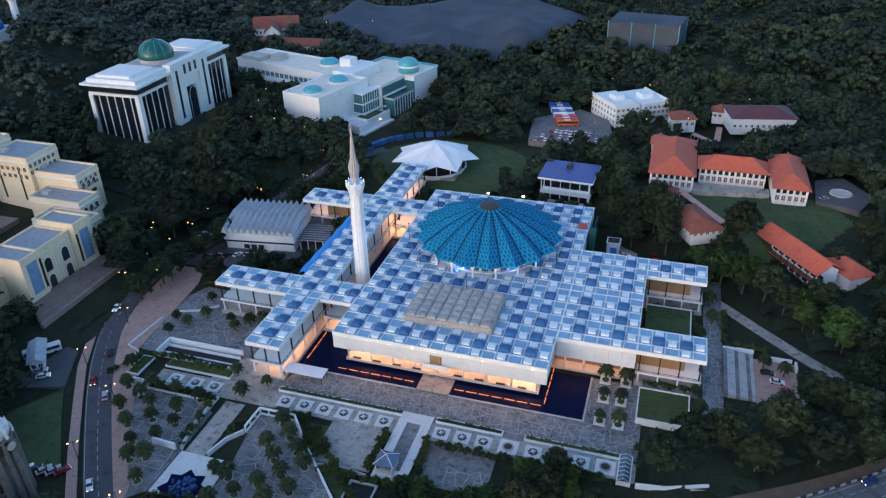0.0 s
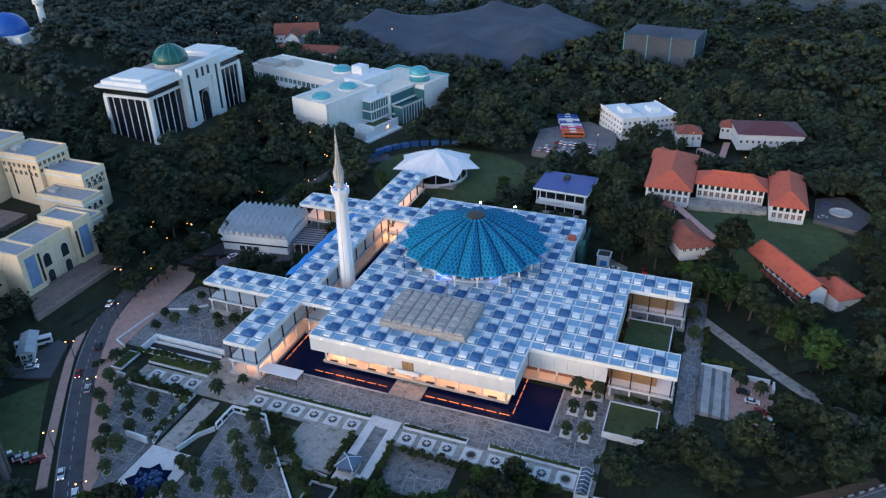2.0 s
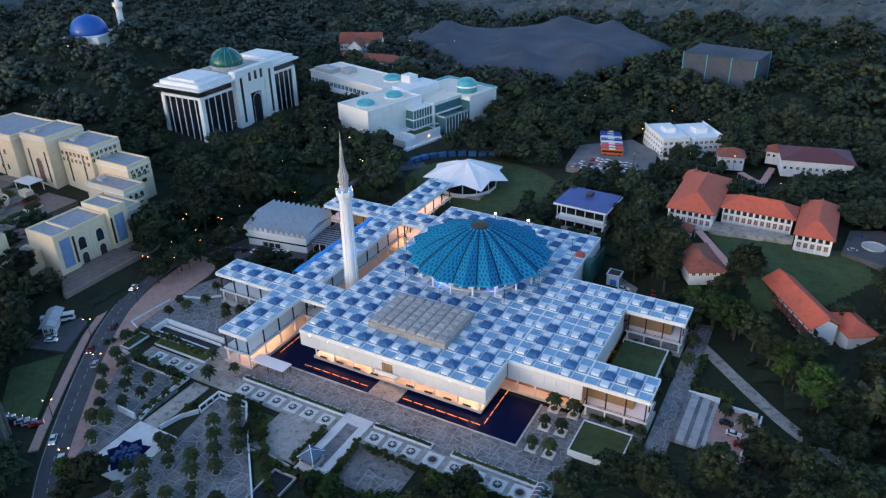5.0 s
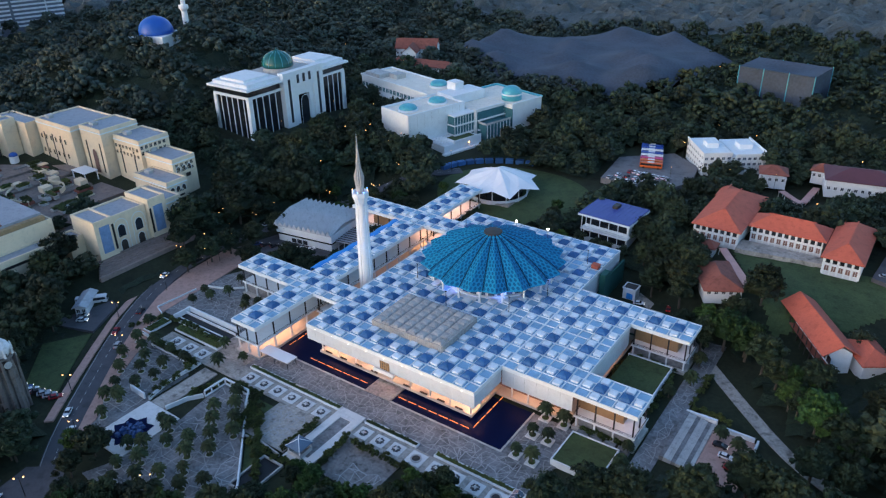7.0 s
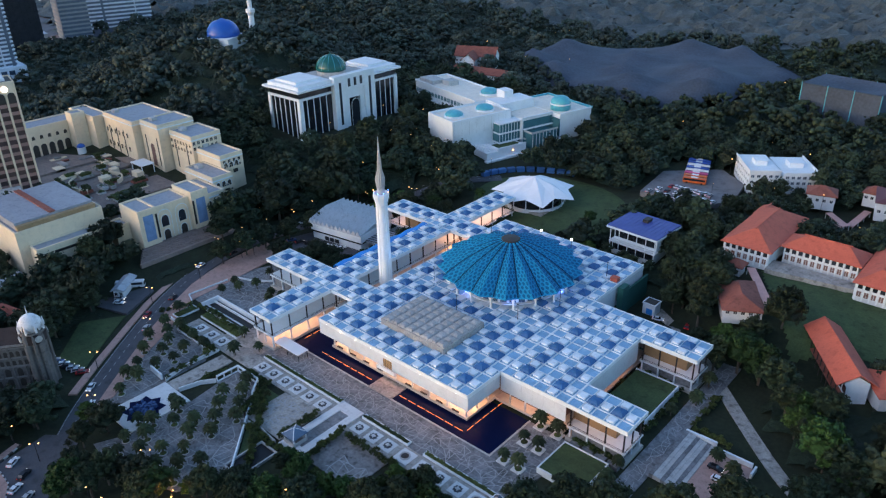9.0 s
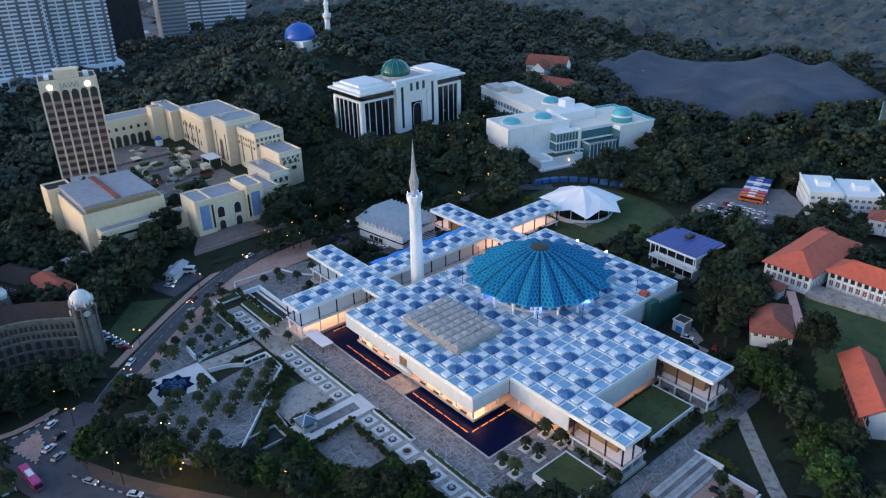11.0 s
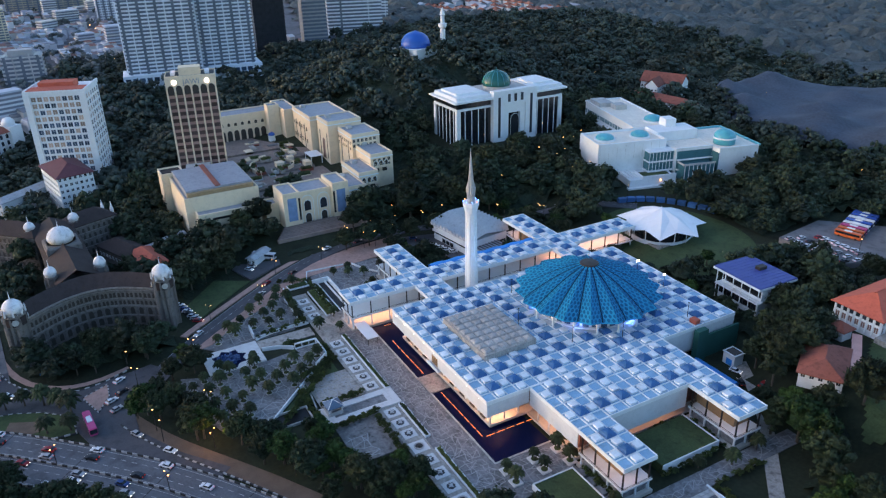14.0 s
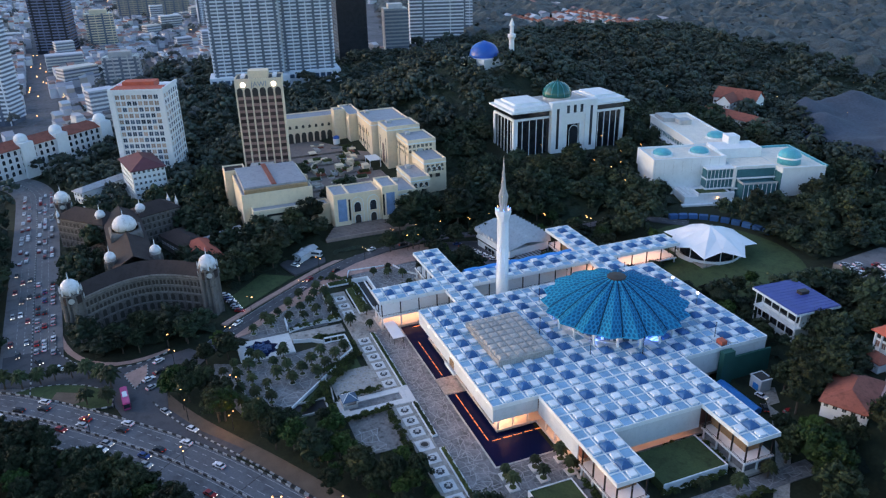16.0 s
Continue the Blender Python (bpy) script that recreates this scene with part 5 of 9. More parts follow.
# white museum with turquoise domes
TURQ_GLASS = mat("turquoise_glass", (0.05, 0.17, 0.2), 0.2, rnd=0.3, var=0.2)
museum = thing("museum", -118.7, 108.3, 7, -15, "long white museum with turquoise tiled domes and glazed terraces", "museum")
for q in ((-13, 13, -9, 34), (-86, -13, 24, 52), (-14, 28, 34, 87), (12, 29, 4, 34)):
    footprint(-118.7, 108.3, -15, *q, 2)
boxes("front_block", [(-13, 12, -9, 33, -4, 21.0)], WHITE, museum)
boxes("front_parapet", [(-13.6, 12.6, -9.6, -8.6, 21.0, 22.2), (-13.6, 12.6, 32.6, 33.6, 21.0, 22.2), (-13.6, -12.6, -8.6, 32.6, 21.0, 22.2), (11.6, 12.6, -8.6, 32.6, 21.0, 22.2)], WHITE, museum)
boxes("back_wing", [(-84, -13.2, 25, 51, -4, 22.4)], WHITE, museum)
boxes("wing_parapet", [(-84.5, -12.7, 24.5, 25.3, 22.4, 23.4), (-84.5, -12.7, 50.6, 51.5, 22.4, 23.4), (-84.5, -83.7, 25.3, 50.6, 22.4, 23.4)], WHITE, museum)
boxes("stair_house", [(-16, -8, 44, 51, 22, 27.5)], WHITE, museum)
boxes("link_block", [(-13, 2, 33.2, 60, -4, 23)], WHITE, museum)
boxes("right_block", [(-14, 27, 60.2, 86, -4, 17.5), (2.2, 20, 36, 60, -4, 17.3)], WHITE, museum)
# Warm floodlight on the museum roofs is put into this base colour.
DECK_LIT = mat("roof_deck_floodlit_tint", (0.82, 0.74, 0.64), 0.8, stain=0.15, var=0.1)
boxes("right_parapet", [(-14, 27.6, 85.6, 86.6, 17.5, 18.6), (-14.6, -13.6, 60.2, 85.6, 17.5, 18.6)], TURQ, museum)
boxes("front_edge", [(26.6, 27.6, 60, 85.6, 17.5, 18.3), (19.4, 20.4, 36, 60, 17.3, 18.1)], WHITE, museum)
for q in ((-13.4, 26.5, 60.4, 85.5, 17.5), (2.4, 19.3, 36.2, 60.1, 17.3), (-12.5, 11.5, -8.5, 32.5, 21.0), (-83.6, -13.4, 25.4, 50.5, 22.4)):
    boxes("roof_deck", [(*q[:4], q[4], q[4] + 0.06)], DECK_LIT, museum)
boxes("upper_storey", [(12.0, 12.7, -9.6, 33.4, 12.4, 21.0), (-13.6, 12.7, -9.7, -9.0, 12.4, 21.0)], WHITE, museum)
for i in range(8):
    boxes("panel_joint", [(12.7, 12.73, -8.6 + i * 5.4, -8.5 + i * 5.4, 12.6, 20.8)], PALE_CONCRETE, museum)
boxes("wing_balcony", [(-83, -14, 23.4, 24.9, 12.6, 13.5)], WHITE, museum)
boxes("roof_plant", [(-82, -66, 27, 37, 22.46, 25.0), (-64, -56, 34, 42, 22.46, 25.5)], PALE_CONCRETE, museum)
boxes("pergola_bar", [(14, 27, 3.4 + i * 2.6, 4.2 + i * 2.6, 5.6, 6.1) for i in range(3)], WHITE, museum)
bm = nb()
lathe(bm, [(0, 2.6), (0.35, 2.8), (0.35, 3.3), (0, 3.5)], 8, 28.5, 23)
part("wall_lamp", bm, LAMP_WARM, museum, "warm wall lamp")
footprint(-118.7, 108.3, -15, 28, 44, -6, 64, 0)
boxes("glass_gallery", [(12.1, 18.5, 20, 35.8, -4, 16.4), (20.05, 20.3, 37, 59.5, -1, 16.2), (20.4, 27.2, 59.6, 60.15, 4, 15)], TURQ_GLASS, museum, "turquoise glazed gallery front")
boxes("gallery_band", [(12.0, 19.2, 19.6, 36, 16.4, 17.0), (12.0, 19.6, 19.4, 36, 10.6, 11.2), (12.0, 20.0, 19.2, 36, 5.0, 5.6), (20.1, 21.6, 37, 59.6, 10.8, 11.4), (20.1, 22.0, 37, 59.6, 5.0, 5.6)], WHITE, museum)
boxes("terrace", [(12.1, 28, 4, 33, -4, 4.4)], WHITE, museum)
boxes("terrace_lawn", [(17, 26, 14, 31, 4.4, 4.7)], GRASS, museum)
boxes("terrace_wall", [(27.4, 28.1, 12, 33, 4.4, 6.0), (16, 28.1, 12, 12.6, 4.4, 6.0), (28.15, 31, 2, 33, -4, 0.6)], WHITE, museum)
boxes("roof_terrace", [(20.05, 27.5, 38, 58, -3, 9.5)], TURQ_GLASS, museum)
for i in range(8):
    boxes("gallery_mullion", [(18.5, 18.75, 20.2 + i * 2.2, 20.45 + i * 2.2, -4, 16.4)], WHITE, museum)
    boxes("gallery_mullion", [(27.5, 27.75, 38.4 + i * 2.7, 38.65 + i * 2.7, -3, 9.5)], WHITE, museum)
boxes("terrace_rail", [(27.4, 27.8, 37.8, 58.2, 9.5, 10.6), (20.1, 27.8, 37.6, 38, 9.5, 10.6)], PALE_CONCRETE, museum)
w = window_mesh(2.9, 2.8, TURQ_GLASS)
put_row(museum, "window", w, (-84, 25), (-14, 25), 18, (15.5, 9.0))
boxes("glass_band", [(-83, -14, 24.9, 25.0, 13.6, 14.2)], WHITE, museum)
put_row(museum, "window", window_mesh(3, 2, GLASS_BLUE), (-84, 51), (-84, 25), 6, (16.5, 9))
for dx, dy, z, r, h in ((0, 0, 21.0, 5.4, 2.4), (0, 22.6, 21.0, 5.4, 2.4), (-24.5, 44.5, 22.4, 5.8, 2.6)):
    bm = nb()
    lathe(bm, [(r + 0.7, z), (r + 0.7, z + 1.0), (r, z + 1.0)], 24, dx, dy)
    part("dome_ring", bm, WHITE, museum)
    bm = nb()
    small_dome(bm, dx, dy, z + 1.0, r, h, 0.4, 24)
    part("turquoise_dome", bm, TURQ, museum, "shallow turquoise tiled dome", True)
bm = nb()
small_dome(bm, 16.9, 69.2, 17.5, 6.3, 4.5, 4.2, 28)
part("turquoise_dome", bm, TURQ, museum, "tall turquoise tiled dome", True)
bm = nb()
lathe(bm, [(6.6, 20.8), (6.6, 21.6), (6.3, 21.7)], 28, 16.9, 69.2)
part("dome_band", bm, WHITE, museum)

# cream congress complex
cream = thing("congress_complex", -150, -65, 6, 0, "cream rendered complex with arches round a stepped court", "civic building")
for f in ((-214, -150, -130, -84), (-175, -138, -84, -44), (-290, -190, -84, 5), (-262, -225, -125, -84), (-200, -150, -60, 0)):
    KEEP_OUT.append(f)


def cbox(name, x0, x1, y0_, y1_, z0, z1, roof=GREY_ROOF, par=0.9):
    boxes(name, [(x0 + 150, x1 + 150, y0_ + 65, y1_ + 65, z0 - 6, z1 - 6)], CREAM, cream)
    if roof:
        boxes("roof_deck", [(x0 + 150.8, x1 + 149.2, y0_ + 65.8, y1_ + 64.2, z1 - 6, z1 - 5.8)], roof, cream)
        boxes("parapet", [(x0 + 150, x1 + 150, y0_ + 65, y0_ + 65.7, z1 - 6, z1 - 6 + par), (x0 + 150, x1 + 150, y1_ + 64.3, y1_ + 65, z1 - 6, z1 - 6 + par),
                          (x0 + 150, x0 + 150.7, y0_ + 65.7, y1_ + 64.3, z1 - 6, z1 - 6 + par), (x1 + 149.3, x1 + 150, y0_ + 65.7, y1_ + 64.3, z1 - 6, z1 - 6 + par)], CREAM, cream)


def cput(name, me, x, y, z, rz, material):
    return part(name, me, material, cream, at=pose(x + 150, y + 65, z - 6, 0, 0, rz))


# gate house
cbox("gate_pylon", -158, -141, -83, -74, 0, 23.5)
cbox("gate_pylon", -158, -141, -56, -47, 0, 24.5)
cbox("gate_body", -160, -143.5, -73.8, -56.2, 0, 22.2)
garch = arch_mesh("gate_arch", 3.6, 5.6, GLASS, 0.16, WHITE)
gfront = arch_mesh("gate_surround", 6.4, 15.5, CREAM, 0.1, WHITE)
for yy in (-69.6, -60.8):
    cput("gate_surround", gfront, -143.5, yy, 5.2, 90, CREAM)
for yy in (-69.6, -60.8):
    cput("gate_arch", garch, -143.5, yy, 12.4, 90, GLASS)
    cput("gate_door", arch_mesh("gate_door", 3.2, 5.6, DARK, 0.16, WHITE), -143.5, yy, 5.2, 90, DARK)
BANNER = mat("blue_banner", (0.16, 0.27, 0.45), 0.7, var=0.3, scale=0.4)
for yy in (-78.5, -51.5):
    boxes("banner", [(9.0, 9.12, yy + 65 - 2.4, yy + 65 + 2.4, 3.0, 15.5)], BANNER, cream, "pale blue hanging banner")
for yy in (-74.6, -55.4):
    boxes("slot_window", [(9.0, 9.1, yy + 65 - 0.5, yy + 65 + 0.5, 3.0, 15.0)], BLACK, cream)
STEP_BROWN = mat("brown_paved_step", (0.27, 0.195, 0.17), 0.85, stain=0.3, var=0.25, rnd=0.2)
for i in range(8):
    boxes("gate_step", [(8 + i * 1.5, 9.5 + i * 1.5, -19 - i, 18.5 + i, -3, 0.6 - i * 0.25)], STEP_BROWN, cream)
cbox("link_wall", -160, -151, -89.9, -83.1, 0, 16)
cbox("link_wall", -157, -146, -46.9, -46.1, 0, 14, None)
# terraces stepping north-west
cbox("stair_block", -172, -148, -46, -34, 0, 18)
cbox("stair_block", -184, -158, -33.8, -22, 0, 21)
cbox("stair_block", -196, -168, -21.8, -8, 4, 27)
cbox("wing_block", -212, -190, -24, -6, 4, 33.5)
cbox("wing_block", -232, -213, -30, -8, 4, 37)
cbox("wing_block", -268, -234, -34, -8, 4, 36)
cbox("wing_tower", -286, -278, -48, -40.1, 4, 36)
cbox("arcade_wing", -302, -286, -88, -40, 4, 31)
cbox("arcade_end", -300, -269, -39.8, -30, 4, 34)
sarch = arch_mesh("arcade_arch", 3.4, 7.5, DARK, 0.1, CREAM)
for i in range(8):
    cput("arcade_arch", sarch, -286, -82.5 + i * 4.6, 14, 90, DARK)
    cput("arcade_lunette", arch_mesh("arcade_lunette", 1.8, 2.2, DARK, 0.1), -286, -82.5 + i * 4.6, 24.5, 90, DARK)
cput("wing_portal", arch_mesh("wing_portal", 4.2, 13, BROWN_PANEL, 0.1, CREAM), -222, -30, 13, 0, DARK)
for x in (-262, -254, -246, -228, -216, -207, -196):
    boxes("slot_window", [(x + 149.5, x + 150.5, (-34.1 if x < -234 else -30.1 if x < -213 else -24.1) + 65, (-34.0 if x < -234 else -30.0 if x < -213 else -24.0) + 65, 8, 24)], BLACK, cream)
wm = window_mesh(1.5, 1.8, GLASS, CREAM)
put_row(cream, "window", wm, (-40, 41), (-40, 57), 6, (20.5, 23.5))
put_row(cream, "window", wm, (-62, 41), (-41, 41), 7, (22, 18.5))
put_row(cream, "window", wm, (-18, 44), (-18, 56), 4, (14, 17))
for x0_, x1_, y0q, y1q, zt in ((-172, -148, -46, -34, 18), (-184, -158, -33.8, -22, 21), (-196, -168, -21.8, -8, 27), (-212, -190, -24, -6, 33.5), (-232, -213, -30, -8, 37), (-268, -234, -34, -8, 36)):
    boxes("roof_band", [(x1_ + 150, x1_ + 150.35, y0q + 65, y1q + 65, zt - 7.6, zt - 7.0)], WHITE, cream)
    boxes("roof_band", [(x0_ + 150, x1_ + 150.35, y0q + 64.65, y0q + 65, zt - 7.6, zt - 7.0)], WHITE, cream)
    boxes("roof_unit", [(x0_ + 153, x0_ + 157, y0q + 69, y0q + 72, zt - 5.8, zt - 4.2)], PALE_CONCRETE, cream)
for x, y0q, n_, z in ((-148, -45, 3, 12), (-158, -33, 3, 15.5), (-168, -21, 3, 20.5)):
    boxes("balcony", [(x + 150, x + 152.2, y0q + 65.5, y0q + 75.5, z - 6.6, z - 6.2)], CREAM, cream)
    boxes("balcony_rail", [(x + 152.0, x + 152.2, y0q + 65.5, y0q + 75.5, z - 6.2, z - 5.2)], CREAM, cream)
    for i in range(n_):
        cput("balcony_arch", arch_mesh("balcony_arch", 2.2, 3.0, DARK, 0.1, WHITE), x, y0q + 2 + i * 3.3, z, 90, DARK)
for i in range(6):
    cput("wing_window", arch_mesh("wing_window", 1.5, 2.8, GLASS, 0.1, CREAM), -265 + i * 4.6, -34, 26, 0, GLASS)
    cput("wing_window", arch_mesh("wing_window", 1.5, 2.8, GLASS, 0.1, CREAM), -265 + i * 4.6, -34, 18, 0, GLASS)
larch = arch_mesh("terrace_arch", 3.0, 3.6, DARK, 0.1, CREAM)
for i in range(2):
    cput("terrace_arch", larch, -148, -43 + i * 5, 9, 90, DARK)
    cput("terrace_arch", larch, -158, -31 + i * 5, 13, 90, DARK)
    cput("terrace_arch", larch, -168, -18.5 + i * 5, 17, 90, DARK)
# convention hall
cbox("hall_body", -206, -160, -128, -90, 0, 24)
boxes("hall_roof", [(-52, -14, -61, -27, 18, 21.5)], GREY_ROOF, cream, "grey metal roof of the hall")
boxes("hall_roof_band", [(-13.9, -11.5, -61, -27, 18, 20.5)], OCHRE, cream)
boxes("roof_walkway", [(-53, -14, -46, -43.4, 21.5, 22.0)], RED_TILE, cream)
cbox("hall_shoulder", -159.9, -152, -124, -92, 0, 17)
cbox("hall_shoulder", -212, -200, -132, -120, 0, 26, DARK_TILE)
boxes("hall_slot", [(-1.98, -1.9, -52, -34, 8, 9.2)], BLACK, cream)
for i in range(6):
    cput("hall_arch", arch_mesh("hall_arch", 3, 4.5, DARK, 0.05, CREAM), -152, -116 + i * 3.8, 6, 90, DARK)
# court
COURT = mat("court_paving", (0.24, 0.19, 0.17), 0.85, stain=0.3, var=0.25)
for x0_, x1_, ya, yb, zt in ((-136, -104, -24, 25, 8.4), (-103.9, -84, -24, 25, 7.2), (-83.9, -64, -24, 25, 6.0), (-63.9, -42, -24, 30, 4.8), (-41.9, -10, -20, 6, 3.5), (-118, -84, 25.1, 31, 8.0)):
    boxes("court_floor", [(x0_, x1_, ya, yb, -4, zt)], COURT, cream, "paved court terrace")
court_rnd = random.Random(6)
for k in range(46):
    x, y = court_rnd.uniform(-130, -46), court_rnd.uniform(-20, 22)
    zt = 8.4 if x < -104 else 7.2 if x < -84 else 6.0 if x < -64 else 4.8
    w_, d_ = court_rnd.uniform(1.2, 5.0), court_rnd.uniform(0.8, 2.6)
    if k % 2:
        w_, d_ = d_, w_
    boxes("court_step" if k % 3 == 0 else "planter_wall", [(x - w_, x + w_, y - d_, y + d_, zt - 0.2, zt + court_rnd.uniform(0.35, 1.5))], court_rnd.choice((CREAM, PALE_CONCRETE, PAVE_PALE, RED_TILE, PAVING)), cream)
    if k % 3:
        bm = nb()
        hedge_mesh(bm, x - w_ * 0.8, x + w_ * 0.8, y - d_ * 0.8, y + d_ * 0.8, zt, zt + court_rnd.uniform(1.2, 2.4), court_rnd, 5.0, 0.5)
        part("planting", bm, HEDGE, cream)
for r_, a0, a1 in ((16, 3.4, 5.4), (24, 3.6, 5.2), (10, 0.4, 2.4)):
    bm = nb()
    prev = None
    for k in range(13):
        a = a0 + (a1 - a0) * k / 12
        row = [bm.verts.new((-74 + q * math.cos(a), 4 + q * math.sin(a), z)) for q, z in ((r_, 4), (r_, 8.2), (r_ + 0.6, 8.2), (r_ + 0.6, 4))]
        if prev:
            for i in range(4):
                bm.faces.new((prev[i], row[i], row[(i + 1) % 4], prev[(i + 1) % 4]))
        prev = row
    part("curved_wall", bm, CREAM, cream)
for i, (x, y, z) in enumerate(((-214, -50, 12), (-206, -60, 12), (-200, -44, 12), (-222, -66, 12), (-230, -48, 12), (-240, -70, 12), (-238, -42, 12))):
    boxes("court_planter", [(x + 130, x + 134 + i % 3, y + 63, y + 67 + i % 2, z - 6, z - 3.1)], CREAM, cream)
bm = nb()
small_dome(bm, -122, 16, 12.4, 2.3, 1.7, 0.3, 12)
part("court_dome", bm, BLUE_DOME, cream, "small blue court dome", True)
bm = nb()
lathe(bm, [(2.4, 8), (2.4, 12.4)], 12, -122, 16)
part("dome_kiosk", bm, WHITE, cream)
boxes("court_canopy", [(-80, -68, 24, 32, 10, 10.4)], CANOPY, cream, "white court canopy")
for a in (-79.5, -68.5):
    for b in (24.5, 31.5):
        boxes("canopy_post", [(a - 0.2, a + 0.2, b - 0.2, b + 0.2, 4.5, 10)], WHITE, cream)

# brown tower block
tower = thing("tower_block", -240.5, -101, 10, -13, "tall cream tower block with brown louvred bays and arched top", "tower block")
footprint(-240.5, -101, -13, -9, 9, -15, 15)
boxes("tower_body", [(-8, 7.0, -13.5, 13.5, -4, 61)], CREAM, tower)
for i in range(7):
    y = -13.5 + i * 27 / 6
    boxes("tower_pier", [(7.0, 8.3, y - 0.42, y + 0.42, -4, 55)], CREAM, tower)
boxes("tower_crown", [(7.0, 8.3, -13.95, 13.95, 55.0, 61.6), (-8.6, -8, -13.9, 13.9, 56, 61.6), (-8.6, 7, -13.95, -13.5, 56, 61.6), (-8.6, 7, 13.5, 13.95, 56, 61.6)], CREAM, tower)
bay = nb()
box(bay, -1.8, 1.8, -0.5, 0.05, 0, 1.5)
box(bay, -1.8, 1.8, -0.75, -0.5, 1.5, 1.75)
bay = mesh_of("louvre_bay", bay, mat("brown_pink_louvre", (0.40, 0.235, 0.2), 0.75, var=0.15, rnd=0.12))
gl_bay = box_mesh("bay_window", mat("brown_tinted_glass", (0.075, 0.045, 0.042), 0.3, var=0.3, rnd=0.4), -1.8, 1.8, -0.15, 0.05, 0, 2.4)
top_arch = arch_mesh("top_arch", 3.5, 5.0, DARK, 0.2, CREAM)
for i in range(6):
    y = -13.5 + (i + 0.5) * 27 / 6
    for f in range(13):
        part("louvre_bay", bay, BROWN_PANEL, tower, at=pose(7.0, y, 1.0 + f * 4.0, 0, 0, 90))
        part("bay_window", gl_bay, GLASS, tower, at=pose(7.0, y, 2.55 + f * 4.0, 0, 0, 90))
    part("top_arch", top_arch, DARK, tower, at=pose(8.3, y, 51.4, 0, 0, 90))
boxes("roof_deck", [(-7.9, 6.9, -13.4, 13.4, 61.0, 61.1)], BLACK, tower)
for y in (-9, 9):
    bm = nb()
    lathe(bm, [(0, -0.2), (1.3, -0.2), (1.3, 0.2), (0, 0.2)], 16)
    part("lit_emblem", bm, SIGN_WHITE, tower, "round lit emblem", at=pose(8.4, y, 58.2, 0, 90, 0))
boxes("roof_house", [(-4, 4, -6, 6, 61, 65.5)], CREAM, tower)
for yy in (-9.5, 9.5):
    boxes("roof_light", [(-6, 3, yy - 1.2, yy + 1.2, 61, 62.5)], CANOPY, tower)
cu = bpy.data.curves.new("sign_text", "FONT")
cu.body, cu.size, cu.extrude, cu.align_x, cu.align_y = "JAWI", 4.2, 0.12, "CENTER", "CENTER"
sign = new("sign_text", cu)
cu.materials.append(GREY_ROOF)
sign.parent = tower
sign.matrix_basis = pose(8.45, 0.3, 58.2, 90, 0, 90)
boxes("podium", [(8.4, 30, -14, 16, -6, 6), (9, 20, -10, 4, 6, 10)], PALE_CONCRETE, tower)

# zigzag-roofed pavilion
FOLD = mat("folded_roof_paint", (0.5, 0.52, 0.55), 0.7, stain=0.2, var=0.15)
pav = thing("pavilion", -87, -4, 0, 8, "long white pavilion with a folded grey roof", "pavilion")
footprint(-87, -4, 8, -18, 18, -13, 13, 2)
boxes("pavilion_wall", [(-16, 14, -11, 11, 0, 3.2), (-16.6, 14.6, -11.6, 11.6, 4.4, 8.2)], WHITE, pav)
boxes("window_band", [(-15.9, 13.9, -10.9, 10.9, 3.2, 4.4)], GLASS, pav)
F = 12
for i in range(F):
    bm = nb()
    xa, xb, xc = -17 + 32 * i / F, -17 + 32 * (i + 0.5) / F, -17 + 32 * (i + 1) / F
    rows_ = []
    for y, lo, hi in ((-12.8, 8.3, 10.8), (-1.5, 10.6, 13.2), (12.8, 8.3, 12.4)):
        rows_.append((bm.verts.new((xa, y, lo)), bm.verts.new((xb, y, hi)), bm.verts.new((xc, y, lo))))
    for p, q in zip(rows_, rows_[1:]):
        bm.faces.new((p[0], p[1], q[1], q[0]))
        bm.faces.new((p[1], p[2], q[2], q[1]))
    bm.faces.new(rows_[0][::-1])
    bm.faces.new(rows_[-1])
    part("roof_fold", bm, FOLD, pav)
boxes("lean_to_roof", [(14.7, 30, -9, 6, 4.6, 5.0)], GREY_ROOF, pav)
for i in range(5):
    for y in (-8.5, 5.5):
        boxes("lean_to_post", [(16 + i * 3.3 - 0.15, 16 + i * 3.3 + 0.15, y - 0.15, y + 0.15, 0, 4.6)], WHITE, pav)
for i in range(8):
    boxes("lean_to_rib", [(14.8, 29.9, -8.6 + i * 2.0, -8.2 + i * 2.0, 5.0, 5.25)], DARK, pav)
boxes("office_window", [(-8 + i * 3.2, -5.6 + i * 3.2, -11.72, -11.6, 0.8, 2.8) for i in range(3)], GLASS, pav)

# star canopy pavilion
starp = thing("star_pavilion", -38, 78, 5, 0, "round pavilion under a white star-shaped canopy", "pavilion")
footprint(-38, 78, 0, -19, 19, -19, 19, 16)
bm = nb()
top = bm.verts.new((0, 0, 13.4))
ring = []
for k in range(14):
    a = math.tau * k / 14 + 0.12
    r, z = (22.6, 5.2) if k % 2 == 0 else (17.0, 7.0)
    ring.append(bm.verts.new((r * math.cos(a), r * math.sin(a), z)))
mid = []
for k in range(14):
    a = math.tau * k / 14 + 0.12
    r, z = (10.2, 10.4) if k % 2 == 0 else (8.8, 9.9)
    mid.append(bm.verts.new((r * math.cos(a), r * math.sin(a), z)))
for k in range(14):
    j = (k + 1) % 14
    bm.faces.new((ring[k], ring[j], mid[j], mid[k]))
    bm.faces.new((mid[k], mid[j], top))
canopy_ob = part("star_canopy", bm, CANOPY, starp)
bm = nb()
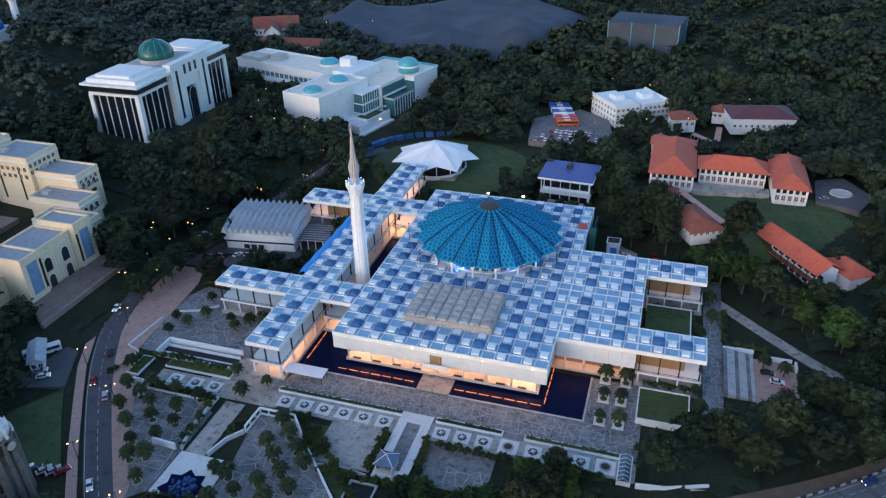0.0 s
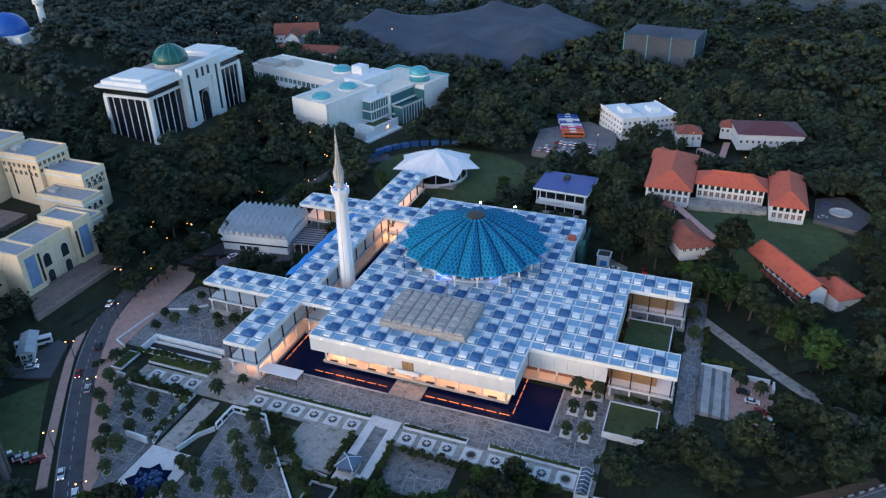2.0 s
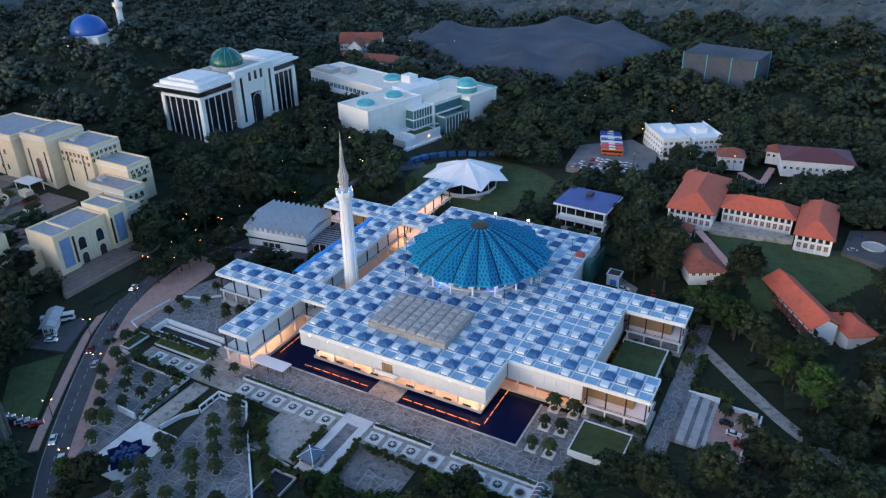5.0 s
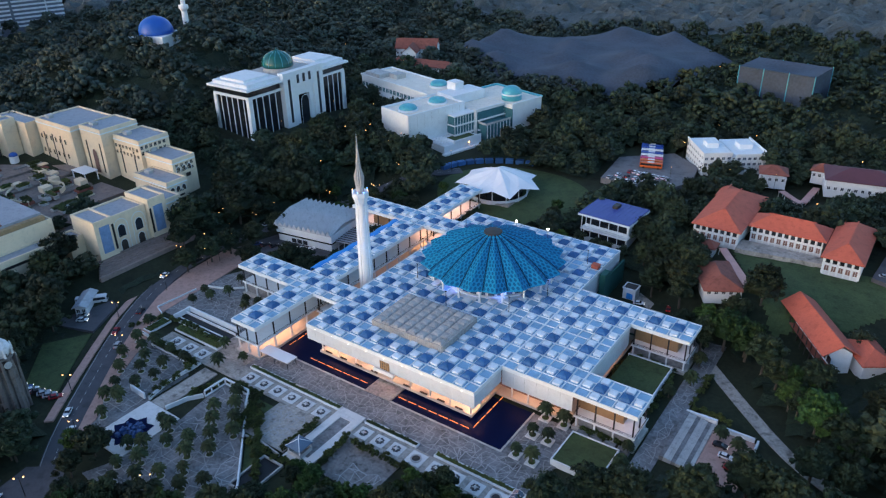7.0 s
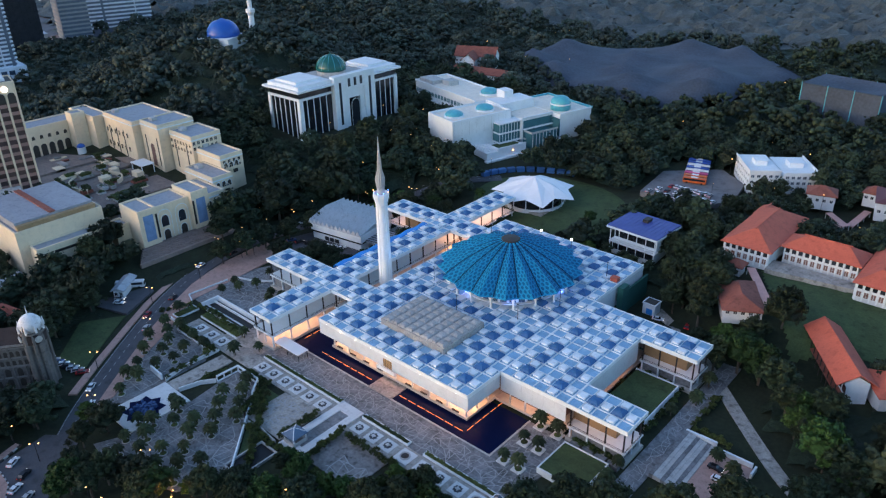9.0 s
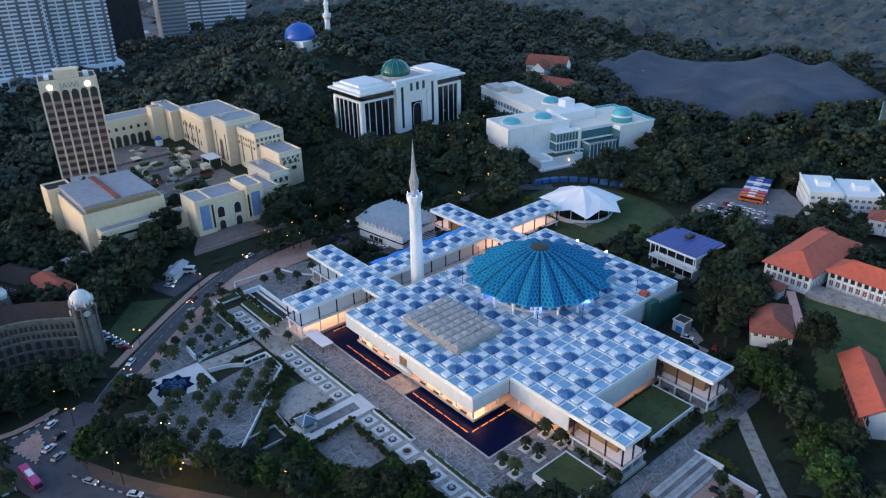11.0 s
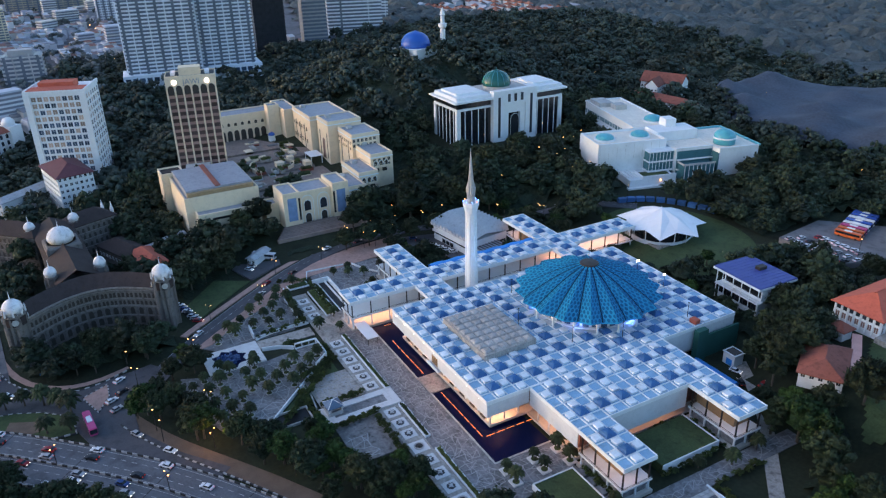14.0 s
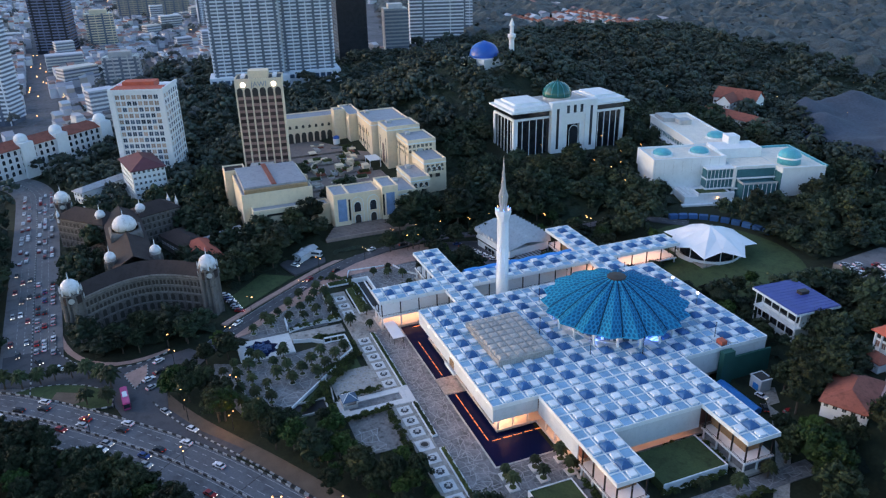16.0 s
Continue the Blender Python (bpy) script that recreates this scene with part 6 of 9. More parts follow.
lathe(bm, [(15.5, -2), (15.5, 1.2), (15.2, 1.2), (15.2, -2)], 28)
part("low_wall", bm, WHITE, starp)
bm = nb()
lathe(bm, [(13.0, 0), (13.0, 7)], 28)
part("inner_room", bm, GLASS, starp)
boxes("plinth", [(-14, 14, -14, 14, -3, 0)], PAVE_PALE, starp)
for k in range(14):
    a = math.tau * k / 14 + 0.12
    bm = nb()
    lathe(bm, [(0.22, -1), (0.22, 8.0)], 8, 15.8 * math.cos(a), 15.8 * math.sin(a))
    part("post", bm, WHITE, starp)
bm = nb()
lawn_ring = [(42 * math.cos(math.tau * k / 40), 34 * math.sin(math.tau * k / 40)) for k in range(40)]
vs = [bm.verts.new((-30 + x, 80 + y, ground_z(-30 + x, 80 + y) + 0.3)) for x, y in lawn_ring]
inner = [bm.verts.new((-30 + x * 0.5, 80 + y * 0.5, ground_z(-30 + x * 0.5, 80 + y * 0.5) + 0.35)) for x, y in lawn_ring]
for k in range(40):
    bm.faces.new((vs[k], vs[(k + 1) % 40], inner[(k + 1) % 40], inner[k]))
bm.faces.new(inner)
single("round_lawn", bm, GRASS, "round mown lawn about the star pavilion", "lawn", kind="structure")
KEEP_OUT.append((-66, 8, 50, 108))
TENT = mat("blue_tent_cloth", (0.03, 0.13, 0.32), 0.6, var=0.2, rnd=0.3)
for i in range(10):
    a = 1.75 + i * 0.13
    x, y = -34 + 46 * math.cos(a), 80 + 40 * math.sin(a)
    single("market_tent", box_mesh("market_tent", TENT, -2.2, 2.2, -1.4, 1.4, 0, 2.4), TENT, "small blue market tent beside the lawn", "tent", "market tents", at=pose(x, y, ground_z(x, y), 0, 0, math.degrees(a) + 90))

# blue-roofed house
blue = thing("blue_roofed_house", 32, 62, 4, -3, "white house with a blue metal roof and deep veranda", "house")
footprint(32, 62, -3, -12, 12, -10, 10, 2)
boxes("house_wall", [(-10.5, 10.5, -8.0, 9, -1, 5.5), (-10.5, 10.5, -6.5, 9, 5.5, 12)], WHITE, blue)
boxes("floor_slab", [(-11.5, 11.5, -9.5, 9.5, 5.2, 5.7)], WHITE, blue)
boxes("window_band", [(-10, 10, -6.62, -6.5, 7.0, 10.8), (-10, 10, -8.12, -8.0, 1.5, 4.2)], GLASS, blue)
boxes("eave", [(-12.5, 12.5, -10.5, 10.5, 12, 12.9)], WHITE, blue)
boxes("blue_roof", [(-12.3, 12.3, -10.3, 10.3, 12.9, 13.25)], BLUE_ROOF, blue)
for i in range(13):
    boxes("roof_seam", [(-12 + i * 2 - 0.05, -12 + i * 2 + 0.05, -10.2, 10.2, 13.25, 13.36)], BLUE_ROOF, blue)
boxes("roof_unit", [(-2, 0.5, 2, 6, 13.25, 14.6)], DARK, blue)
for i in range(6):
    boxes("veranda_post", [(-11 + i * 4.4 - 0.15, -11 + i * 4.4 + 0.15, -9.3, -9.0, -1, 12)], WHITE, blue)
boxes("veranda_rail", [(-11.4, 11.4, -9.45, -9.35, 6.5, 6.7)], WHITE, blue)


# school with orange tiled roofs
def school_block(x0, x1, y0_, y1_, z0, eave, rise, label, fronts, upper=3.3):
    cx, cy = (x0 + x1) / 2, (y0_ + y1_) / 2
    ob = thing("school_block", cx, cy, z0, 0, label, "school building", "school buildings")
    footprint(cx, cy, 0, x0 - cx, x1 - cx, y0_ - cy, y1_ - cy, 2)
    a, b, c, d, h = x0 - cx + 1.4, x1 - cx - 1.4, y0_ - cy + 1.4, y1_ - cy - 1.4, eave - z0
    boxes("house_wall", [(a, b, c, d, -3, h)], WALL, ob)
    bm = nb()
    hip_roof(bm, x0 - cx, x1 - cx, y0_ - cy, y1_ - cy, h + 0.1, rise)
    part("tiled_roof", bm, TERRACOTTA, ob, "orange clay tile roof")
    bm = nb()
    if x1 - x0 >= y1_ - y0_:
        box(bm, x0 - cx + (d - c) / 2, x1 - cx - (d - c) / 2, -0.25, 0.25, h + rise - 0.1, h + rise + 0.22)
    else:
        box(bm, -0.25, 0.25, y0_ - cy + (b - a) / 2, y1_ - cy - (b - a) / 2, h + rise - 0.1, h + rise + 0.22)
    part("ridge_tile", bm, TERRACOTTA, ob)
    wn_, wd_ = window_mesh(1.5, 2.3, BROWN_PANEL, WHITE), window_mesh(1.6, 1.9, GLASS, WHITE, bars=0)
    col_ = box_mesh("pilaster", WHITE, -0.22, 0.22, -0.5, 0.1, -1, h - 0.2)
    for f in fronts:
        p0, p1 = {"s": ((a, c), (b, c)), "e": ((b, c), (b, d)), "w": ((a, d), (a, c)), "n": ((b, d), (a, d))}[f]
        L = math.hypot(p1[0] - p0[0], p1[1] - p0[1])
        n = max(2, int(L / 2.4))
        put_row(ob, "wall_panel", wn_, p0, p1, n, (0.4,))
        put_row(ob, "window", wd_, p0, p1, n, (upper + 0.4,))
        put_row(ob, "pilaster", col_, p0, p1, n + 1, (0,), 0.05)
    boxes("floor_band", [(a - 0.3, b + 0.3, c - 0.3, d + 0.3, upper - 0.3, upper)], WHITE, ob)
    return ob


school_block(66.5, 87, 61.5, 106, 14.2, 20.5, 5.2, "white school wing with orange hipped tile roof", "sew")
school_block(87.2, 117.5, 71, 86, 14.4, 20.8, 4.2, "long white school wing with orange tile roof", "s")
school_block(117.7, 133, 58, 95, 14.4, 20.6, 4.6, "white school wing with orange hipped roof and tall windows", "sew")
school_block(65, 74, 100, 112, 11, 19, 3, "small white school annexe with orange roof", "sw")
slab_pts = [(86, 69.5), (118, 69.5), (118, 64), (90, 60), (86, 60)]
slab("school_terrace", slab_pts, 14.7, PAVE_PALE, "pale paved school terrace", "pavement", 2)
bm = nb()
for i in range(52):
    for j in range(36):
        q = [(82 + (i + a) * 1.35, 17 + (j + b) * 1.35) for a, b in ((0, 0), (1, 0), (1, 1), (0, 1))]
        if inside([(84, 62), (98, 38), (112, 18), (135, 30), (150, 50), (140, 66), (118, 64), (90, 60)], q[0][0] + 0.7, q[0][1] + 0.7):
            bm.faces.new([bm.verts.new((x, y, ground_z(x, y) + 0.3)) for x, y in q])
bmesh.ops.remove_doubles(bm, verts=bm.verts, dist=0.01)
single("school_lawn", bm, GRASS, "open mown school lawn", "lawn", kind="structure")
KEEP_OUT.append((96, 140, 34, 64))
slab("drive", [(136, 62), (152, 56), (160, 72), (150, 90), (138, 84)], 15.0, ASPHALT, "asphalt turning drive", "road", 3)
bm = nb()
lathe(bm, [(4.5, 14.9), (4.5, 15.5), (3.8, 15.5), (3.8, 15.2)], 20, 147, 72)
single("ring_kerb", bm, PALE_CONCRETE, "pale round kerb of a planted ring", "kerb")


def cottage(x, y, z, rz, w, d, eave, rise, label, roof=RED_TILE, wall=WALL, group="tiled houses", windows=True, hip=True):
    ob = thing("tiled_house", x, y, z, rz, label, "house", group)
    footprint(x, y, rz, -w / 2, w / 2, -d / 2, d / 2, 1.5)
    bm = nb()
    if hip:
        box(bm, -w / 2 + 0.9, w / 2 - 0.9, -d / 2 + 0.9, d / 2 - 0.9, -3, eave)
    else:
        gable_wall(bm, -w / 2 + 0.9, w / 2 - 0.9, -d / 2 + 0.9, d / 2 - 0.9, -3, eave, rise * 0.85)
    part("house_wall", bm, wall, ob)
    bm = nb()
    if hip:
        hip_roof(bm, -w / 2, w / 2, -d / 2, d / 2, eave + 0.1, rise)
    else:
        gable_roof(bm, -w / 2, w / 2, -d / 2, d / 2, eave + 0.1, rise)
    part("tiled_roof", bm, roof, ob)
    if windows:
        wn_ = window_mesh(1.3, 1.5, GLASS, WHITE)
        a, b, c, d_ = -w / 2 + 0.9, w / 2 - 0.9, -d / 2 + 0.9, d / 2 - 0.9
        zs = [q for q in (1.0, 4.4, 7.8, 11.2, 14.6, 18.0) if q + 1.6 < eave]
        put_row(ob, "window", wn_, (a, c), (b, c), max(2, int(w / 3)), zs)
        put_row(ob, "window", wn_, (b, c), (b, d_), max(2, int(d / 3)), zs)
        put_row(ob, "window", wn_, (a, d_), (a, c), max(2, int(d / 3)), zs)
    return ob


cottage(87, 31.5, 12.6, -60, 24, 15, 2.8, 3.2, "low white hall with a faded red tile roof")
boxes_ob = cottage(76.5, 54, 14, 0, 8, 7, 2.2, 2.4, "small tile-roofed porch house")
# long two-storey house by the lane
longh = thing("long_house", 126, 20, 4.5, -56, "long white house with orange tile roof and open galleries", "house")
footprint(126, 20, -56, -18, 18, -6, 6, 2)
boxes("house_wall", [(-16, 16, -3.6, 3.8, -3, 8.2)], WHITE, longh)
boxes("gallery_floor", [(-16.5, 16.5, -6.0, -3.62, 3.6, 4.0)], RED_TILE, longh)
bm = nb()
gable_roof(bm, -17.5, 17.5, -6.4, 6.0, 8.0, 4.0)
part("tiled_roof", bm, TERRACOTTA, longh, "orange clay tile roof")
bm = nb()
gable_wall(bm, 15.8, 16.4, -3.6, 3.8, -3, 8.2, 2.2)
part("gable", bm, WHITE, longh)
bm = nb()
hip_roof(bm, 6, 22, 4.5, 16, 7.0, 3.2)
part("wing_roof", bm, TERRACOTTA, longh)
boxes("wing_wall", [(7, 21, 5.5, 15, -3, 6.8)], WALL, longh)
for i in range(10):
    x = -16 + i * 3.5
    boxes("gallery_post", [(x - 0.12, x + 0.12, -6.0, -5.7, -2, 8.0)], DARK, longh)
    boxes("gallery_window", [(x - 0.2, x + 2.2, -3.72, -3.6, 4.8, 7.2), (x - 0.2, x + 2.2, -3.72, -3.6, 0.8, 3.0)], GLASS, longh)

# guard hut, green screen and builders' fence north-east of the hall
hut = thing("guard_hut", 57, 24, 0, 0, "small white flat-roofed guard hut with blue door", "hut")
KEEP_OUT.append((46, 74, 2, 36))
boxes("hut_wall", [(-2.6, 2.6, -2.4, 2.4, -0.4, 4.4)], WHITE, hut)
boxes("hut_roof", [(-2.9, 2.9, -2.7, 2.7, 4.4, 4.7)], WHITE, hut)
boxes("roof_pan", [(-2.3, 2.3, -2.1, 2.1, 4.7, 4.75)], DARK, hut)
boxes("door", [(-1.0, 1.6, -2.5, -2.4, 0, 2.5)], TARP, hut, "blue door")
SCREEN = mat("green_screen_net", (0.01, 0.09, 0.075), 0.8, var=0.2)
scr = thing("green_screen", 48.6, 18, 0, 0, "dark green builders' screen beside the hall", "screen")
boxes("screen_sheet", [(-0.8, 1.6, -6, -1, -0.3, 13.0), (-0.4, 0.4, -1, 17, -0.3, 9.5)], SCREEN, scr)
boxes("orange_box", [(-5.5, -2.5, -4, -1.6, 13.55, 15.2)], TERRACOTTA, scr, "orange tarpaulin box on the roof edge")
shed = thing("tarpaulin_shed", 53, 12, 0, 0, "low shed covered with blue tarpaulin", "shed")
bm = nb()
gable_wall(bm, -3, 16, -1.6, 1.6, -0.3, 1.6, 0.7)
part("tarpaulin", bm, TARP, shed)

# white flats north of the car yard
flats = thing("white_flats", 50, 172, 5, 36, "white four-storey block of flats with stepped roofs", "apartment house")
footprint(50, 172, 36, -19, 20, -14, 14, 3)
boxes("flats_wall", [(-17, -2, -13, 14, -3, 13.4), (0, 17, -14, 13, -3, 12.6), (-2, 0, -9, 9, -3, 12)], WHITE, flats)
boxes("roof_parapet", [(-17.4, -1.8, -13.4, -12.8, 13.4, 14.4), (-17.4, -16.8, -12.8, 14, 13.4, 14.4), (-0.2, 17.4, -14.4, -13.8, 12.6, 13.6), (16.8, 17.4, -13.8, 13, 12.6, 13.6)], WHITE, flats)
for q in ((-12, -6, -3, 4, 13.4, 16), (5, 12, -4, 3, 12.6, 15.2)):
    boxes("roof_house", [q], WHITE, flats)
wn2 = window_mesh(1.6, 1.4, GLASS_BLUE, WHITE)
put_row(flats, "window", wn2, (-17, -13), (-2, -13), 5, (0.8, 4.0, 7.2, 10.4))
put_row(flats, "window", wn2, (0, -14), (17, -14), 6, (0.8, 4.0, 7.2, 10.2))
put_row(flats, "window", wn2, (-17, 14), (-17, -13), 8, (0.8, 4.0, 7.2, 10.4))
boxes("low_annexe", [(18, 34, -3, 5, -3, 5)], WHITE, flats)
slab("coach_park", [(2, 116), (34, 112), (44, 136), (40, 158), (22, 172), (-2, 150)], 8.6, ROAD_PALE, "asphalt coach park", "car park", 5)

cottage(79, 152, 12, 15, 14, 12, 4.5, 3.2, "small house with red tile roof")
cottage(100, 166, 13, 0, 12, 9, 4, 3, "small house with red tile roof")
PURPLE = mat("maroon_metal_roof", (0.12, 0.04, 0.05), 0.7, var=0.2)
cottage(118, 158, 14, 12, 34, 22, 6, 3.5, "low hall with a maroon metal roof", PURPLE)
WALK_ROOF = mat("pink_metal_roof", (0.58, 0.31, 0.27), 0.7)
for a, b in (((85.7, 144), (96.5, 133)), ((99.3, 157.6), (97.6, 134.6)), ((97, 132), (87, 110)), ((82, 56), (98.5, 31))):
    wk = thing("covered_walk", a[0], a[1], ground_z(*a), math.degrees(math.atan2(b[1] - a[1], b[0] - a[0])), "covered walk with a pink roof", "covered walk", "covered walks")
    L = math.hypot(b[0] - a[0], b[1] - a[1])
    boxes("walk_roof", [(0, L, -1.6, 1.6, 2.8, 3.1)], WALK_ROOF, wk)
    for i in range(4):
        boxes("post", [(L * i / 3 - 0.1, L * i / 3 + 0.1, -1.3, -1.1, -1, 2.8), (L * i / 3 - 0.1, L * i / 3 + 0.1, 1.1, 1.3, -1, 2.8)], WHITE, wk)
cottage(-218, 252, 19, 25, 34, 18, 8.5, 6.5, "white gabled villa with red tile roofs", RED_TILE, WHITE, hip=False)
cottage(-214, 238, 19, 115, 16, 12, 8.0, 5.5, "white gabled villa wing with red roof", RED_TILE, WHITE, hip=False)
cottage(-192, 224, 18, 8, 56, 14, 4.5, 3.6, "long villa wing with red tile roof", RED_TILE)
cottage(-120, 210, 12, -10, 12, 8, 4, 3, "small park house with red roof", RED_TILE)


# curved stone railway offices
def turret(parent, x, y, z, r, h, small=False):
    bm = nb()
    lathe(bm, [(r * 1.05, -3), (r * 1.05, z * 0.55), (r, z * 0.55), (r, z), (r * 1.18, z + 0.3), (r * 1.18, z + 1.0)], 8, x, y, math.pi / 8)
    t = part("turret", bm, STONE, parent)
    if not small:
        bm = nb()
        lathe(bm, [(r * 1.14, z - 3.2), (r * 1.14, z - 0.1)], 16, x, y)
        part("dark_drum", bm, DARK_TILE, t, "dark drum below the dome")
    bm = nb()
    lathe(bm, [(r * 0.9, z + 1.0), (r * 0.9, z + 2.0), (r * 1.04, z + 2.3)] + [(r * 1.04 * math.cos(a), z + 2.3 + h * math.sin(a)) for a in (0.35, 0.7, 1.05, 1.3)] + [(0.25, z + 2.4 + h), (0.15, z + 4.0 + h), (0, z + 6.0 + h)], 16, x, y)
    part("onion_dome", bm, DOME_WHITE, t, "white onion dome with spike", True)
    for k in range(0 if small else 4):
        a = math.tau * k / 4
        bm = nb()
        lathe(bm, [(0.75, -0.12), (1.2, -0.12), (1.2, 0.12), (0.75, 0.12)], 14)
        part("roundel", bm, PALE_CONCRETE, t, "pale stone ring of a round opening", at=pose(x + r * 1.2 * math.cos(a), y + r * 1.2 * math.sin(a), z - 1.4) @ pose(0, 0, 0, 0, 0, math.degrees(a)) @ pose(0, 0, 0, 0, 90, 0))
    for k in range(8):
        a = math.tau * (k + 0.5) / 8
        bm = nb()
        frustum4(bm, x + r * 1.12 * math.cos(a), y + r * 1.12 * math.sin(a), [(0.38, -3), (0.38, z - 1), (0.1, z + 0.6)])
        part("turret_rib", bm, STONE, t)
    if not small:
        bm = nb()
        for k in range(8):
            a = math.tau * k / 8
            frustum4(bm, x + r * 1.1 * math.cos(a), y + r * 1.1 * math.sin(a), [(0.3, z + 1), (0.3, z + 2.6), (0.05, z + 4.2)])
        tagged(part("pinnacle", bm, DOME_WHITE, t), kind="stuff")


BAND_STONE = mat("pale_stone_band", (0.22, 0.2, 0.19), 0.9, stain=0.4, var=0.25)
DOME_WHITE = mat("weathered_white_dome", (0.72, 0.72, 0.74), 0.7, stain=0.3, var=0.2)
rail = thing("railway_offices", -90, -180, 0, 0, "curved dark stone office palace with white domed turrets", "office palace")
KEEP_OUT.extend([(-108, -74, -216, -146), (-190, -98, -202, -168), (-204, -172, -222, -158)])
N = 16
front_pts = []
for i in range(N + 1):
    t = i / N
    y = -25 + 50 * t
    x = 9 - 13 * math.sin(math.pi * t)
    front_pts.append((x, y))
for (ax, ay), (bx, by) in zip(front_pts, front_pts[1:]):
    bm = nb()
    prism(bm, [(ax, ay), (bx, by), (bx - 15, by * 0.94), (ax - 15, ay * 0.94)], -3, 17)
    part("front_bay", bm, STONE, rail)
    d = Vector((bx - ax, by - ay, 0)).normalized()
    bm = nb()
    prism(bm, [(ax - d.x * 0.35 + d.y * 0.42, ay - d.y * 0.35 - d.x * 0.42), (ax + d.x * 0.35 + d.y * 0.42, ay + d.y * 0.35 - d.x * 0.42), (ax + d.x * 0.35, ay + d.y * 0.35), (ax - d.x * 0.35, ay - d.y * 0.35)], -3, 16.4)
    part("bay_pier", bm, STONE, rail)
for (ax, ay), (bx, by) in zip(front_pts, front_pts[1:]):
    bm = nb()
    lo = [bm.verts.new(p) for p in ((ax + 0.8, ay, 17.05), (bx + 0.8, by, 17.05), (bx - 7.5, by * 0.97, 21.5), (ax - 7.5, ay * 0.97, 21.5), (ax - 16, ay * 0.94, 17.05), (bx - 16, by * 0.94, 17.05))]
    bm.faces.new((lo[0], lo[1], lo[2], lo[3]))
    bm.faces.new((lo[3], lo[2], lo[5], lo[4]))
    part("roof_slope", bm, DARK_TILE, rail)
rarch = arch_mesh("arcade_arch", 1.9, 3.2, DARK, 0.2, STONE)
rarch2 = arch_mesh("arcade_arch", 1.3, 2.2, DARK, 0.2, STONE)
for (ax, ay), (bx, by) in zip(front_pts, front_pts[1:]):
    put_row(rail, "arcade_arch", rarch, (ax, ay), (bx, by), 1, (1.0, 5.2))
    put_row(rail, "upper_arch", rarch2, (ax, ay), (bx, by), 2, (9.4, 13.0))
for z in (4.6, 8.8, 12.4, 16.2):
    for (ax, ay), (bx, by) in zip(front_pts, front_pts[1:]):
        bm = nb()
        prism(bm, [(ax + 0.5, ay), (bx + 0.5, by), (bx - 0.1, by), (ax - 0.1, ay)], z, z + 0.4)
        part("string_course", bm, BAND_STONE, rail)
# parapet and balcony rails of the curved front
for (ax, ay), (bx, by) in zip(front_pts, front_pts[1:]):
    for z, hgt in ((8.9, 0.8), (17.0, 0.9)):
        bm = nb()
        prism(bm, [(ax + 0.75, ay), (bx + 0.75, by), (bx + 0.45, by), (ax + 0.45, ay)], z, z + hgt)
        part("balustrade", bm, BAND_STONE, rail)
# long spine to the rear, with a central dome on a gabled base
SPINE = pose(-55, -6.2, 0, 0, 0, 5.1)
bm = nb()
box(bm, -34, 36, -8.2, 8.2, -3, 16.6)
part("spine_wall", bm, STONE, rail, at=SPINE)
bm = nb()
gable_roof(bm, -35, 37, -9.2, 9.2, 16.7, 5.2)
part("spine_roof", bm, DARK_TILE, rail, at=SPINE)
bm = nb()
frustum4(bm, -1, 0, [(7.4, 15), (7.4, 20.6), (6.6, 21.4)])
part("dome_base", bm, STONE, rail, at=SPINE)
bm = nb()
for a in (-1, 1):
    gable_wall(bm, -2.6, 2.6, -0.3, 0.3, 17.2, 19.4, 0.1)
part("base_gable", bm, BAND_STONE, rail, at=SPINE @ pose(6.8, 0, 0, 0, 0, 90))


def wing(x, y, rz, length, depth, eave, name):
    """A rear wing whose arcaded face looks along its own -y."""
    at = pose(x, y, 0, 0, 0, rz)
    bm = nb()
    box(bm, -length / 2, length / 2, -depth / 2, depth / 2, -3, eave)
    w_ = part(name, bm, STONE, rail, at=at)
    bm = nb()
    hip_roof(bm, -length / 2 - 0.8, length / 2 + 0.8, -depth / 2 - 0.8, depth / 2 + 0.8, eave + 0.4, 4.6)
    part("wing_roof", bm, DARK_TILE, w_)
    n = int(length / 2.6)
    put_row(w_, "wing_arch", rarch2, (-length / 2, -depth / 2), (length / 2, -depth / 2), n, (1.2, 5.2, 9.2, 12.8))
    put_row(w_, "wing_arch", rarch2, (length / 2, -depth / 2), (length / 2, depth / 2), max(2, int(depth / 2.8)), (1.2, 5.2, 9.2, 12.8))
    for z in (4.6, 8.6, 12.3, 15.8):
        boxes("string_course", [(-length / 2 - 0.25, length / 2 + 0.25, -depth / 2 - 0.3, -depth / 2, z, z + 0.4)], BAND_STONE, w_)
    for i in range(n + 1):
        x_ = -length / 2 + length * i / n
        boxes("wing_pier", [(x_ - 0.25, x_ + 0.25, -depth / 2 - 0.28, -depth / 2, -3, eave)], STONE, w_)


wing(-94.5, -24.5, 46, 32, 14, 16.6, "rear_wing")
wing(-92.5, 7.5, 113, 22, 14, 16.6, "rear_wing")
boxes("garden_wall", [(-78, -46, -30, -29.4, -2, 2.2)], BAND_STONE, rail, "pale garden wall beside the avenue")
for x, y in ((9, -27), (7, 27)):
    turret(rail, x, y, 20.6, 3.7, 4.4)
    for dx, dy in ((3.4, 0.6), (-3.2, -2.4), (1.8, -3.2), (-2.6, 2.6)):
        bm = nb()
        lathe(bm, [(1.2, -3), (1.2, 17), (0.9, 17.4), (0.9, 20.5), (0.2, 23), (0, 25)], 8, x + dx, y + dy)
        part("buttress", bm, STONE, rail)
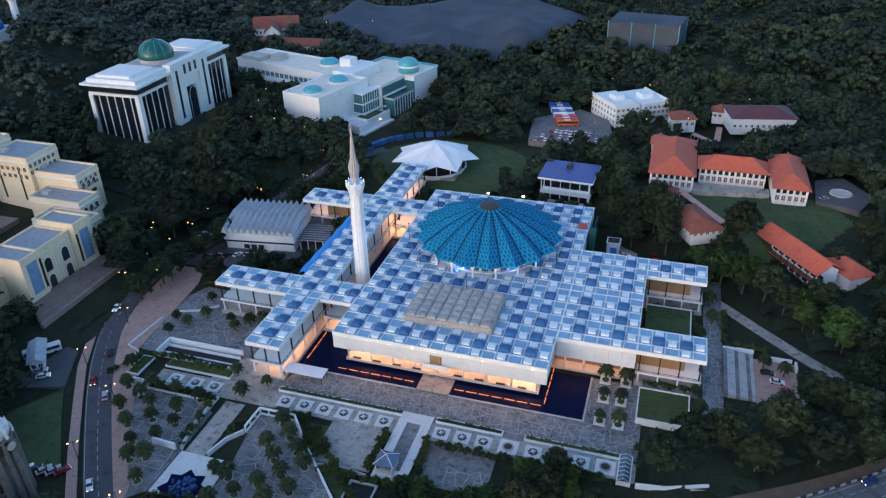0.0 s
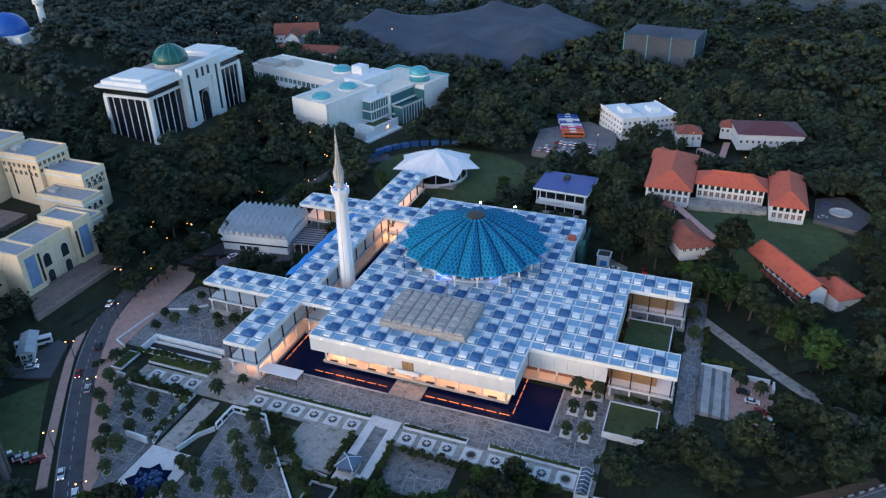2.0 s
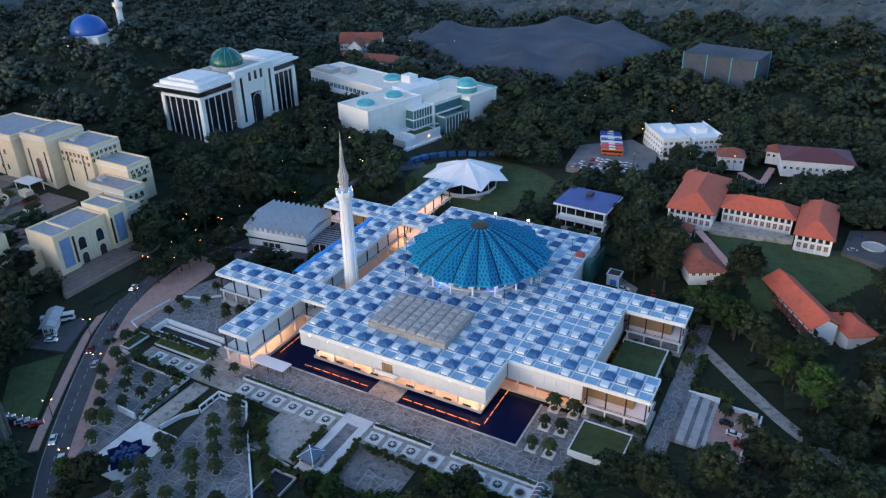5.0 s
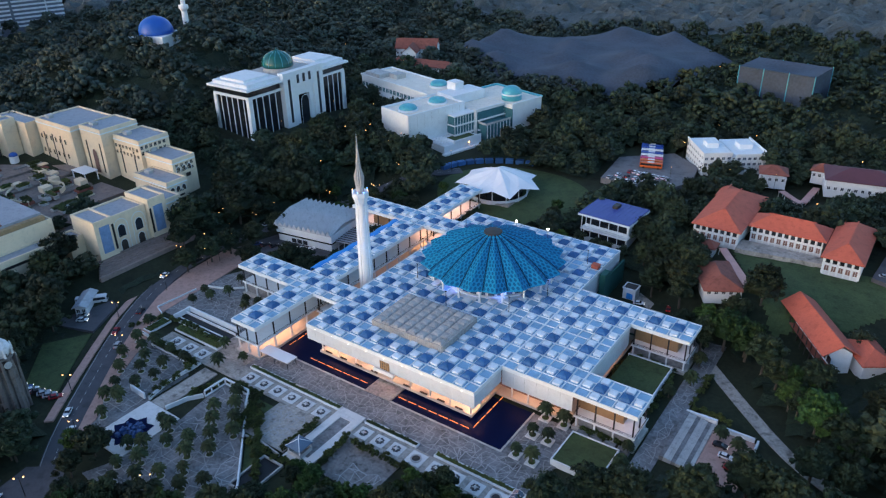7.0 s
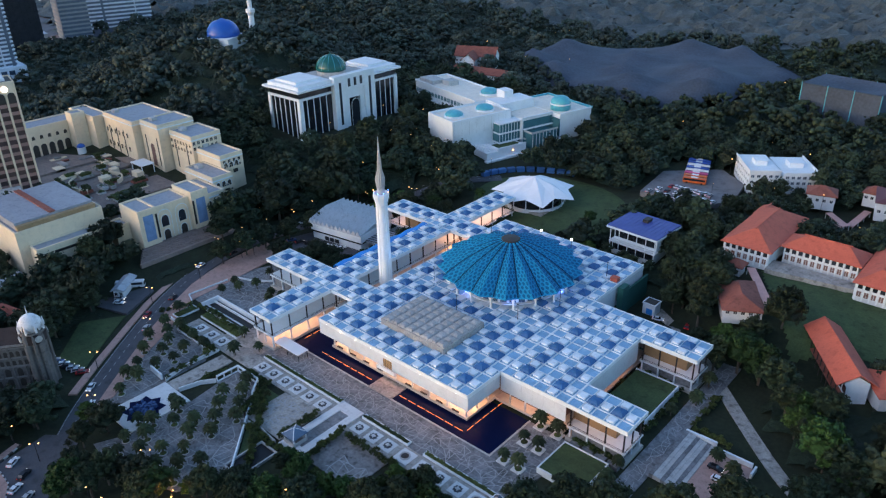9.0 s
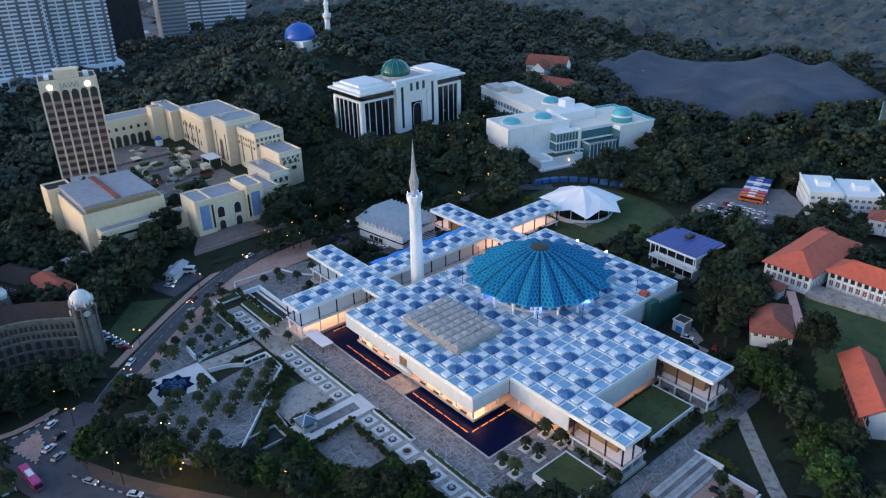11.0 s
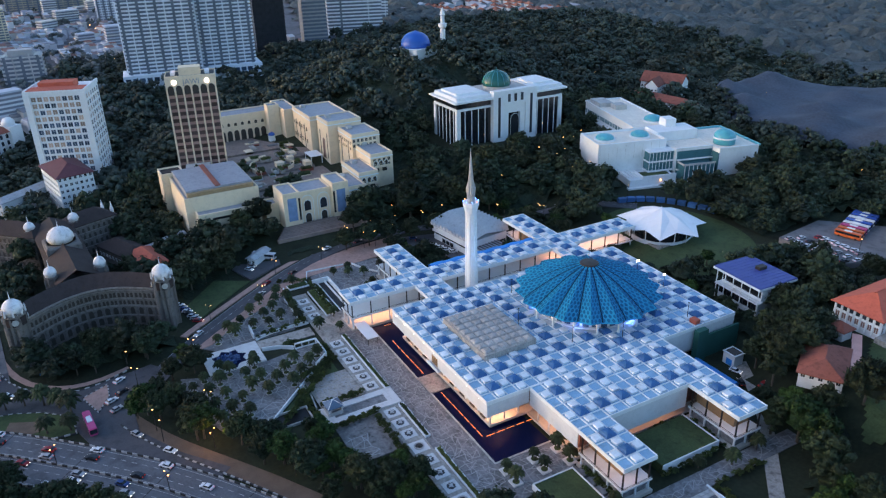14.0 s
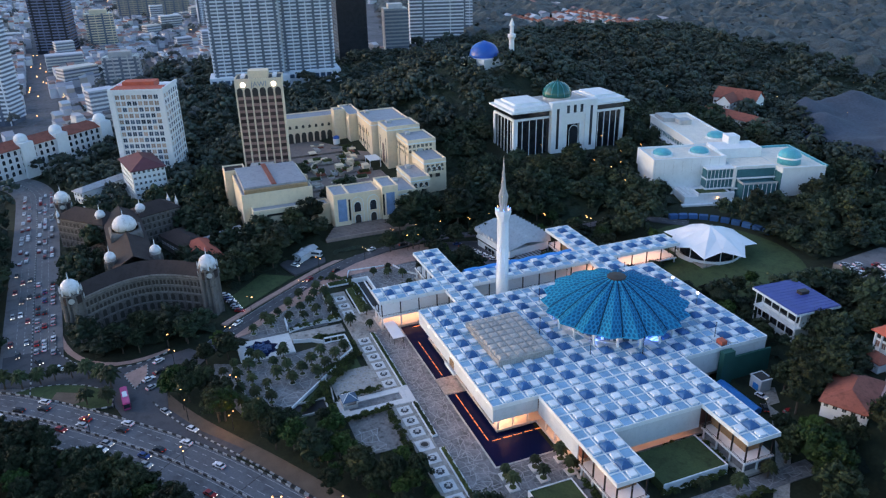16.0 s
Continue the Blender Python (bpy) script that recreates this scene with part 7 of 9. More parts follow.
for x, y in ((-25, -13), (-25, 6.4), (-85, -18.6), (-87, 1)):
    turret(rail, x, y, 17.6, 2.5, 3.0, True)
turret(rail, -56, -6.3, 20.4, 5.6, 5.6, True)
turret(rail, -113, -38, 20.6, 3.6, 4.2)
for x, y in ((-101, 15.5), (-96, 19.5), (-100, -40)):
    bm = nb()
    lathe(bm, [(0.9, 14), (0.9, 18.5), (0.3, 20.5), (0, 22.5)], 8, x, y)
    part("pinnacle", bm, DOME_WHITE, rail)
cottage(-156, -160, 2, 24, 30, 14, 5.5, 3.4, "low wing with dark brown tile roof beside the palace", DARK_TILE, STONE)
cottage(-137, -152, 3, 12, 26, 12, 5, 3.6, "low house with orange red tile roof beside the palace", TERRACOTTA)
SHEET = mat("pale_sheet_roof", (0.42, 0.44, 0.47), 0.6, stain=0.3)
cottage(-158, -142, 2, -62, 26, 7, 4, 1.2, "long shed with pale sheet roof", SHEET, hip=False)
cottage(-121, -104, 1, -50, 14, 6, 3.4, 1.2, "small shed with pale sheet roof", SHEET, hip=False)
bm = nb()
frustum4(bm, -71, -200, [(3.6, 0.0), (3.4, 1.4), (0.6, 2.8)])
single("blue_tent", bm, TARP, "blue tent at the foot of the palace", "tent")

# hotel and neighbours
hotel = thing("hotel", -272.5, -172.5, 6, 70.5, "tall white hotel with orange flat roof and lit windows", "hotel")
footprint(-272.5, -172.5, 70.5, -17, 17, -3, 30)
boxes("hotel_wall", [(-16.5, 16.5, 0, 29.5, -3, 57)], WHITE, hotel)
boxes("hotel_roof", [(-15.6, 15.6, 1, 12, 57, 58.4), (-12, 8, 12.1, 22, 57, 60.5)], TERRACOTTA, hotel, "orange flat roof")
boxes("hotel_parapet", [(-17, 17, -0.5, 0.4, 56.4, 58.2), (16.1, 17, 0.4, 29.5, 56.4, 58.6), (-17, -16.1, 0.4, 29.5, 56.4, 58.6)], WHITE, hotel)
boxes("hotel_pier", [(-17, -13.6, -0.9, 0.1, -3, 56.4), (13.6, 17, -0.9, 0.1, -3, 56.4)], WHITE, hotel)
# Warm room light is put into the pane colour; these panes don't glow.
WARM_WIN = mat("lit_window_tint", (0.42, 0.31, 0.25), 0.5, rnd=0.4)
hw, hw2 = window_mesh(2.5, 2.6, GLASS_BLUE, WHITE), window_mesh(2.5, 2.6, WARM_WIN, WHITE)
hr = random.Random(4)
for f in range(14):
    for i in range(8):
        ob = new("window", hw if hr.random() < 0.55 else hw2)
        ob.parent = hotel
        ob.matrix_basis = pose(-11.9 + i * 3.4, -0.02, 1.5 + f * 3.9)
    for i in range(6):
        ob = new("window", hw if hr.random() < 0.7 else hw2)
        ob.parent = hotel
        ob.matrix_basis = pose(16.52, 3.2 + i * 4.6, 1.5 + f * 3.9, 0, 0, 90)
cottage(-251, -176, 4, 12, 34, 21, 20, 5, "white four-storey house with dark red roof", PURPLE, WHITE)
cottage(-262, -200, 4, -50, 40, 10, 7, 2.0, "long low white hall with grey roof", SHEET, WHITE)


def palace_hotel(x, y, z, rz):
    ob = thing("heritage_hotel", x, y, z, rz, "cream arcaded hotel with red roofs and white domed pavilions", "hotel")
    footprint(x, y, rz, -52, 52, -9, 9)
    boxes("hotel_wall", [(-50, 50, -8, 8, -4, 18)], WALL, ob)
    bm = nb()
    hip_roof(bm, -51, 51, -9, 9, 18.1, 4.5)
    part("tiled_roof", bm, RED_TILE, ob)
    ar = arch_mesh("arch_window", 2.2, 3.2, GLASS, 0.1, WHITE)
    put_row(ob, "arch_window", ar, (-50, -8), (50, -8), 22, (0.5, 5.0, 9.5, 14.0))
    put_row(ob, "arch_window", ar, (50, -8), (50, 8), 4, (0.5, 5.0, 9.5, 14.0))
    for px_ in (-50, -12, 14, 50):
        bm = nb()
        box(bm, px_ - 4.5, px_ + 4.5, -10, 3, -4, 21)
        part("pavilion_wall", bm, WHITE, ob)
        bm = nb()
        small_dome(bm, px_, -3.5, 21, 4.4, 4.0, 1.4, 16)
        part("white_dome", bm, WHITE, ob, smooth=True)


palace_hotel(-345.5, -244, 4, 129)


# apartment towers and city
def banded_tower(name, x, y, z, rz, w, d, floors, fh, core, band, label, fins=0, slabw=0.9, podium=0.0):
    ob = thing(name, x, y, z, rz, label, "tower block", "far towers")
    footprint(x, y, rz, -w / 2, w / 2, -d / 2, d / 2, 9 if podium else 3)
    h = floors * fh
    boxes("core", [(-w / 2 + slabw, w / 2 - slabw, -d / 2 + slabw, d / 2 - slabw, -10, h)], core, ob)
    bm = nb()
    for f in range(floors):
        box(bm, -w / 2, w / 2, -d / 2, d / 2, f * fh + fh * 0.5, f * fh + fh * 0.93)
    tagged(part("balcony_band", bm, band, ob), kind="stuff")
    if fins:
        fm = box_mesh("fin", band, -0.5, 0.5, -d / 2 - 0.15, d / 2 + 0.15, -10, h + 1.5)
        # Dark strips just proud of the bands; their colour stands for recess shade.
        dk = box_mesh("recess_shade_strip", core, -1.2, 1.2, -d / 2 - 0.1, d / 2 + 0.1, -10, h + 0.5)
        for i in range(fins):
            fx = -w / 2 + w * (i + 0.5) / fins
            part("fin", fm if i % 2 else dk, band, ob, at=pose(fx, 0, 0))
    boxes("roof_crown", [(-w * 0.3, w * 0.3, -d * 0.3, d * 0.3, h, h + 5)], band, ob)
    if podium:
        boxes("podium", [(-w / 2 - 4, w / 2 + 4, -d / 2 - 5, d / 2 + 2, -12, podium)], band, ob)
        for i in range(int(w / 6)):
            boxes("podium_window", [(-w / 2 - 2 + i * 6, -w / 2 + 2.4 + i * 6, -d / 2 - 5.1, -d / 2 - 5, podium - 6, podium - 2.5)], GLASS_BLUE, ob)
    return ob


APT = mat("apartment_render", (0.72, 0.76, 0.82), 0.8, var=0.1)
# One dark tone for window glass and the shade behind balconies.
APT_GLASS_SHADE = mat("apartment_glass_shade", (0.13, 0.16, 0.21), 0.3, var=0.3)
MIDNIGHT = mat("dark_glass_tower", (0.03, 0.035, 0.045), 0.2, var=0.3)
banded_tower("apartment_tower", -520, -72, 14, 82, 66, 24, 46, 3.25, APT_GLASS_SHADE, APT, "tall pale blue apartment slab with ranks of balconies", 9, 1.1, 9)
banded_tower("apartment_tower", -524, -13, 14, 84, 50, 24, 44, 3.25, APT_GLASS_SHADE, APT, "tall pale apartment slab with ranks of balconies", 7, 1.1, 9)
banded_tower("dark_tower", -628, 58, 10, 86, 34, 34, 36, 3.6, MIDNIGHT, MIDNIGHT, "dark glass office tower", 6, 0.4)
banded_tower("office_slab", -668, 178, 14, 74, 66, 30, 20, 4.0, APT_GLASS_SHADE, APT, "pale office slab with horizontal window bands", 2, 0.5)
banded_tower("office_slab", -640, 116, 14, 80, 28, 26, 12, 4.0, APT_GLASS_SHADE, FAR_WALL, "grey office block with window bands", 0, 0.4)
banded_tower("office_slab", -740, 210, 14, 74, 22, 26, 18, 4.0, APT_GLASS_SHADE, APT, "pale grey tower", 2, 0.5)
banded_tower("office_slab", -800, 268, 14, 70, 30, 20, 14, 4.0, APT_GLASS_SHADE, APT, "pale office tower", 4, 0.5)
banded_tower("apartment_tower", -1222, -136, 10, 90, 118, 20, 26, 3.4, APT_GLASS_SHADE, mat("tan_render", (0.45, 0.38, 0.3), 0.85), "long tan apartment slab of many bays", 16, 0.8)
banded_tower("apartment_tower", -1020, -62, 10, 90, 34, 20, 34, 3.4, APT_GLASS_SHADE, APT, "pale far apartment slab with balconies", 8, 0.8)
banded_tower("apartment_tower", -905, -213, 8, 90, 36, 20, 13, 3.2, APT_GLASS_SHADE, CREAM, "cream far apartment block with balconies", 4, 0.5)
banded_tower("dark_tower", -896, -268, 8, 78, 44, 34, 34, 3.6, MIDNIGHT, mat("slate_tower", (0.13, 0.16, 0.26), 0.5), "slate blue office tower", 5, 0.4)
banded_tower("apartment_tower", -575, -186, 8, 84, 34, 18, 9, 3.6, APT_GLASS_SHADE, FAR_WALL, "grey block with gabled crown", 5, 0.6)
banded_tower("apartment_tower", -497, -283, 6, 70, 24, 22, 25, 3.4, APT_GLASS_SHADE, APT, "pale tower beside the avenue", 4, 0.7)

city_rnd = random.Random(11)
TOWERS_AT = [(-1222, -136, 70), (-905, -213, 30), (-896, -268, 40), (-497, -283, 26), (-575, -186, 30), (-345, -244, 78), (-1020, -62, 30), (-272, -172, 40)]


def city_clear(x, y):
    """Streets, towers, parks and the avenue stay free of small houses."""
    if -645 < x and y > -170 or x < -560 and x > -720 and -175 < y < -80:
        return False
    if abs(y + 243 - 0.08 * (x + 300)) < 12 or abs(y + 150 + 0.35 * (x + 800)) < 11:
        return False
    return all(math.hypot(x - a, y - b) > r for a, b, r in TOWERS_AT)


wall_V, roof_V, slab_V, slab_W = [], [], [], []


def shell(out, x, y, w, d, z0, z1, turn, ridge=0.0):
    """Corners of one house body; a ridge makes it a pitched roof."""
    c, n = math.cos(turn), math.sin(turn)
    base = [(-w, -d), (w, -d), (w, d), (-w, d)]
    top = [(-w, -d), (w, -d), (w, d), (-w, d)] if not ridge else [(-w, 0), (w, 0), (w, 0), (-w, 0)]
    out.append([(x + a * c - b * n, y + a * n + b * c, z0) for a, b in base] + [(x + a * c - b * n, y + a * n + b * c, z1 + ridge) for a, b in top])


for band in range(60):
    for step_ in range(230):
        u, v = -400 - band * 23.0, -860 + step_ * 7.2
        turn = 0.25 + 0.5 * noise.noise(Vector((u * 0.004, v * 0.004, 0)))
        x, y = u + 12 * math.sin(v * 0.013) + city_rnd.uniform(-1, 1), v + 0.1 * (u + 400)
        if y > -30 + 0.12 * (x + 1900) or not city_clear(x, y) or (step_ + band * 3) % 9 == 0 or noise.noise(Vector((x * 0.011, y * 0.011, 3))) > 0.34 or x < -1000 and city_rnd.random() < 0.4:
            continue
        g = ground_z(x, y)
        h = city_rnd.choice((6, 7, 7, 8, 9, 10.5)) + (4 if noise.noise(Vector((x * 0.006, y * 0.006, 9))) > 0.25 else 0)
        w, d = 3.6, city_rnd.uniform(5, 8)
        shell(wall_V, x, y, d, w, g - 4, g + h, turn)
        if city_rnd.random() < 0.62:
            shell(roof_V, x, y, w + 0.2, d + 0.5, g + h, g + h, turn + math.pi / 2, city_rnd.uniform(1.6, 2.8))
        else:
            shell(roof_V, x, y, d * 0.9, w * 0.8, g + h, g + h + city_rnd.uniform(0.4, 2.4), turn)
for _ in range(150):
    x, y = city_rnd.uniform(-1600, -430), city_rnd.uniform(-700, -60)
    if not city_clear(x, y) or city_rnd.random() < 0.3:
        continue
    g, turn, w, d, floors = ground_z(x, y), city_rnd.uniform(-0.2, 0.6), city_rnd.uniform(8, 20), city_rnd.uniform(6, 9), city_rnd.choice((4, 5, 6, 7, 9))
    shell(slab_V, x, y, d - 0.5, w - 0.5, g - 4, g + floors * 3.3, turn)
    for f in range(floors):
        shell(slab_W, x, y, d, w, g + f * 3.3 + 1.9, g + f * 3.3 + 3.35, turn)
for _ in range(90):
    x, y = city_rnd.uniform(-1500, -700), city_rnd.uniform(220, 560)
    g, w, d = ground_z(x, y), city_rnd.uniform(6, 16), city_rnd.uniform(5, 8)
    shell(wall_V, x, y, w, d, g - 4, g + 6, 0.0)
    shell(roof_V, x, y, w + 0.6, d + 0.6, g + 6, g + 6, 0.0, 3.0)


def shells_mesh(name, shells_, material):
    V = np.array(shells_, dtype=np.float64).reshape(-1, 3)
    quad = np.array([[4, 5, 6], [4, 6, 7], [0, 1, 5], [0, 5, 4], [1, 2, 6], [1, 6, 5], [2, 3, 7], [2, 7, 6], [3, 0, 4], [3, 4, 7]])
    F = (quad[None] + 8 * np.arange(len(shells_))[:, None, None]).reshape(-1, 3)
    me = bpy.data.meshes.new(name)
    me.from_pydata(V.tolist(), [], F.tolist())
    me.materials.append(material)
    return me


def island_mat(name, cols, rough=0.8):
    """Each joined house takes one of a few tones."""
    m = bpy.data.materials.new(name)
    m.use_nodes = True
    n, l = m.node_tree.nodes, m.node_tree.links
    b = n["Principled BSDF"]
    b.inputs["Roughness"].default_value = rough
    geo, ramp_ = n.new("ShaderNodeNewGeometry"), n.new("ShaderNodeValToRGB")
    ramp_.color_ramp.interpolation = "CONSTANT"
    while len(ramp_.color_ramp.elements) < len(cols):
        ramp_.color_ramp.elements.new(0.5)
    for i, (e, c) in enumerate(zip(ramp_.color_ramp.elements, cols)):
        e.position, e.color = i / len(cols), (*c, 1)
    l.new(geo.outputs["Random Per Island"], ramp_.inputs["Fac"])
    l.new(ramp_.outputs["Color"], b.inputs["Base Color"])
    return m


for nm, sh, cols, lb, cat in (("city_blocks", wall_V, [(0.6, 0.6, 0.64), (0.7, 0.68, 0.66), (0.46, 0.47, 0.52), (0.55, 0.5, 0.46), (0.5, 0.53, 0.58)], "crowded rows of pale city houses", "houses"),
                            ("city_roofs", roof_V, [(0.34, 0.34, 0.38), (0.36, 0.17, 0.13), (0.46, 0.47, 0.52), (0.24, 0.23, 0.25), (0.56, 0.58, 0.62), (0.3, 0.2, 0.18)], "crowded rows of grey and red city roofs", "roofs"),
                            ("city_slabs", slab_V, [(0.16, 0.18, 0.22), (0.2, 0.22, 0.27)], "dark window bands of mid-rise city blocks", "houses"),
                            ("city_slab_floors", slab_W, [(0.66, 0.67, 0.7), (0.6, 0.58, 0.54), (0.52, 0.55, 0.62)], "pale floor bands of mid-rise city blocks", "houses")):
    single(nm, shells_mesh(nm, sh, island_mat(nm + "_paint", cols)), None, lb, cat, kind="stuff")
lit = []
for _ in range(130):
    x = city_rnd.uniform(-1500, -420)
    y = city_rnd.choice((-243 + 0.08 * (x + 300), -150 - 0.35 * (x + 800), city_rnd.uniform(-600, -60))) + city_rnd.uniform(-9, 9)
    if not (-645 < x and y > -170):
        r = 0.2 + 0.0003 * -x
        shell(lit, x, y, r, r, ground_z(x, y) + 5, ground_z(x, y) + 5 + 1.4 * r, 0)
single("city_lights", shells_mesh("city_lights", lit, LAMP_WARM), None, "scattered lit street lamps of the city", "lamps", kind="stuff")

# rows of tiled houses on the far slope
bm_w, bm_r = nb(), nb()
for i in range(11):
    for j in range(6):
        x, y = -860 + i * 17 + city_rnd.uniform(-2, 2), 384 + j * 24 + i * 1.5
        if city_rnd.random() < 0.3:
            continue
        g = ground_z(x, y)
        box(bm_w, x - 6, x + 6, y - 4, y + 4, g - 4, g + 6.5)
        hip_roof(bm_r, x - 7, x + 7, y - 5, y + 5, g + 6.8, 3.4)
single("hill_houses", bm_w, WALL, "rows of small white houses on the far slope", "houses", kind="stuff")
single("hill_roofs", bm_r, island_mat("hill_roof", [(0.3, 0.1, 0.06), (0.2, 0.08, 0.06), (0.36, 0.14, 0.09)]), "rows of orange tiled roofs on the far slope", "roofs", kind="stuff")
for j in range(6):
    KEEP_OUT.append((-872, -668, 378 + j * 24, 396 + j * 24))
# far blue-domed place of worship
far_m = thing("domed_mosque", -312, 82, 40.0, 20, "far white mosque with a bright blue dome", "mosque")
footprint(-312, 82, 20, -9, 9, -9, 9, 0)
boxes("mosque_wall", [(-13, 13, -13, 13, -16, 18)], WHITE, far_m)
bm = nb()
lathe(bm, [(11.5, 18), (11.5, 19.5)] + [(11.5 * math.cos(a) ** 0.8, 19.5 + 9.5 * math.sin(a) ** 1.15) for a in (0.2, 0.45, 0.7, 0.95, 1.2, 1.4)] + [(0, 30)], 28)
part("blue_dome", bm, BLUE_DOME, far_m, smooth=True)
bm = nb()
lathe(bm, [(2.2, -6), (2.0, 30), (3.2, 32), (3.2, 34), (1.6, 34.2), (1.6, 40), (2.2, 40.5), (0.2, 46)], 12, 13, 17)
part("minaret", bm, WHITE, far_m)

# bird park nets
nets = thing("netted_aviary", -90, 330, ground_z(-90, 330), 0, "vast grey netting over a wooded aviary, held up by masts", "aviary")
bm = nb()
nr = random.Random(9)
masts_ = [(nr.uniform(-125, 95), nr.uniform(-95, 80), nr.uniform(18, 27)) for _ in range(26)]
outline = [(-128, -34), (-100, 40), (-60, 78), (10, 96), (60, 70), (92, 35), (74, -60), (60, -85), (16, -100), (-60, -85)]
grid = {}
for i in range(-24, 21):
    for j in range(-20, 20):
        x, y = i * 5.6, j * 5.6
        if inside(outline, x, y):
            h = 7.0 + 2.0 * noise.noise(Vector((x * 0.04, y * 0.04, 0))) + 1.2 * abs(math.sin(x * 0.13 + y * 0.05)) + 0.8 * abs(math.sin(y * 0.17 - x * 0.06))
            for mx_, my_, mh in masts_:
                q = math.hypot(x - mx_, y - my_)
                h = max(h, mh * 0.82 - q * 0.5 + 0.005 * q * q if q < 46 else 0)
            gz = ground_z(x - 90, y + 330) - ground_z(-90, 330)
            edge = min(abs((b[0] - a[0]) * (y - a[1]) - (b[1] - a[1]) * (x - a[0])) / math.hypot(b[0] - a[0], b[1] - a[1]) for a, b in zip(outline, outline[1:] + outline[:1]))
            grid[i, j] = bm.verts.new((x, y, gz + h * min(1.0, 0.25 + edge / 16)))
for (i, j), v in grid.items():
    if (i + 1, j) in grid and (i, j + 1) in grid and (i + 1, j + 1) in grid:
        bm.faces.new((v, grid[i + 1, j], grid[i + 1, j + 1], grid[i, j + 1]))
part("net", bm, NET, nets, smooth=True)
for k, (a, b) in enumerate(zip(outline, outline[1:] + outline[:1])):
    bm = nb()
    za, zb = ground_z(a[0] - 90, a[1] + 330) - ground_z(-90, 330), ground_z(b[0] - 90, b[1] + 330) - ground_z(-90, 330)
    bm.faces.new([bm.verts.new(p) for p in ((a[0], a[1], za), (b[0], b[1], zb), (b[0], b[1], zb + 2.4), (a[0], a[1], za + 2.4))])
    part("side_net", bm, NET, nets)
    bm = nb()
    lathe(bm, [(0.25, -1), (0.2, 4)], 6, *a)
    part("mast", bm, PALE_CONCRETE, nets)
POLYS.append([(x * 0.9 - 90, y * 0.9 + 330) for x, y in outline])
cage = thing("net_cage", 50, 292, ground_z(50, 292), -8, "tall square netted cage on pale posts", "aviary")
for a in (-24, -8, 8, 24):
    for b in (-16, 16):
        bm = nb()
        lathe(bm, [(0.35, -2), (0.3, 22)], 6, a, b)
        part("post", bm, TURQ, cage)
bm = nb()
gv = [[bm.verts.new((-24 + 48 * i / 8, -16 + 32 * j / 6, 21.5 - 3.0 * math.sin(math.pi * i / 8) * math.sin(math.pi * j / 6))) for i in range(9)] for j in range(7)]
for r0, r1 in zip(gv, gv[1:]):
    for i in range(8):
        bm.faces.new((r0[i], r0[i + 1], r1[i + 1], r1[i]))
part("roof_net", bm, NET, cage)
for xa, ya, xb, yb in ((-24, -16, 24, -16), (24, -16, 24, 16), (24, 16, -24, 16), (-24, 16, -24, -16)):
    bm = nb()
    bm.faces.new([bm.verts.new(p) for p in ((xa, ya, -1), (xb, yb, -1), (xb, yb, 21.4), (xa, ya, 21.4))])
    part("side_net", bm, NET, cage)
footprint(50, 292, -8, -24, 24, -16, 16)

# trees
def unit_ico(sub=1):
    bm = nb()
    bmesh.ops.create_icosphere(bm, subdivisions=sub + 1, radius=1.0)
    v = np.array([p.co[:] for p in bm.verts])
    f = np.array([[q.index for q in p.verts] for p in bm.faces])
    bm.free()
    return v, f


ICO_V, ICO_F = unit_ico(1)
ICO0_V, ICO0_F = unit_ico(0)


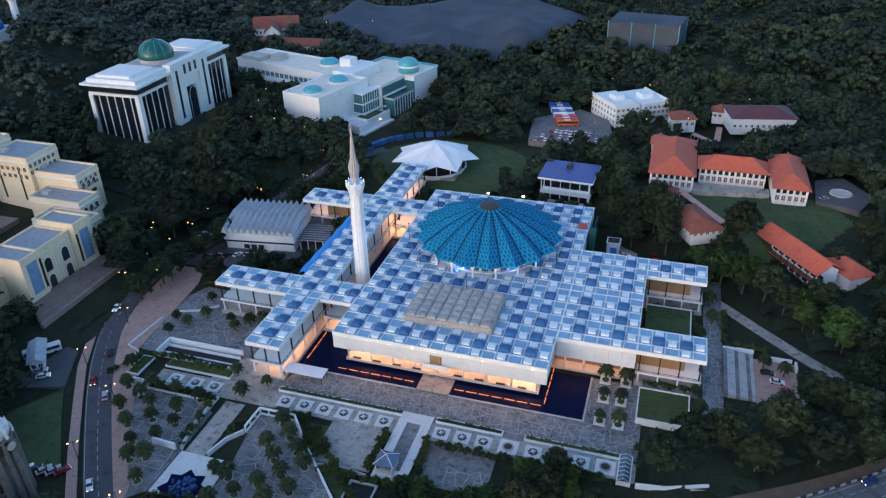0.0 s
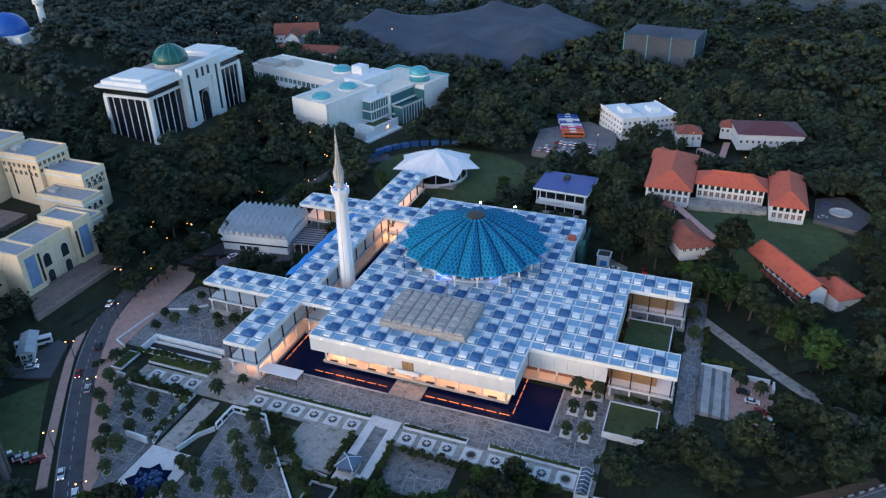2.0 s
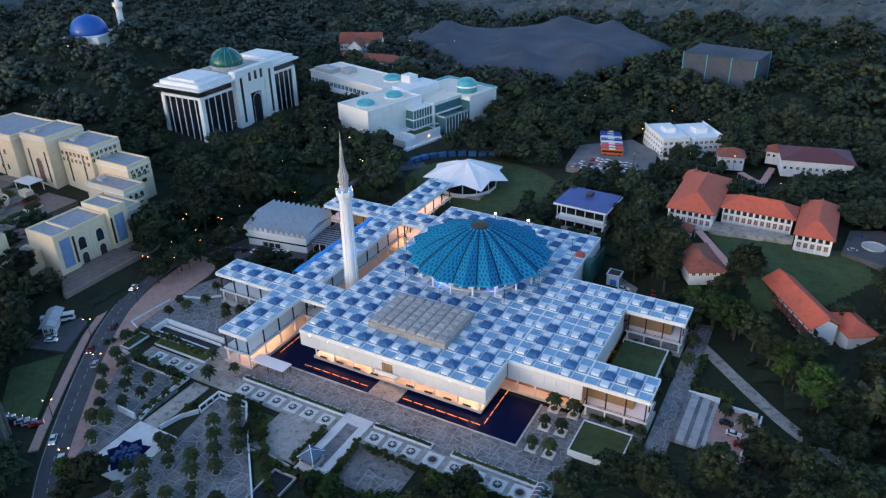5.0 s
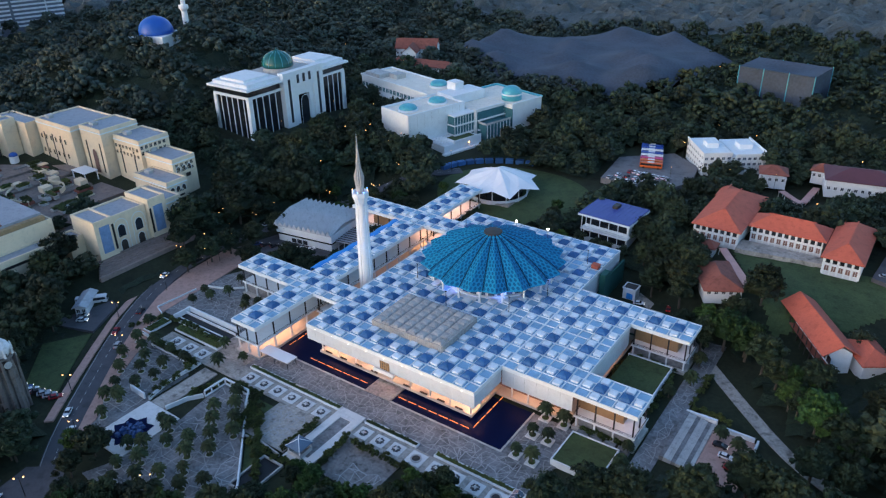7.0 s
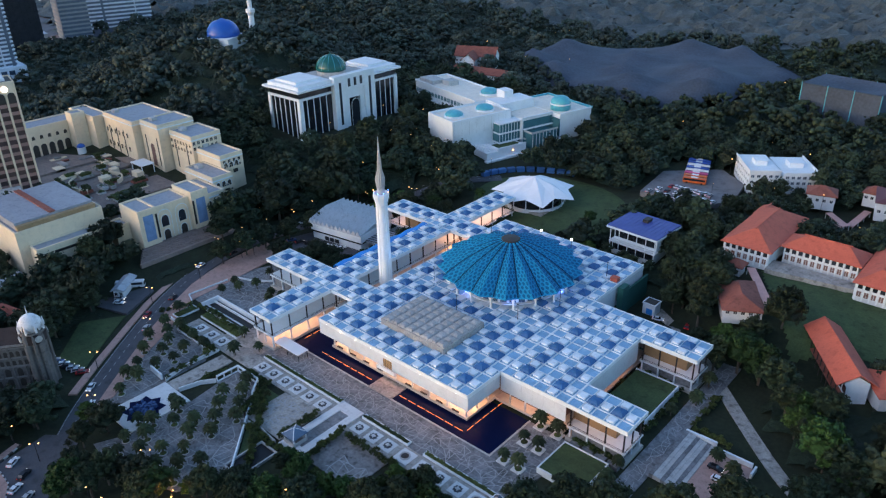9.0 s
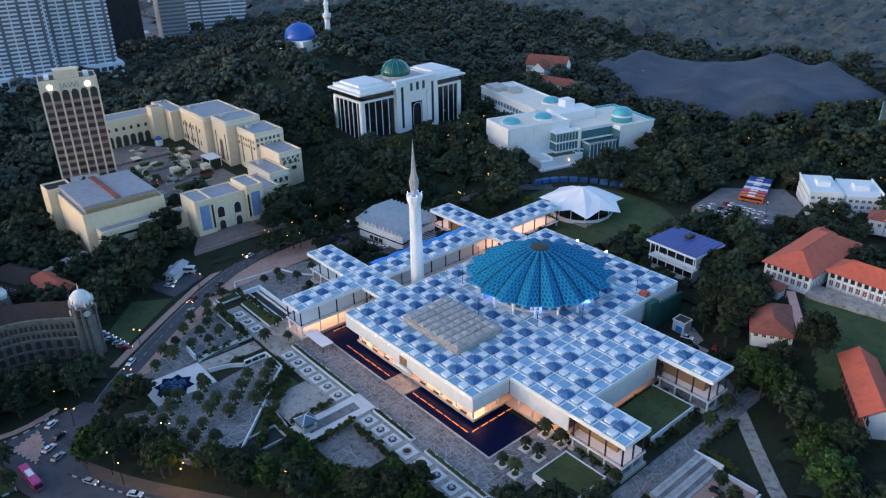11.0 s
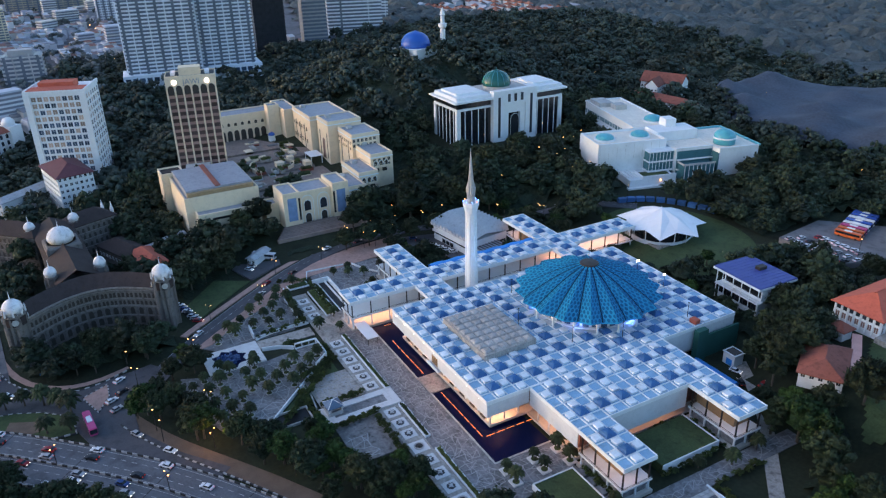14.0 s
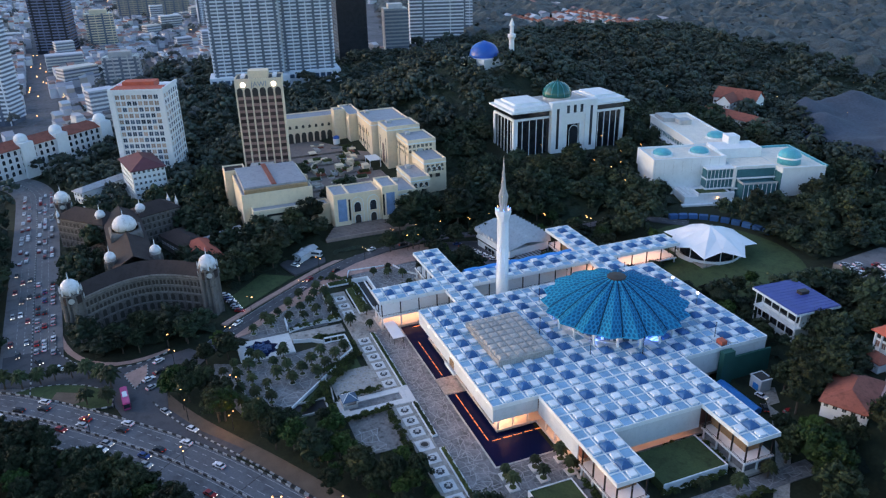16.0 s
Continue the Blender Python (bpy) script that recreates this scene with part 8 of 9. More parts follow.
def crown_data(rnd, width, height, lobes, leaves, leaf, core=True, flat=0.86):
    """Vertices and triangles of a crown: a domed heap of small lumpy lobes round a core, clothed in leaf clumps."""
    V, F, centres, off = [], [], [], 0
    if core:
        lump = np.array([0.8 + 0.5 * noise.noise(Vector((p[0] * 1.5 + width, p[1] * 1.5, p[2] * 1.5))) for p in ICO_V])
        V.append(ICO_V * lump[:, None] * [width * 0.4, width * 0.4, height * 0.26] + [0, 0, height * 0.58])
        F.append(ICO_F)
        off = len(ICO_V)
    for k in range(lobes):
        a = 2.4 * k + rnd.uniform(-0.5, 0.5)
        q = math.sqrt((k + 0.5) / lobes)
        r = width * 0.5 * q * rnd.uniform(0.66, 0.95)
        s = width * rnd.uniform(0.62, 1.1) * 0.58 / math.sqrt(lobes)
        c = np.array([r * math.cos(a), r * math.sin(a), height * (0.38 + 0.54 * math.sqrt(max(0.0, 1 - q * q)) + rnd.uniform(-0.07, 0.07))])
        ax = np.array([s, s, s * flat * rnd.uniform(0.85, 1.25)])
        centres.append((c, ax))
        lump = np.array([0.8 + 0.6 * noise.noise(Vector((p[0] * 1.7 + k * 3.1, p[1] * 1.7, p[2] * 1.7 + c[0]))) for p in ICO0_V])
        V.append(c + ax * ICO0_V * lump[:, None])
        F.append(ICO0_F + off)
        off += len(ICO0_V)
    for _ in range(leaves):
        c, ax = centres[rnd.randrange(lobes)]
        u, t = rnd.uniform(-0.3, 1), rnd.uniform(0, math.tau)
        q = math.sqrt(max(0.0, 1 - u * u))
        d = np.array([q * math.cos(t), q * math.sin(t), u])
        p = c + ax * d * rnd.uniform(0.85, 1.25)
        n = d + np.array([rnd.uniform(-0.8, 0.8) for _ in range(3)])
        n /= np.linalg.norm(n)
        e = np.cross(n, [0.3, 0.5, 0.81])
        e /= np.linalg.norm(e)
        g = np.cross(n, e)
        s1, s2 = leaf * rnd.uniform(0.5, 1.2), leaf * rnd.uniform(0.4, 0.9)
        V.append(np.array([p - e * s1, p - g * s2 + n * s2 * 0.3, p + e * s1, p + g * s2 + n * s2 * 0.3]))
        F.append(np.array([[0, 1, 2], [0, 2, 3]]) + off)
        off += 4
    return np.concatenate(V), np.concatenate(F)


def trunk_mesh(rnd, height, width, r):
    bm = nb()

    def limb(a, b, r0, r1, n=6):
        d = (b - a).normalized()
        e = d.orthogonal().normalized()
        g = d.cross(e)
        lo = [bm.verts.new(a + (e * math.cos(math.tau * i / n) + g * math.sin(math.tau * i / n)) * r0) for i in range(n)]
        hi = [bm.verts.new(b + (e * math.cos(math.tau * i / n) + g * math.sin(math.tau * i / n)) * r1) for i in range(n)]
        for i in range(n):
            bm.faces.new((lo[i], lo[(i + 1) % n], hi[(i + 1) % n], hi[i]))
        bm.faces.new(hi)

    fork = Vector((rnd.uniform(-0.3, 0.3), rnd.uniform(-0.3, 0.3), height * 0.36))
    limb(Vector((0, 0, -1.5)), fork, r, r * 0.7)
    for k in range(5):
        a = math.tau * k / 5 + rnd.uniform(-0.3, 0.3)
        tip = Vector((math.cos(a) * width * 0.3, math.sin(a) * width * 0.3, height * rnd.uniform(0.52, 0.68)))
        limb(fork, tip, r * 0.5, r * 0.18)
    return mesh_of("trunk", bm, BARK)


def data_mesh(name, V, F, material, tone=None, smooth=False):
    """A mesh from arrays of corners and triangles; tone gives each joined tree its own green."""
    me = bpy.data.meshes.new(name)
    me.vertices.add(len(V))
    me.vertices.foreach_set("co", np.ascontiguousarray(V, dtype=np.float32).ravel())
    me.loops.add(len(F) * 3)
    me.loops.foreach_set("vertex_index", np.ascontiguousarray(F, dtype=np.int32).ravel())
    me.polygons.add(len(F))
    me.polygons.foreach_set("loop_start", np.arange(len(F), dtype=np.int32) * 3)
    me.polygons.foreach_set("use_smooth", np.full(len(F), smooth))
    me.update(calc_edges=True)
    if tone is not None:
        me.attributes.new("tone", "FLOAT", "POINT").data.foreach_set("value", np.ascontiguousarray(tone, dtype=np.float32))
    me.materials.append(material)
    return me


tree_rnd = random.Random(21)
PROTO = []
for k, (w, h, lob, m_, lb) in enumerate(((13, 12, 32, LEAF, "broad dark green rain tree with spreading crown"), (10, 11, 26, LEAF, "dark green leafy tree with lumpy crown"), (15, 12.5, 38, LEAF, "wide dark green shade tree"),
                                         (9, 10, 26, LEAF_LIGHT, "light green leafy tree"), (11, 13, 28, LEAF, "tall dark green tree"), (6, 5.5, 14, LEAF_LIGHT, "small light green garden tree"))):
    ob = thing("tree", 0, 0, 0, 0, lb, "tree", "trees")
    part("trunk", trunk_mesh(tree_rnd, h, w, 0.035 * h), BARK, ob)
    V, F = crown_data(tree_rnd, w, h, lob, 760 if w > 7 else 330, 0.46 if w > 7 else 0.32)
    part("crown", data_mesh("crown", V, F, m_), m_, ob)
    PROTO.append(ob)

for a, b, c, d, _, _ in REGIONS.values():
    KEEP_OUT.append((CX + px(a - 0.5) - 3, CX + px(b + 0.5) + 3, CY + px(c - 0.5) - 3, CY + px(d + 0.5) + 3))
KEEP_OUT.extend([(-37, 60, -84, -60), (-38, -22, -60, 12), (92, 110, -62, 4), (72, 92, -80, 0), (-100, 76, -103, -80), (-14, 38, -121, -102), (-0, 12, -139, -121), (-57, -30, -128, -100), (-36, 8, -124, -103), (70, 92, -82, -60), (70, 79, -106, -82), (97, 107, -34, -12), (109, 122, 4, 24), (99, 124, -62, -34), (84, 152, 22, 66), (0, 42, 118, 172), (-262, -232, -262, -238), (-150, -122, -92, -44), (82, 108, 112, 158), (-4, 50, 112, 172)])


POLY_BOXES = [(p, (min(q[0] for q in p), max(q[0] for q in p), min(q[1] for q in p), max(q[1] for q in p))) for p in POLYS]


def blocked(x, y, r=3.5):
    for a, b, c, d in KEEP_OUT:
        if a - r * 0.4 < x < b + r * 0.4 and c - r * 0.4 < y < d + r * 0.4:
            return True
    for m, a, b, c, d in FOOT:
        p = m @ Vector((x, y, 0))
        if a < p.x < b and c < p.y < d:
            return True
    for pts, (a, b, c, d) in POLY_BOXES:
        if not (a - r < x < b + r and c - r < y < d + r):
            continue
        for dx, dy in ((0, 0), (r * 0.7, 0), (-r * 0.7, 0), (0, r * 0.7), (0, -r * 0.7)):
            if inside(pts, x + dx, y + dy):
                return True
    for line, half in LANES:
        for i in range(0, len(line), 2):
            if abs(line[i][0] - x) < half + r + 3 and abs(line[i][1] - y) < half + r + 3 and math.hypot(line[i][0] - x, line[i][1] - y) < half + r * 0.8:
                return True
    return False


def near_ground(x, y):
    """The stretch of the plan that lies nearest: south of the walks, and a belt round the precinct."""
    return -150 < y < -103 and x > -60 or y < -150 and -62 < x < 40 or x > 40 and y < -90 or x > 90 and -100 < y < 12 and x < 148 or math.hypot(max(-108 - x, x - 104, 0), max(-130 - y, y - 36, 0)) < 9


spots, far_spots, outer_spots = [], [], []
STEP = 7.6
for i in range(-84, 32):
    for j in range(-34, 62):
        x = i * STEP + tree_rnd.uniform(-2.6, 2.6)
        y = j * STEP + tree_rnd.uniform(-2.6, 2.6)
        if x > 60 + max(0, y + 260) * 0.55 or x < -395 and y < -165 or y > 470:
            continue
        if y < -262:
            continue
        if blocked(x, y):
            continue
        (spots if near_ground(x, y) and y < 75 else far_spots if y < 215 and x > -235 else outer_spots).append((x, y))
used = set()
for n_, (x, y) in enumerate(spots):
    south = -26 < x < 78 and -150 < y < -103
    if x > 76 and -112 < y < 34:
        continue
    k = tree_rnd.choice((0, 1, 1, 2, 4, 4, 3)) if not south else tree_rnd.choice((5, 3, 3, 1, 1))
    s = tree_rnd.uniform(0.75, 1.1) * (0.8 if south else 1.0)
    at = pose(x, y, ground_z(x, y), tree_rnd.uniform(-3, 3), tree_rnd.uniform(-3, 3), tree_rnd.uniform(0, 360)) @ Matrix.Diagonal((s, s, s * tree_rnd.uniform(0.85, 1.1), 1))
    if k not in used:
        used.add(k)
        PROTO[k].matrix_basis = at
    else:
        ob = copy_thing(PROTO[k], Matrix())
        ob.matrix_basis = at
big_clump = thing("tree", 105, 27, ground_z(105, 27), 0, "tall dense dark egg-shaped tree alone on the lawn", "tree", "trees")
part("trunk", trunk_mesh(tree_rnd, 14, 8, 0.5), BARK, big_clump)
V, F = crown_data(tree_rnd, 15.5, 17, 70, 1500, 0.5, flat=1.1)
part("crown", data_mesh("crown", V, F, LEAF), LEAF, big_clump, at=pose(0, 0, -4.2) @ Matrix.Diagonal((1.08, 1.08, 1.18, 1)))


def joined_woods(name, spots_, variants, material, label, lo, hi, smooth=False):
    """Many trees, too many to count, as one mesh."""
    Vs, Fs, Ts, off = [], [], [], 0
    for x, y in spots_:
        V, F = variants[tree_rnd.randrange(len(variants))]
        s, a = lo + (hi - lo) * tree_rnd.random() ** 1.4, tree_rnd.uniform(0, math.tau)
        c, n = math.cos(a) * s, math.sin(a) * s
        W = np.empty_like(V)
        W[:, 0], W[:, 1], W[:, 2] = V[:, 0] * c - V[:, 1] * n + x, V[:, 0] * n + V[:, 1] * c + y, V[:, 2] * s ** 0.8 * tree_rnd.uniform(0.8, 1.15) + ground_z(x, y)
        Vs.append(W)
        Fs.append(F + off)
        Ts.append(np.full(len(V), tree_rnd.random()))
        off += len(V)
    me = data_mesh(name, np.concatenate(Vs), np.concatenate(Fs), material, np.concatenate(Ts), smooth)
    return tagged(new(name, me), label, "woods", kind="stuff")


def canopy(name, x0, x1, y0_, y1_, step, coarse, open_at, trees, radius, height, base, rough, leaves, leaf, material, label, seed):
    """A closed canopy: every crown lifts the sheet, which is roughened and clothed in leaf clumps."""
    rng = np.random.default_rng(seed)
    cx_, cy_ = np.arange(x0, x1 + coarse, coarse), np.arange(y0_, y1_ + coarse, coarse)
    mask = np.array([[open_at(x, y) for x in cx_] for y in cy_], float)
    lift = np.array([[ground_z(x, y) for x in cx_] for y in cy_])
    X, Y = np.meshgrid(np.arange(x0, x1, step), np.arange(y0_, y1_, step))
    X, Y = X + rng.uniform(-0.38, 0.38, X.shape) * step, Y + rng.uniform(-0.38, 0.38, X.shape) * step

    def sample(grid, x, y):
        u, v = np.clip((x - x0) / coarse, 0, grid.shape[1] - 1.001), np.clip((y - y0_) / coarse, 0, grid.shape[0] - 1.001)
        i, j = u.astype(int), v.astype(int)
        u, v = u - i, v - j
        return grid[j, i] * (1 - u) * (1 - v) + grid[j, i + 1] * u * (1 - v) + grid[j + 1, i] * (1 - u) * v + grid[j + 1, i + 1] * u * v

    G = sample(lift, X, Y)
    M_ = sample(mask, X, Y)
    soft_ = np.pad(mask, 1, mode="edge")
    soft_ = sum(soft_[1 + a:soft_.shape[0] - 1 + a, 1 + b:soft_.shape[1] - 1 + b] for a in (-1, 0, 1) for b in (-1, 0, 1)) / 9.0
    S_ = np.clip((sample(soft_, X, Y) - 0.42) * 1.9, 0, 1) ** 0.75
    H = np.full(X.shape, base)
    for x, y in trees:
        R, h = rng.uniform(*radius), rng.uniform(*height)
        i0, j0, k = int((x - x0) / step), int((y - y0_) / step), int(R / step) + 2
        sl = (slice(max(j0 - k, 0), max(j0 + k, 0)), slice(max(i0 - k, 0), max(i0 + k, 0)))
        q = np.hypot(X[sl] - x, Y[sl] - y) / R
        H[sl] = np.maximum(H[sl], np.where(q < 1, h * np.sqrt(np.clip(1 - 0.72 * q ** 2.6, 0.05, 1)), 0))
    H += rng.normal(0, rough, H.shape)
    lump = sample(rng.uniform(-1, 1, (len(cy_), len(cx_))), X, Y)
    H = (H + lump * rough * 1.6) * S_ - 0.8 * (M_ < 0.34)
    Z = G + H
    ny, nx = X.shape
    keep = M_ > 0.3
    quad = keep[:-1, :-1] & keep[1:, :-1] & keep[:-1, 1:] & keep[1:, 1:]
    jj, ii = np.nonzero(quad)
    o = jj * nx + ii
    tri = np.concatenate([np.stack([o, o + 1, o + nx + 1], 1), np.stack([o, o + nx + 1, o + nx], 1)])
    V = np.stack([X.ravel(), Y.ravel(), Z.ravel()], 1)
    used_ = np.unique(tri)
    index = np.full(len(V), -1)
    index[used_] = np.arange(len(used_))
    V, tri = V[used_], index[tri]
    pick = used_[rng.integers(0, len(used_), leaves)]
    pick = pick[(H.ravel()[pick] > 1.0) & (M_.ravel()[pick] > 0.55)]
    n = len(pick)
    C = np.stack([X.ravel()[pick], Y.ravel()[pick], Z.ravel()[pick]], 1) + rng.normal(0, 0.35, (n, 3)) * [step, step, 0.4]
    t, s1, s2 = rng.uniform(0, math.tau, n), leaf * rng.uniform(0.5, 1.15, n), leaf * rng.uniform(0.4, 0.9, n)
    e = np.stack([np.cos(t), np.sin(t), rng.normal(0, 0.45, n)], 1) * s1[:, None]
    g = np.stack([-np.sin(t), np.cos(t), rng.normal(0, 0.45, n)], 1) * s2[:, None]
    L = np.stack([C - e, C - g, C + e, C + g], 1).reshape(-1, 3)
    lt = np.arange(n)[:, None] * 4 + len(V)
    faces = np.concatenate([tri, np.concatenate([lt + [[0, 1, 2]], lt + [[0, 2, 3]]])])
    V = np.concatenate([V, L])
    me = data_mesh(name, V, faces, material, np.full(len(V), 0.3))
    return tagged(new(name, me), label, "woods", kind="stuff")


def woods_open(x, y):
    if x > 70 + max(0, y + 260) * 0.55 or -62 < x < 78 and y < -103 or x < -395 and y < -165:
        return 0.0
    return 0.0 if blocked(x, y, 2.4) else 1.0


gone = [(x + tree_rnd.uniform(-2.4, 2.4), y + tree_rnd.uniform(-2.4, 2.4)) for x, y in far_spots]
beyond = [(x + tree_rnd.uniform(-2.4, 2.4), y + tree_rnd.uniform(-2.4, 2.4)) for x, y in outer_spots if tree_rnd.random() < (0.6 if x > -400 and y < 330 else 0.33)]
canopy("undergrowth", -640, 252, -262, 470, 3.6, 4.4, woods_open, gone + beyond, (2.8, 7.2), (2.5, 6.0), 1.6, 0.5, 30000, 0.8, WOODS_LEAF, "dark undergrowth below the woods", 3)
wood_variants = [crown_data(tree_rnd, w, h, lob, 112, 0.74) for w, h, lob in ((11, 10.5, 13), (13, 11, 15), (9, 11.5, 11), (15, 12, 17), (10, 9, 12), (12, 13.5, 14))]
joined_woods("woods", gone, wood_variants, WOODS_LEAF, "dense dark green woods of broad crowns", 0.62, 1.35)
hill_variants = [crown_data(tree_rnd, w, h, lob + 3, 30, 0.95, False) for w, h, lob in ((11, 10.5, 9), (13, 11, 10), (9, 12, 8), (15, 12, 11))]
joined_woods("hill_woods", [q for q in beyond if q[0] < -60], hill_variants, HILL_LEAF_HAZE, "grey-green woods on the hill, faint haze in the leaf colour", 0.8, 1.55, True)
joined_woods("slope_woods", [q for q in beyond if q[0] >= -60], hill_variants, WOODS_LEAF, "dark green woods on the north slope", 0.8, 1.55, True)


def far_open(x, y):
    if (-395 < x or -636 < x and y > -165) and x < 60 + max(0, y + 260) * 0.55 and y < 466:
        return 0.0
    if x > 60 + max(0, y + 260) * 0.55 + 60 or x < -420 and y < 60 - 0.25 * (x + 420) and not (x > -645 and y > -165) or x < -1500 and y < 500:
        return 0.0
    return 0.0 if blocked(x, y, 4) else 1.0


outer = [(tree_rnd.uniform(-1900, 800), tree_rnd.uniform(-175, 1250)) for _ in range(9500)]
canopy("far_woods", -1900, 820, -175, 1240, 6.0, 17.0, far_open, outer, (7, 16), (9, 17), 6.0, 1.1, 26000, 2.8, FAR_LEAF_HAZE, "distant hazy green woods", 4)
far_variants = [crown_data(tree_rnd, w, h, 6, 30, 1.2, False) for w, h in ((12, 11), (15, 12), (10, 10))]
street_trees = []
for _ in range(1700):
    x, y = tree_rnd.uniform(-1400, -400), tree_rnd.uniform(-700, -60)
    if noise.noise(Vector((x * 0.011, y * 0.011, 3))) < 0.28 and not (-725 < x < -555 and -178 < y < -76) and tree_rnd.random() < 0.8:
        continue
    if not blocked(x, y, 4) and abs(y + 232 - 0.08 * (x + 180)) > 16:
        street_trees.append((x, y))
joined_woods("street_trees", street_trees, far_variants, FAR_LEAF_HAZE, "green trees among the city houses, haze painted into the leaves", 0.8, 1.3)


# palms
def palm_proto():
    ob = thing("palm", 0, 0, 0, 0, "dark green fan palm with a slim trunk", "palm", "palms")
    bm = nb()
    lathe(bm, [(0.28, 0), (0.2, 1.0), (0.17, 4.6), (0.24, 5.0)], 7)
    part("trunk", bm, BARK, ob)
    bm = nb()
    r = random.Random(2)
    for k in range(44):
        a = math.tau * k * 0.382 + r.uniform(-0.15, 0.15)
        up = r.uniform(-0.3, 1.2)
        prev = None
        d = Vector((math.cos(a), math.sin(a), 0))
        n = Vector((-math.sin(a), math.cos(a), 0))
        for s in range(6):
            t = s / 5
            p = Vector((0, 0, 4.9)) + d * (2.7 * t * math.cos(up * 0.9)) + Vector((0, 0, 2.3 * up * t - 1.9 * t * t))
            w = 0.62 * math.sin(math.pi * min(1, 0.12 + t * 0.86)) + 0.03
            row = [bm.verts.new(p - n * w - Vector((0, 0, w * 0.5))), bm.verts.new(p), bm.verts.new(p + n * w - Vector((0, 0, w * 0.5)))]
            if prev:
                bm.faces.new((prev[0], prev[1], row[1], row[0]))
                bm.faces.new((prev[1], prev[2], row[2], row[1]))
            prev = row
    part("fronds", bm, PALM_LEAF, ob)
    return ob


palm = palm_proto()
palm_at = []
ca, sa = math.cos(radians(45)), math.sin(radians(45))
for i in range(-12, 13):
    for j in range(-12, 13):
        u, v = i * 6.6, j * 6.6
        x, y = -22 + u * ca - v * sa, -132 + u * sa + v * ca
        if inside(PALM_YARD, x, y) and inside(PALM_YARD, x + 2, y + 2) and inside(PALM_YARD, x - 2, y - 2) and tree_rnd.random() < 0.85:
            palm_at.append((x, y, 0.06))
for x, y in ((-83, -107), (-76, -110), (-79, -116), (-70, -113), (-66, -118), (-72, -122), (-61, -112), (-58, -118), (-66, -128), (-60, -124), (-58, -132), (-55, -140), (-88, -98), (-62, -134), (-36, -131), (-35.5, -144), (-46, -149)):
    palm_at.append((x, y, 0.08))
for x, y in ((-52, -92), (-45, -101), (-40, -94), (-57, -106), (-66, -105), (-75, -105), (-70, -66), (-66, -70), (-62, -66), (-88, -78), (-84, -72), (-90, -70), (-80, -66), (-58, -64), (-84, -56)):
    palm_at.append((x, y, 0.1))
for x, y in ((-51, -232), (-48.6, -226), (-49.4, -220), (-50, -215), (-49, -209), (-46, -203), (-42, -198.6), (-36, -195), (-26, -196), (-28, -203)):
    palm_at.append((x, y, 0.3))
for x, y in ((92, -30), (96, -20), (95, -8), (92, -70), (91, -62), (112, -41), (118, -44)):
    palm_at.append((x, y, 0.1))
planters = [(64, -71), (69.3, -71), (64, -81.3), (69.5, -81.5), (63.6, -61.8), (70, -61.8)]
for x, y in planters:
    palm_at.append((x, y, 0.7))
for i, (x, y, z) in enumerate(palm_at):
    s = tree_rnd.uniform(0.75, 1.1) * (1.55 if y < -190 else 1.0)
    at = pose(x, y, z, 0, 0, tree_rnd.uniform(0, 360)) @ Matrix.Diagonal((s * 1.02, s * 1.02, s * 0.95, 1))
    if i == 0:
        palm.matrix_basis = at
    else:
        copy_thing(palm, Matrix()).matrix_basis = at
planter0 = thing("planter", *planters[0], 0.15, 0, "white square planter with dark soil", "planter", "terrace planters")
boxes("box", [(-1.7, 1.7, -1.7, 1.7, 0, 0.5)], MARBLE, planter0)
bm = nb()
lathe(bm, [(1.1, 0.5), (1.1, 0.62), (0.9, 0.66)], 16)
part("soil", bm, HEDGE, planter0)
for x, y in planters[1:]:
    copy_thing(planter0, pose(x, y, 0.15))
bed0 = thing("round_bed", 0, 0, 0.06, 0, "round kerbed bed of low green plants", "flower bed", "round beds")
bm = nb()
lathe(bm, [(1.35, 0), (1.35, 0.25), (1.1, 0.25), (1.1, 0.12)], 16)
part("kerb_ring", bm, PALE_CONCRETE, bed0)
bm = nb()
small_dome(bm, 0, 0, 0.1, 1.05, 0.45, 0.0, 12)
part("plant_mound", bm, HEDGE, bed0)
first = True
for x, y, z in palm_at:
    if -190 < y < -104 and x < 8:
        if first:
            bed0.matrix_basis = pose(x, y, z)
            first = False
        else:
            copy_thing(bed0, pose(x, y, z))

# shrubs in the gardens
V, F = crown_data(random.Random(8), 2.6, 1.9, 5, 110, 0.26, False)
shrub0 = single("shrub", data_mesh("shrub", V, F, HEDGE), HEDGE, "low green garden shrub", "shrub", "shrubs")
shr = []
sr = random.Random(14)
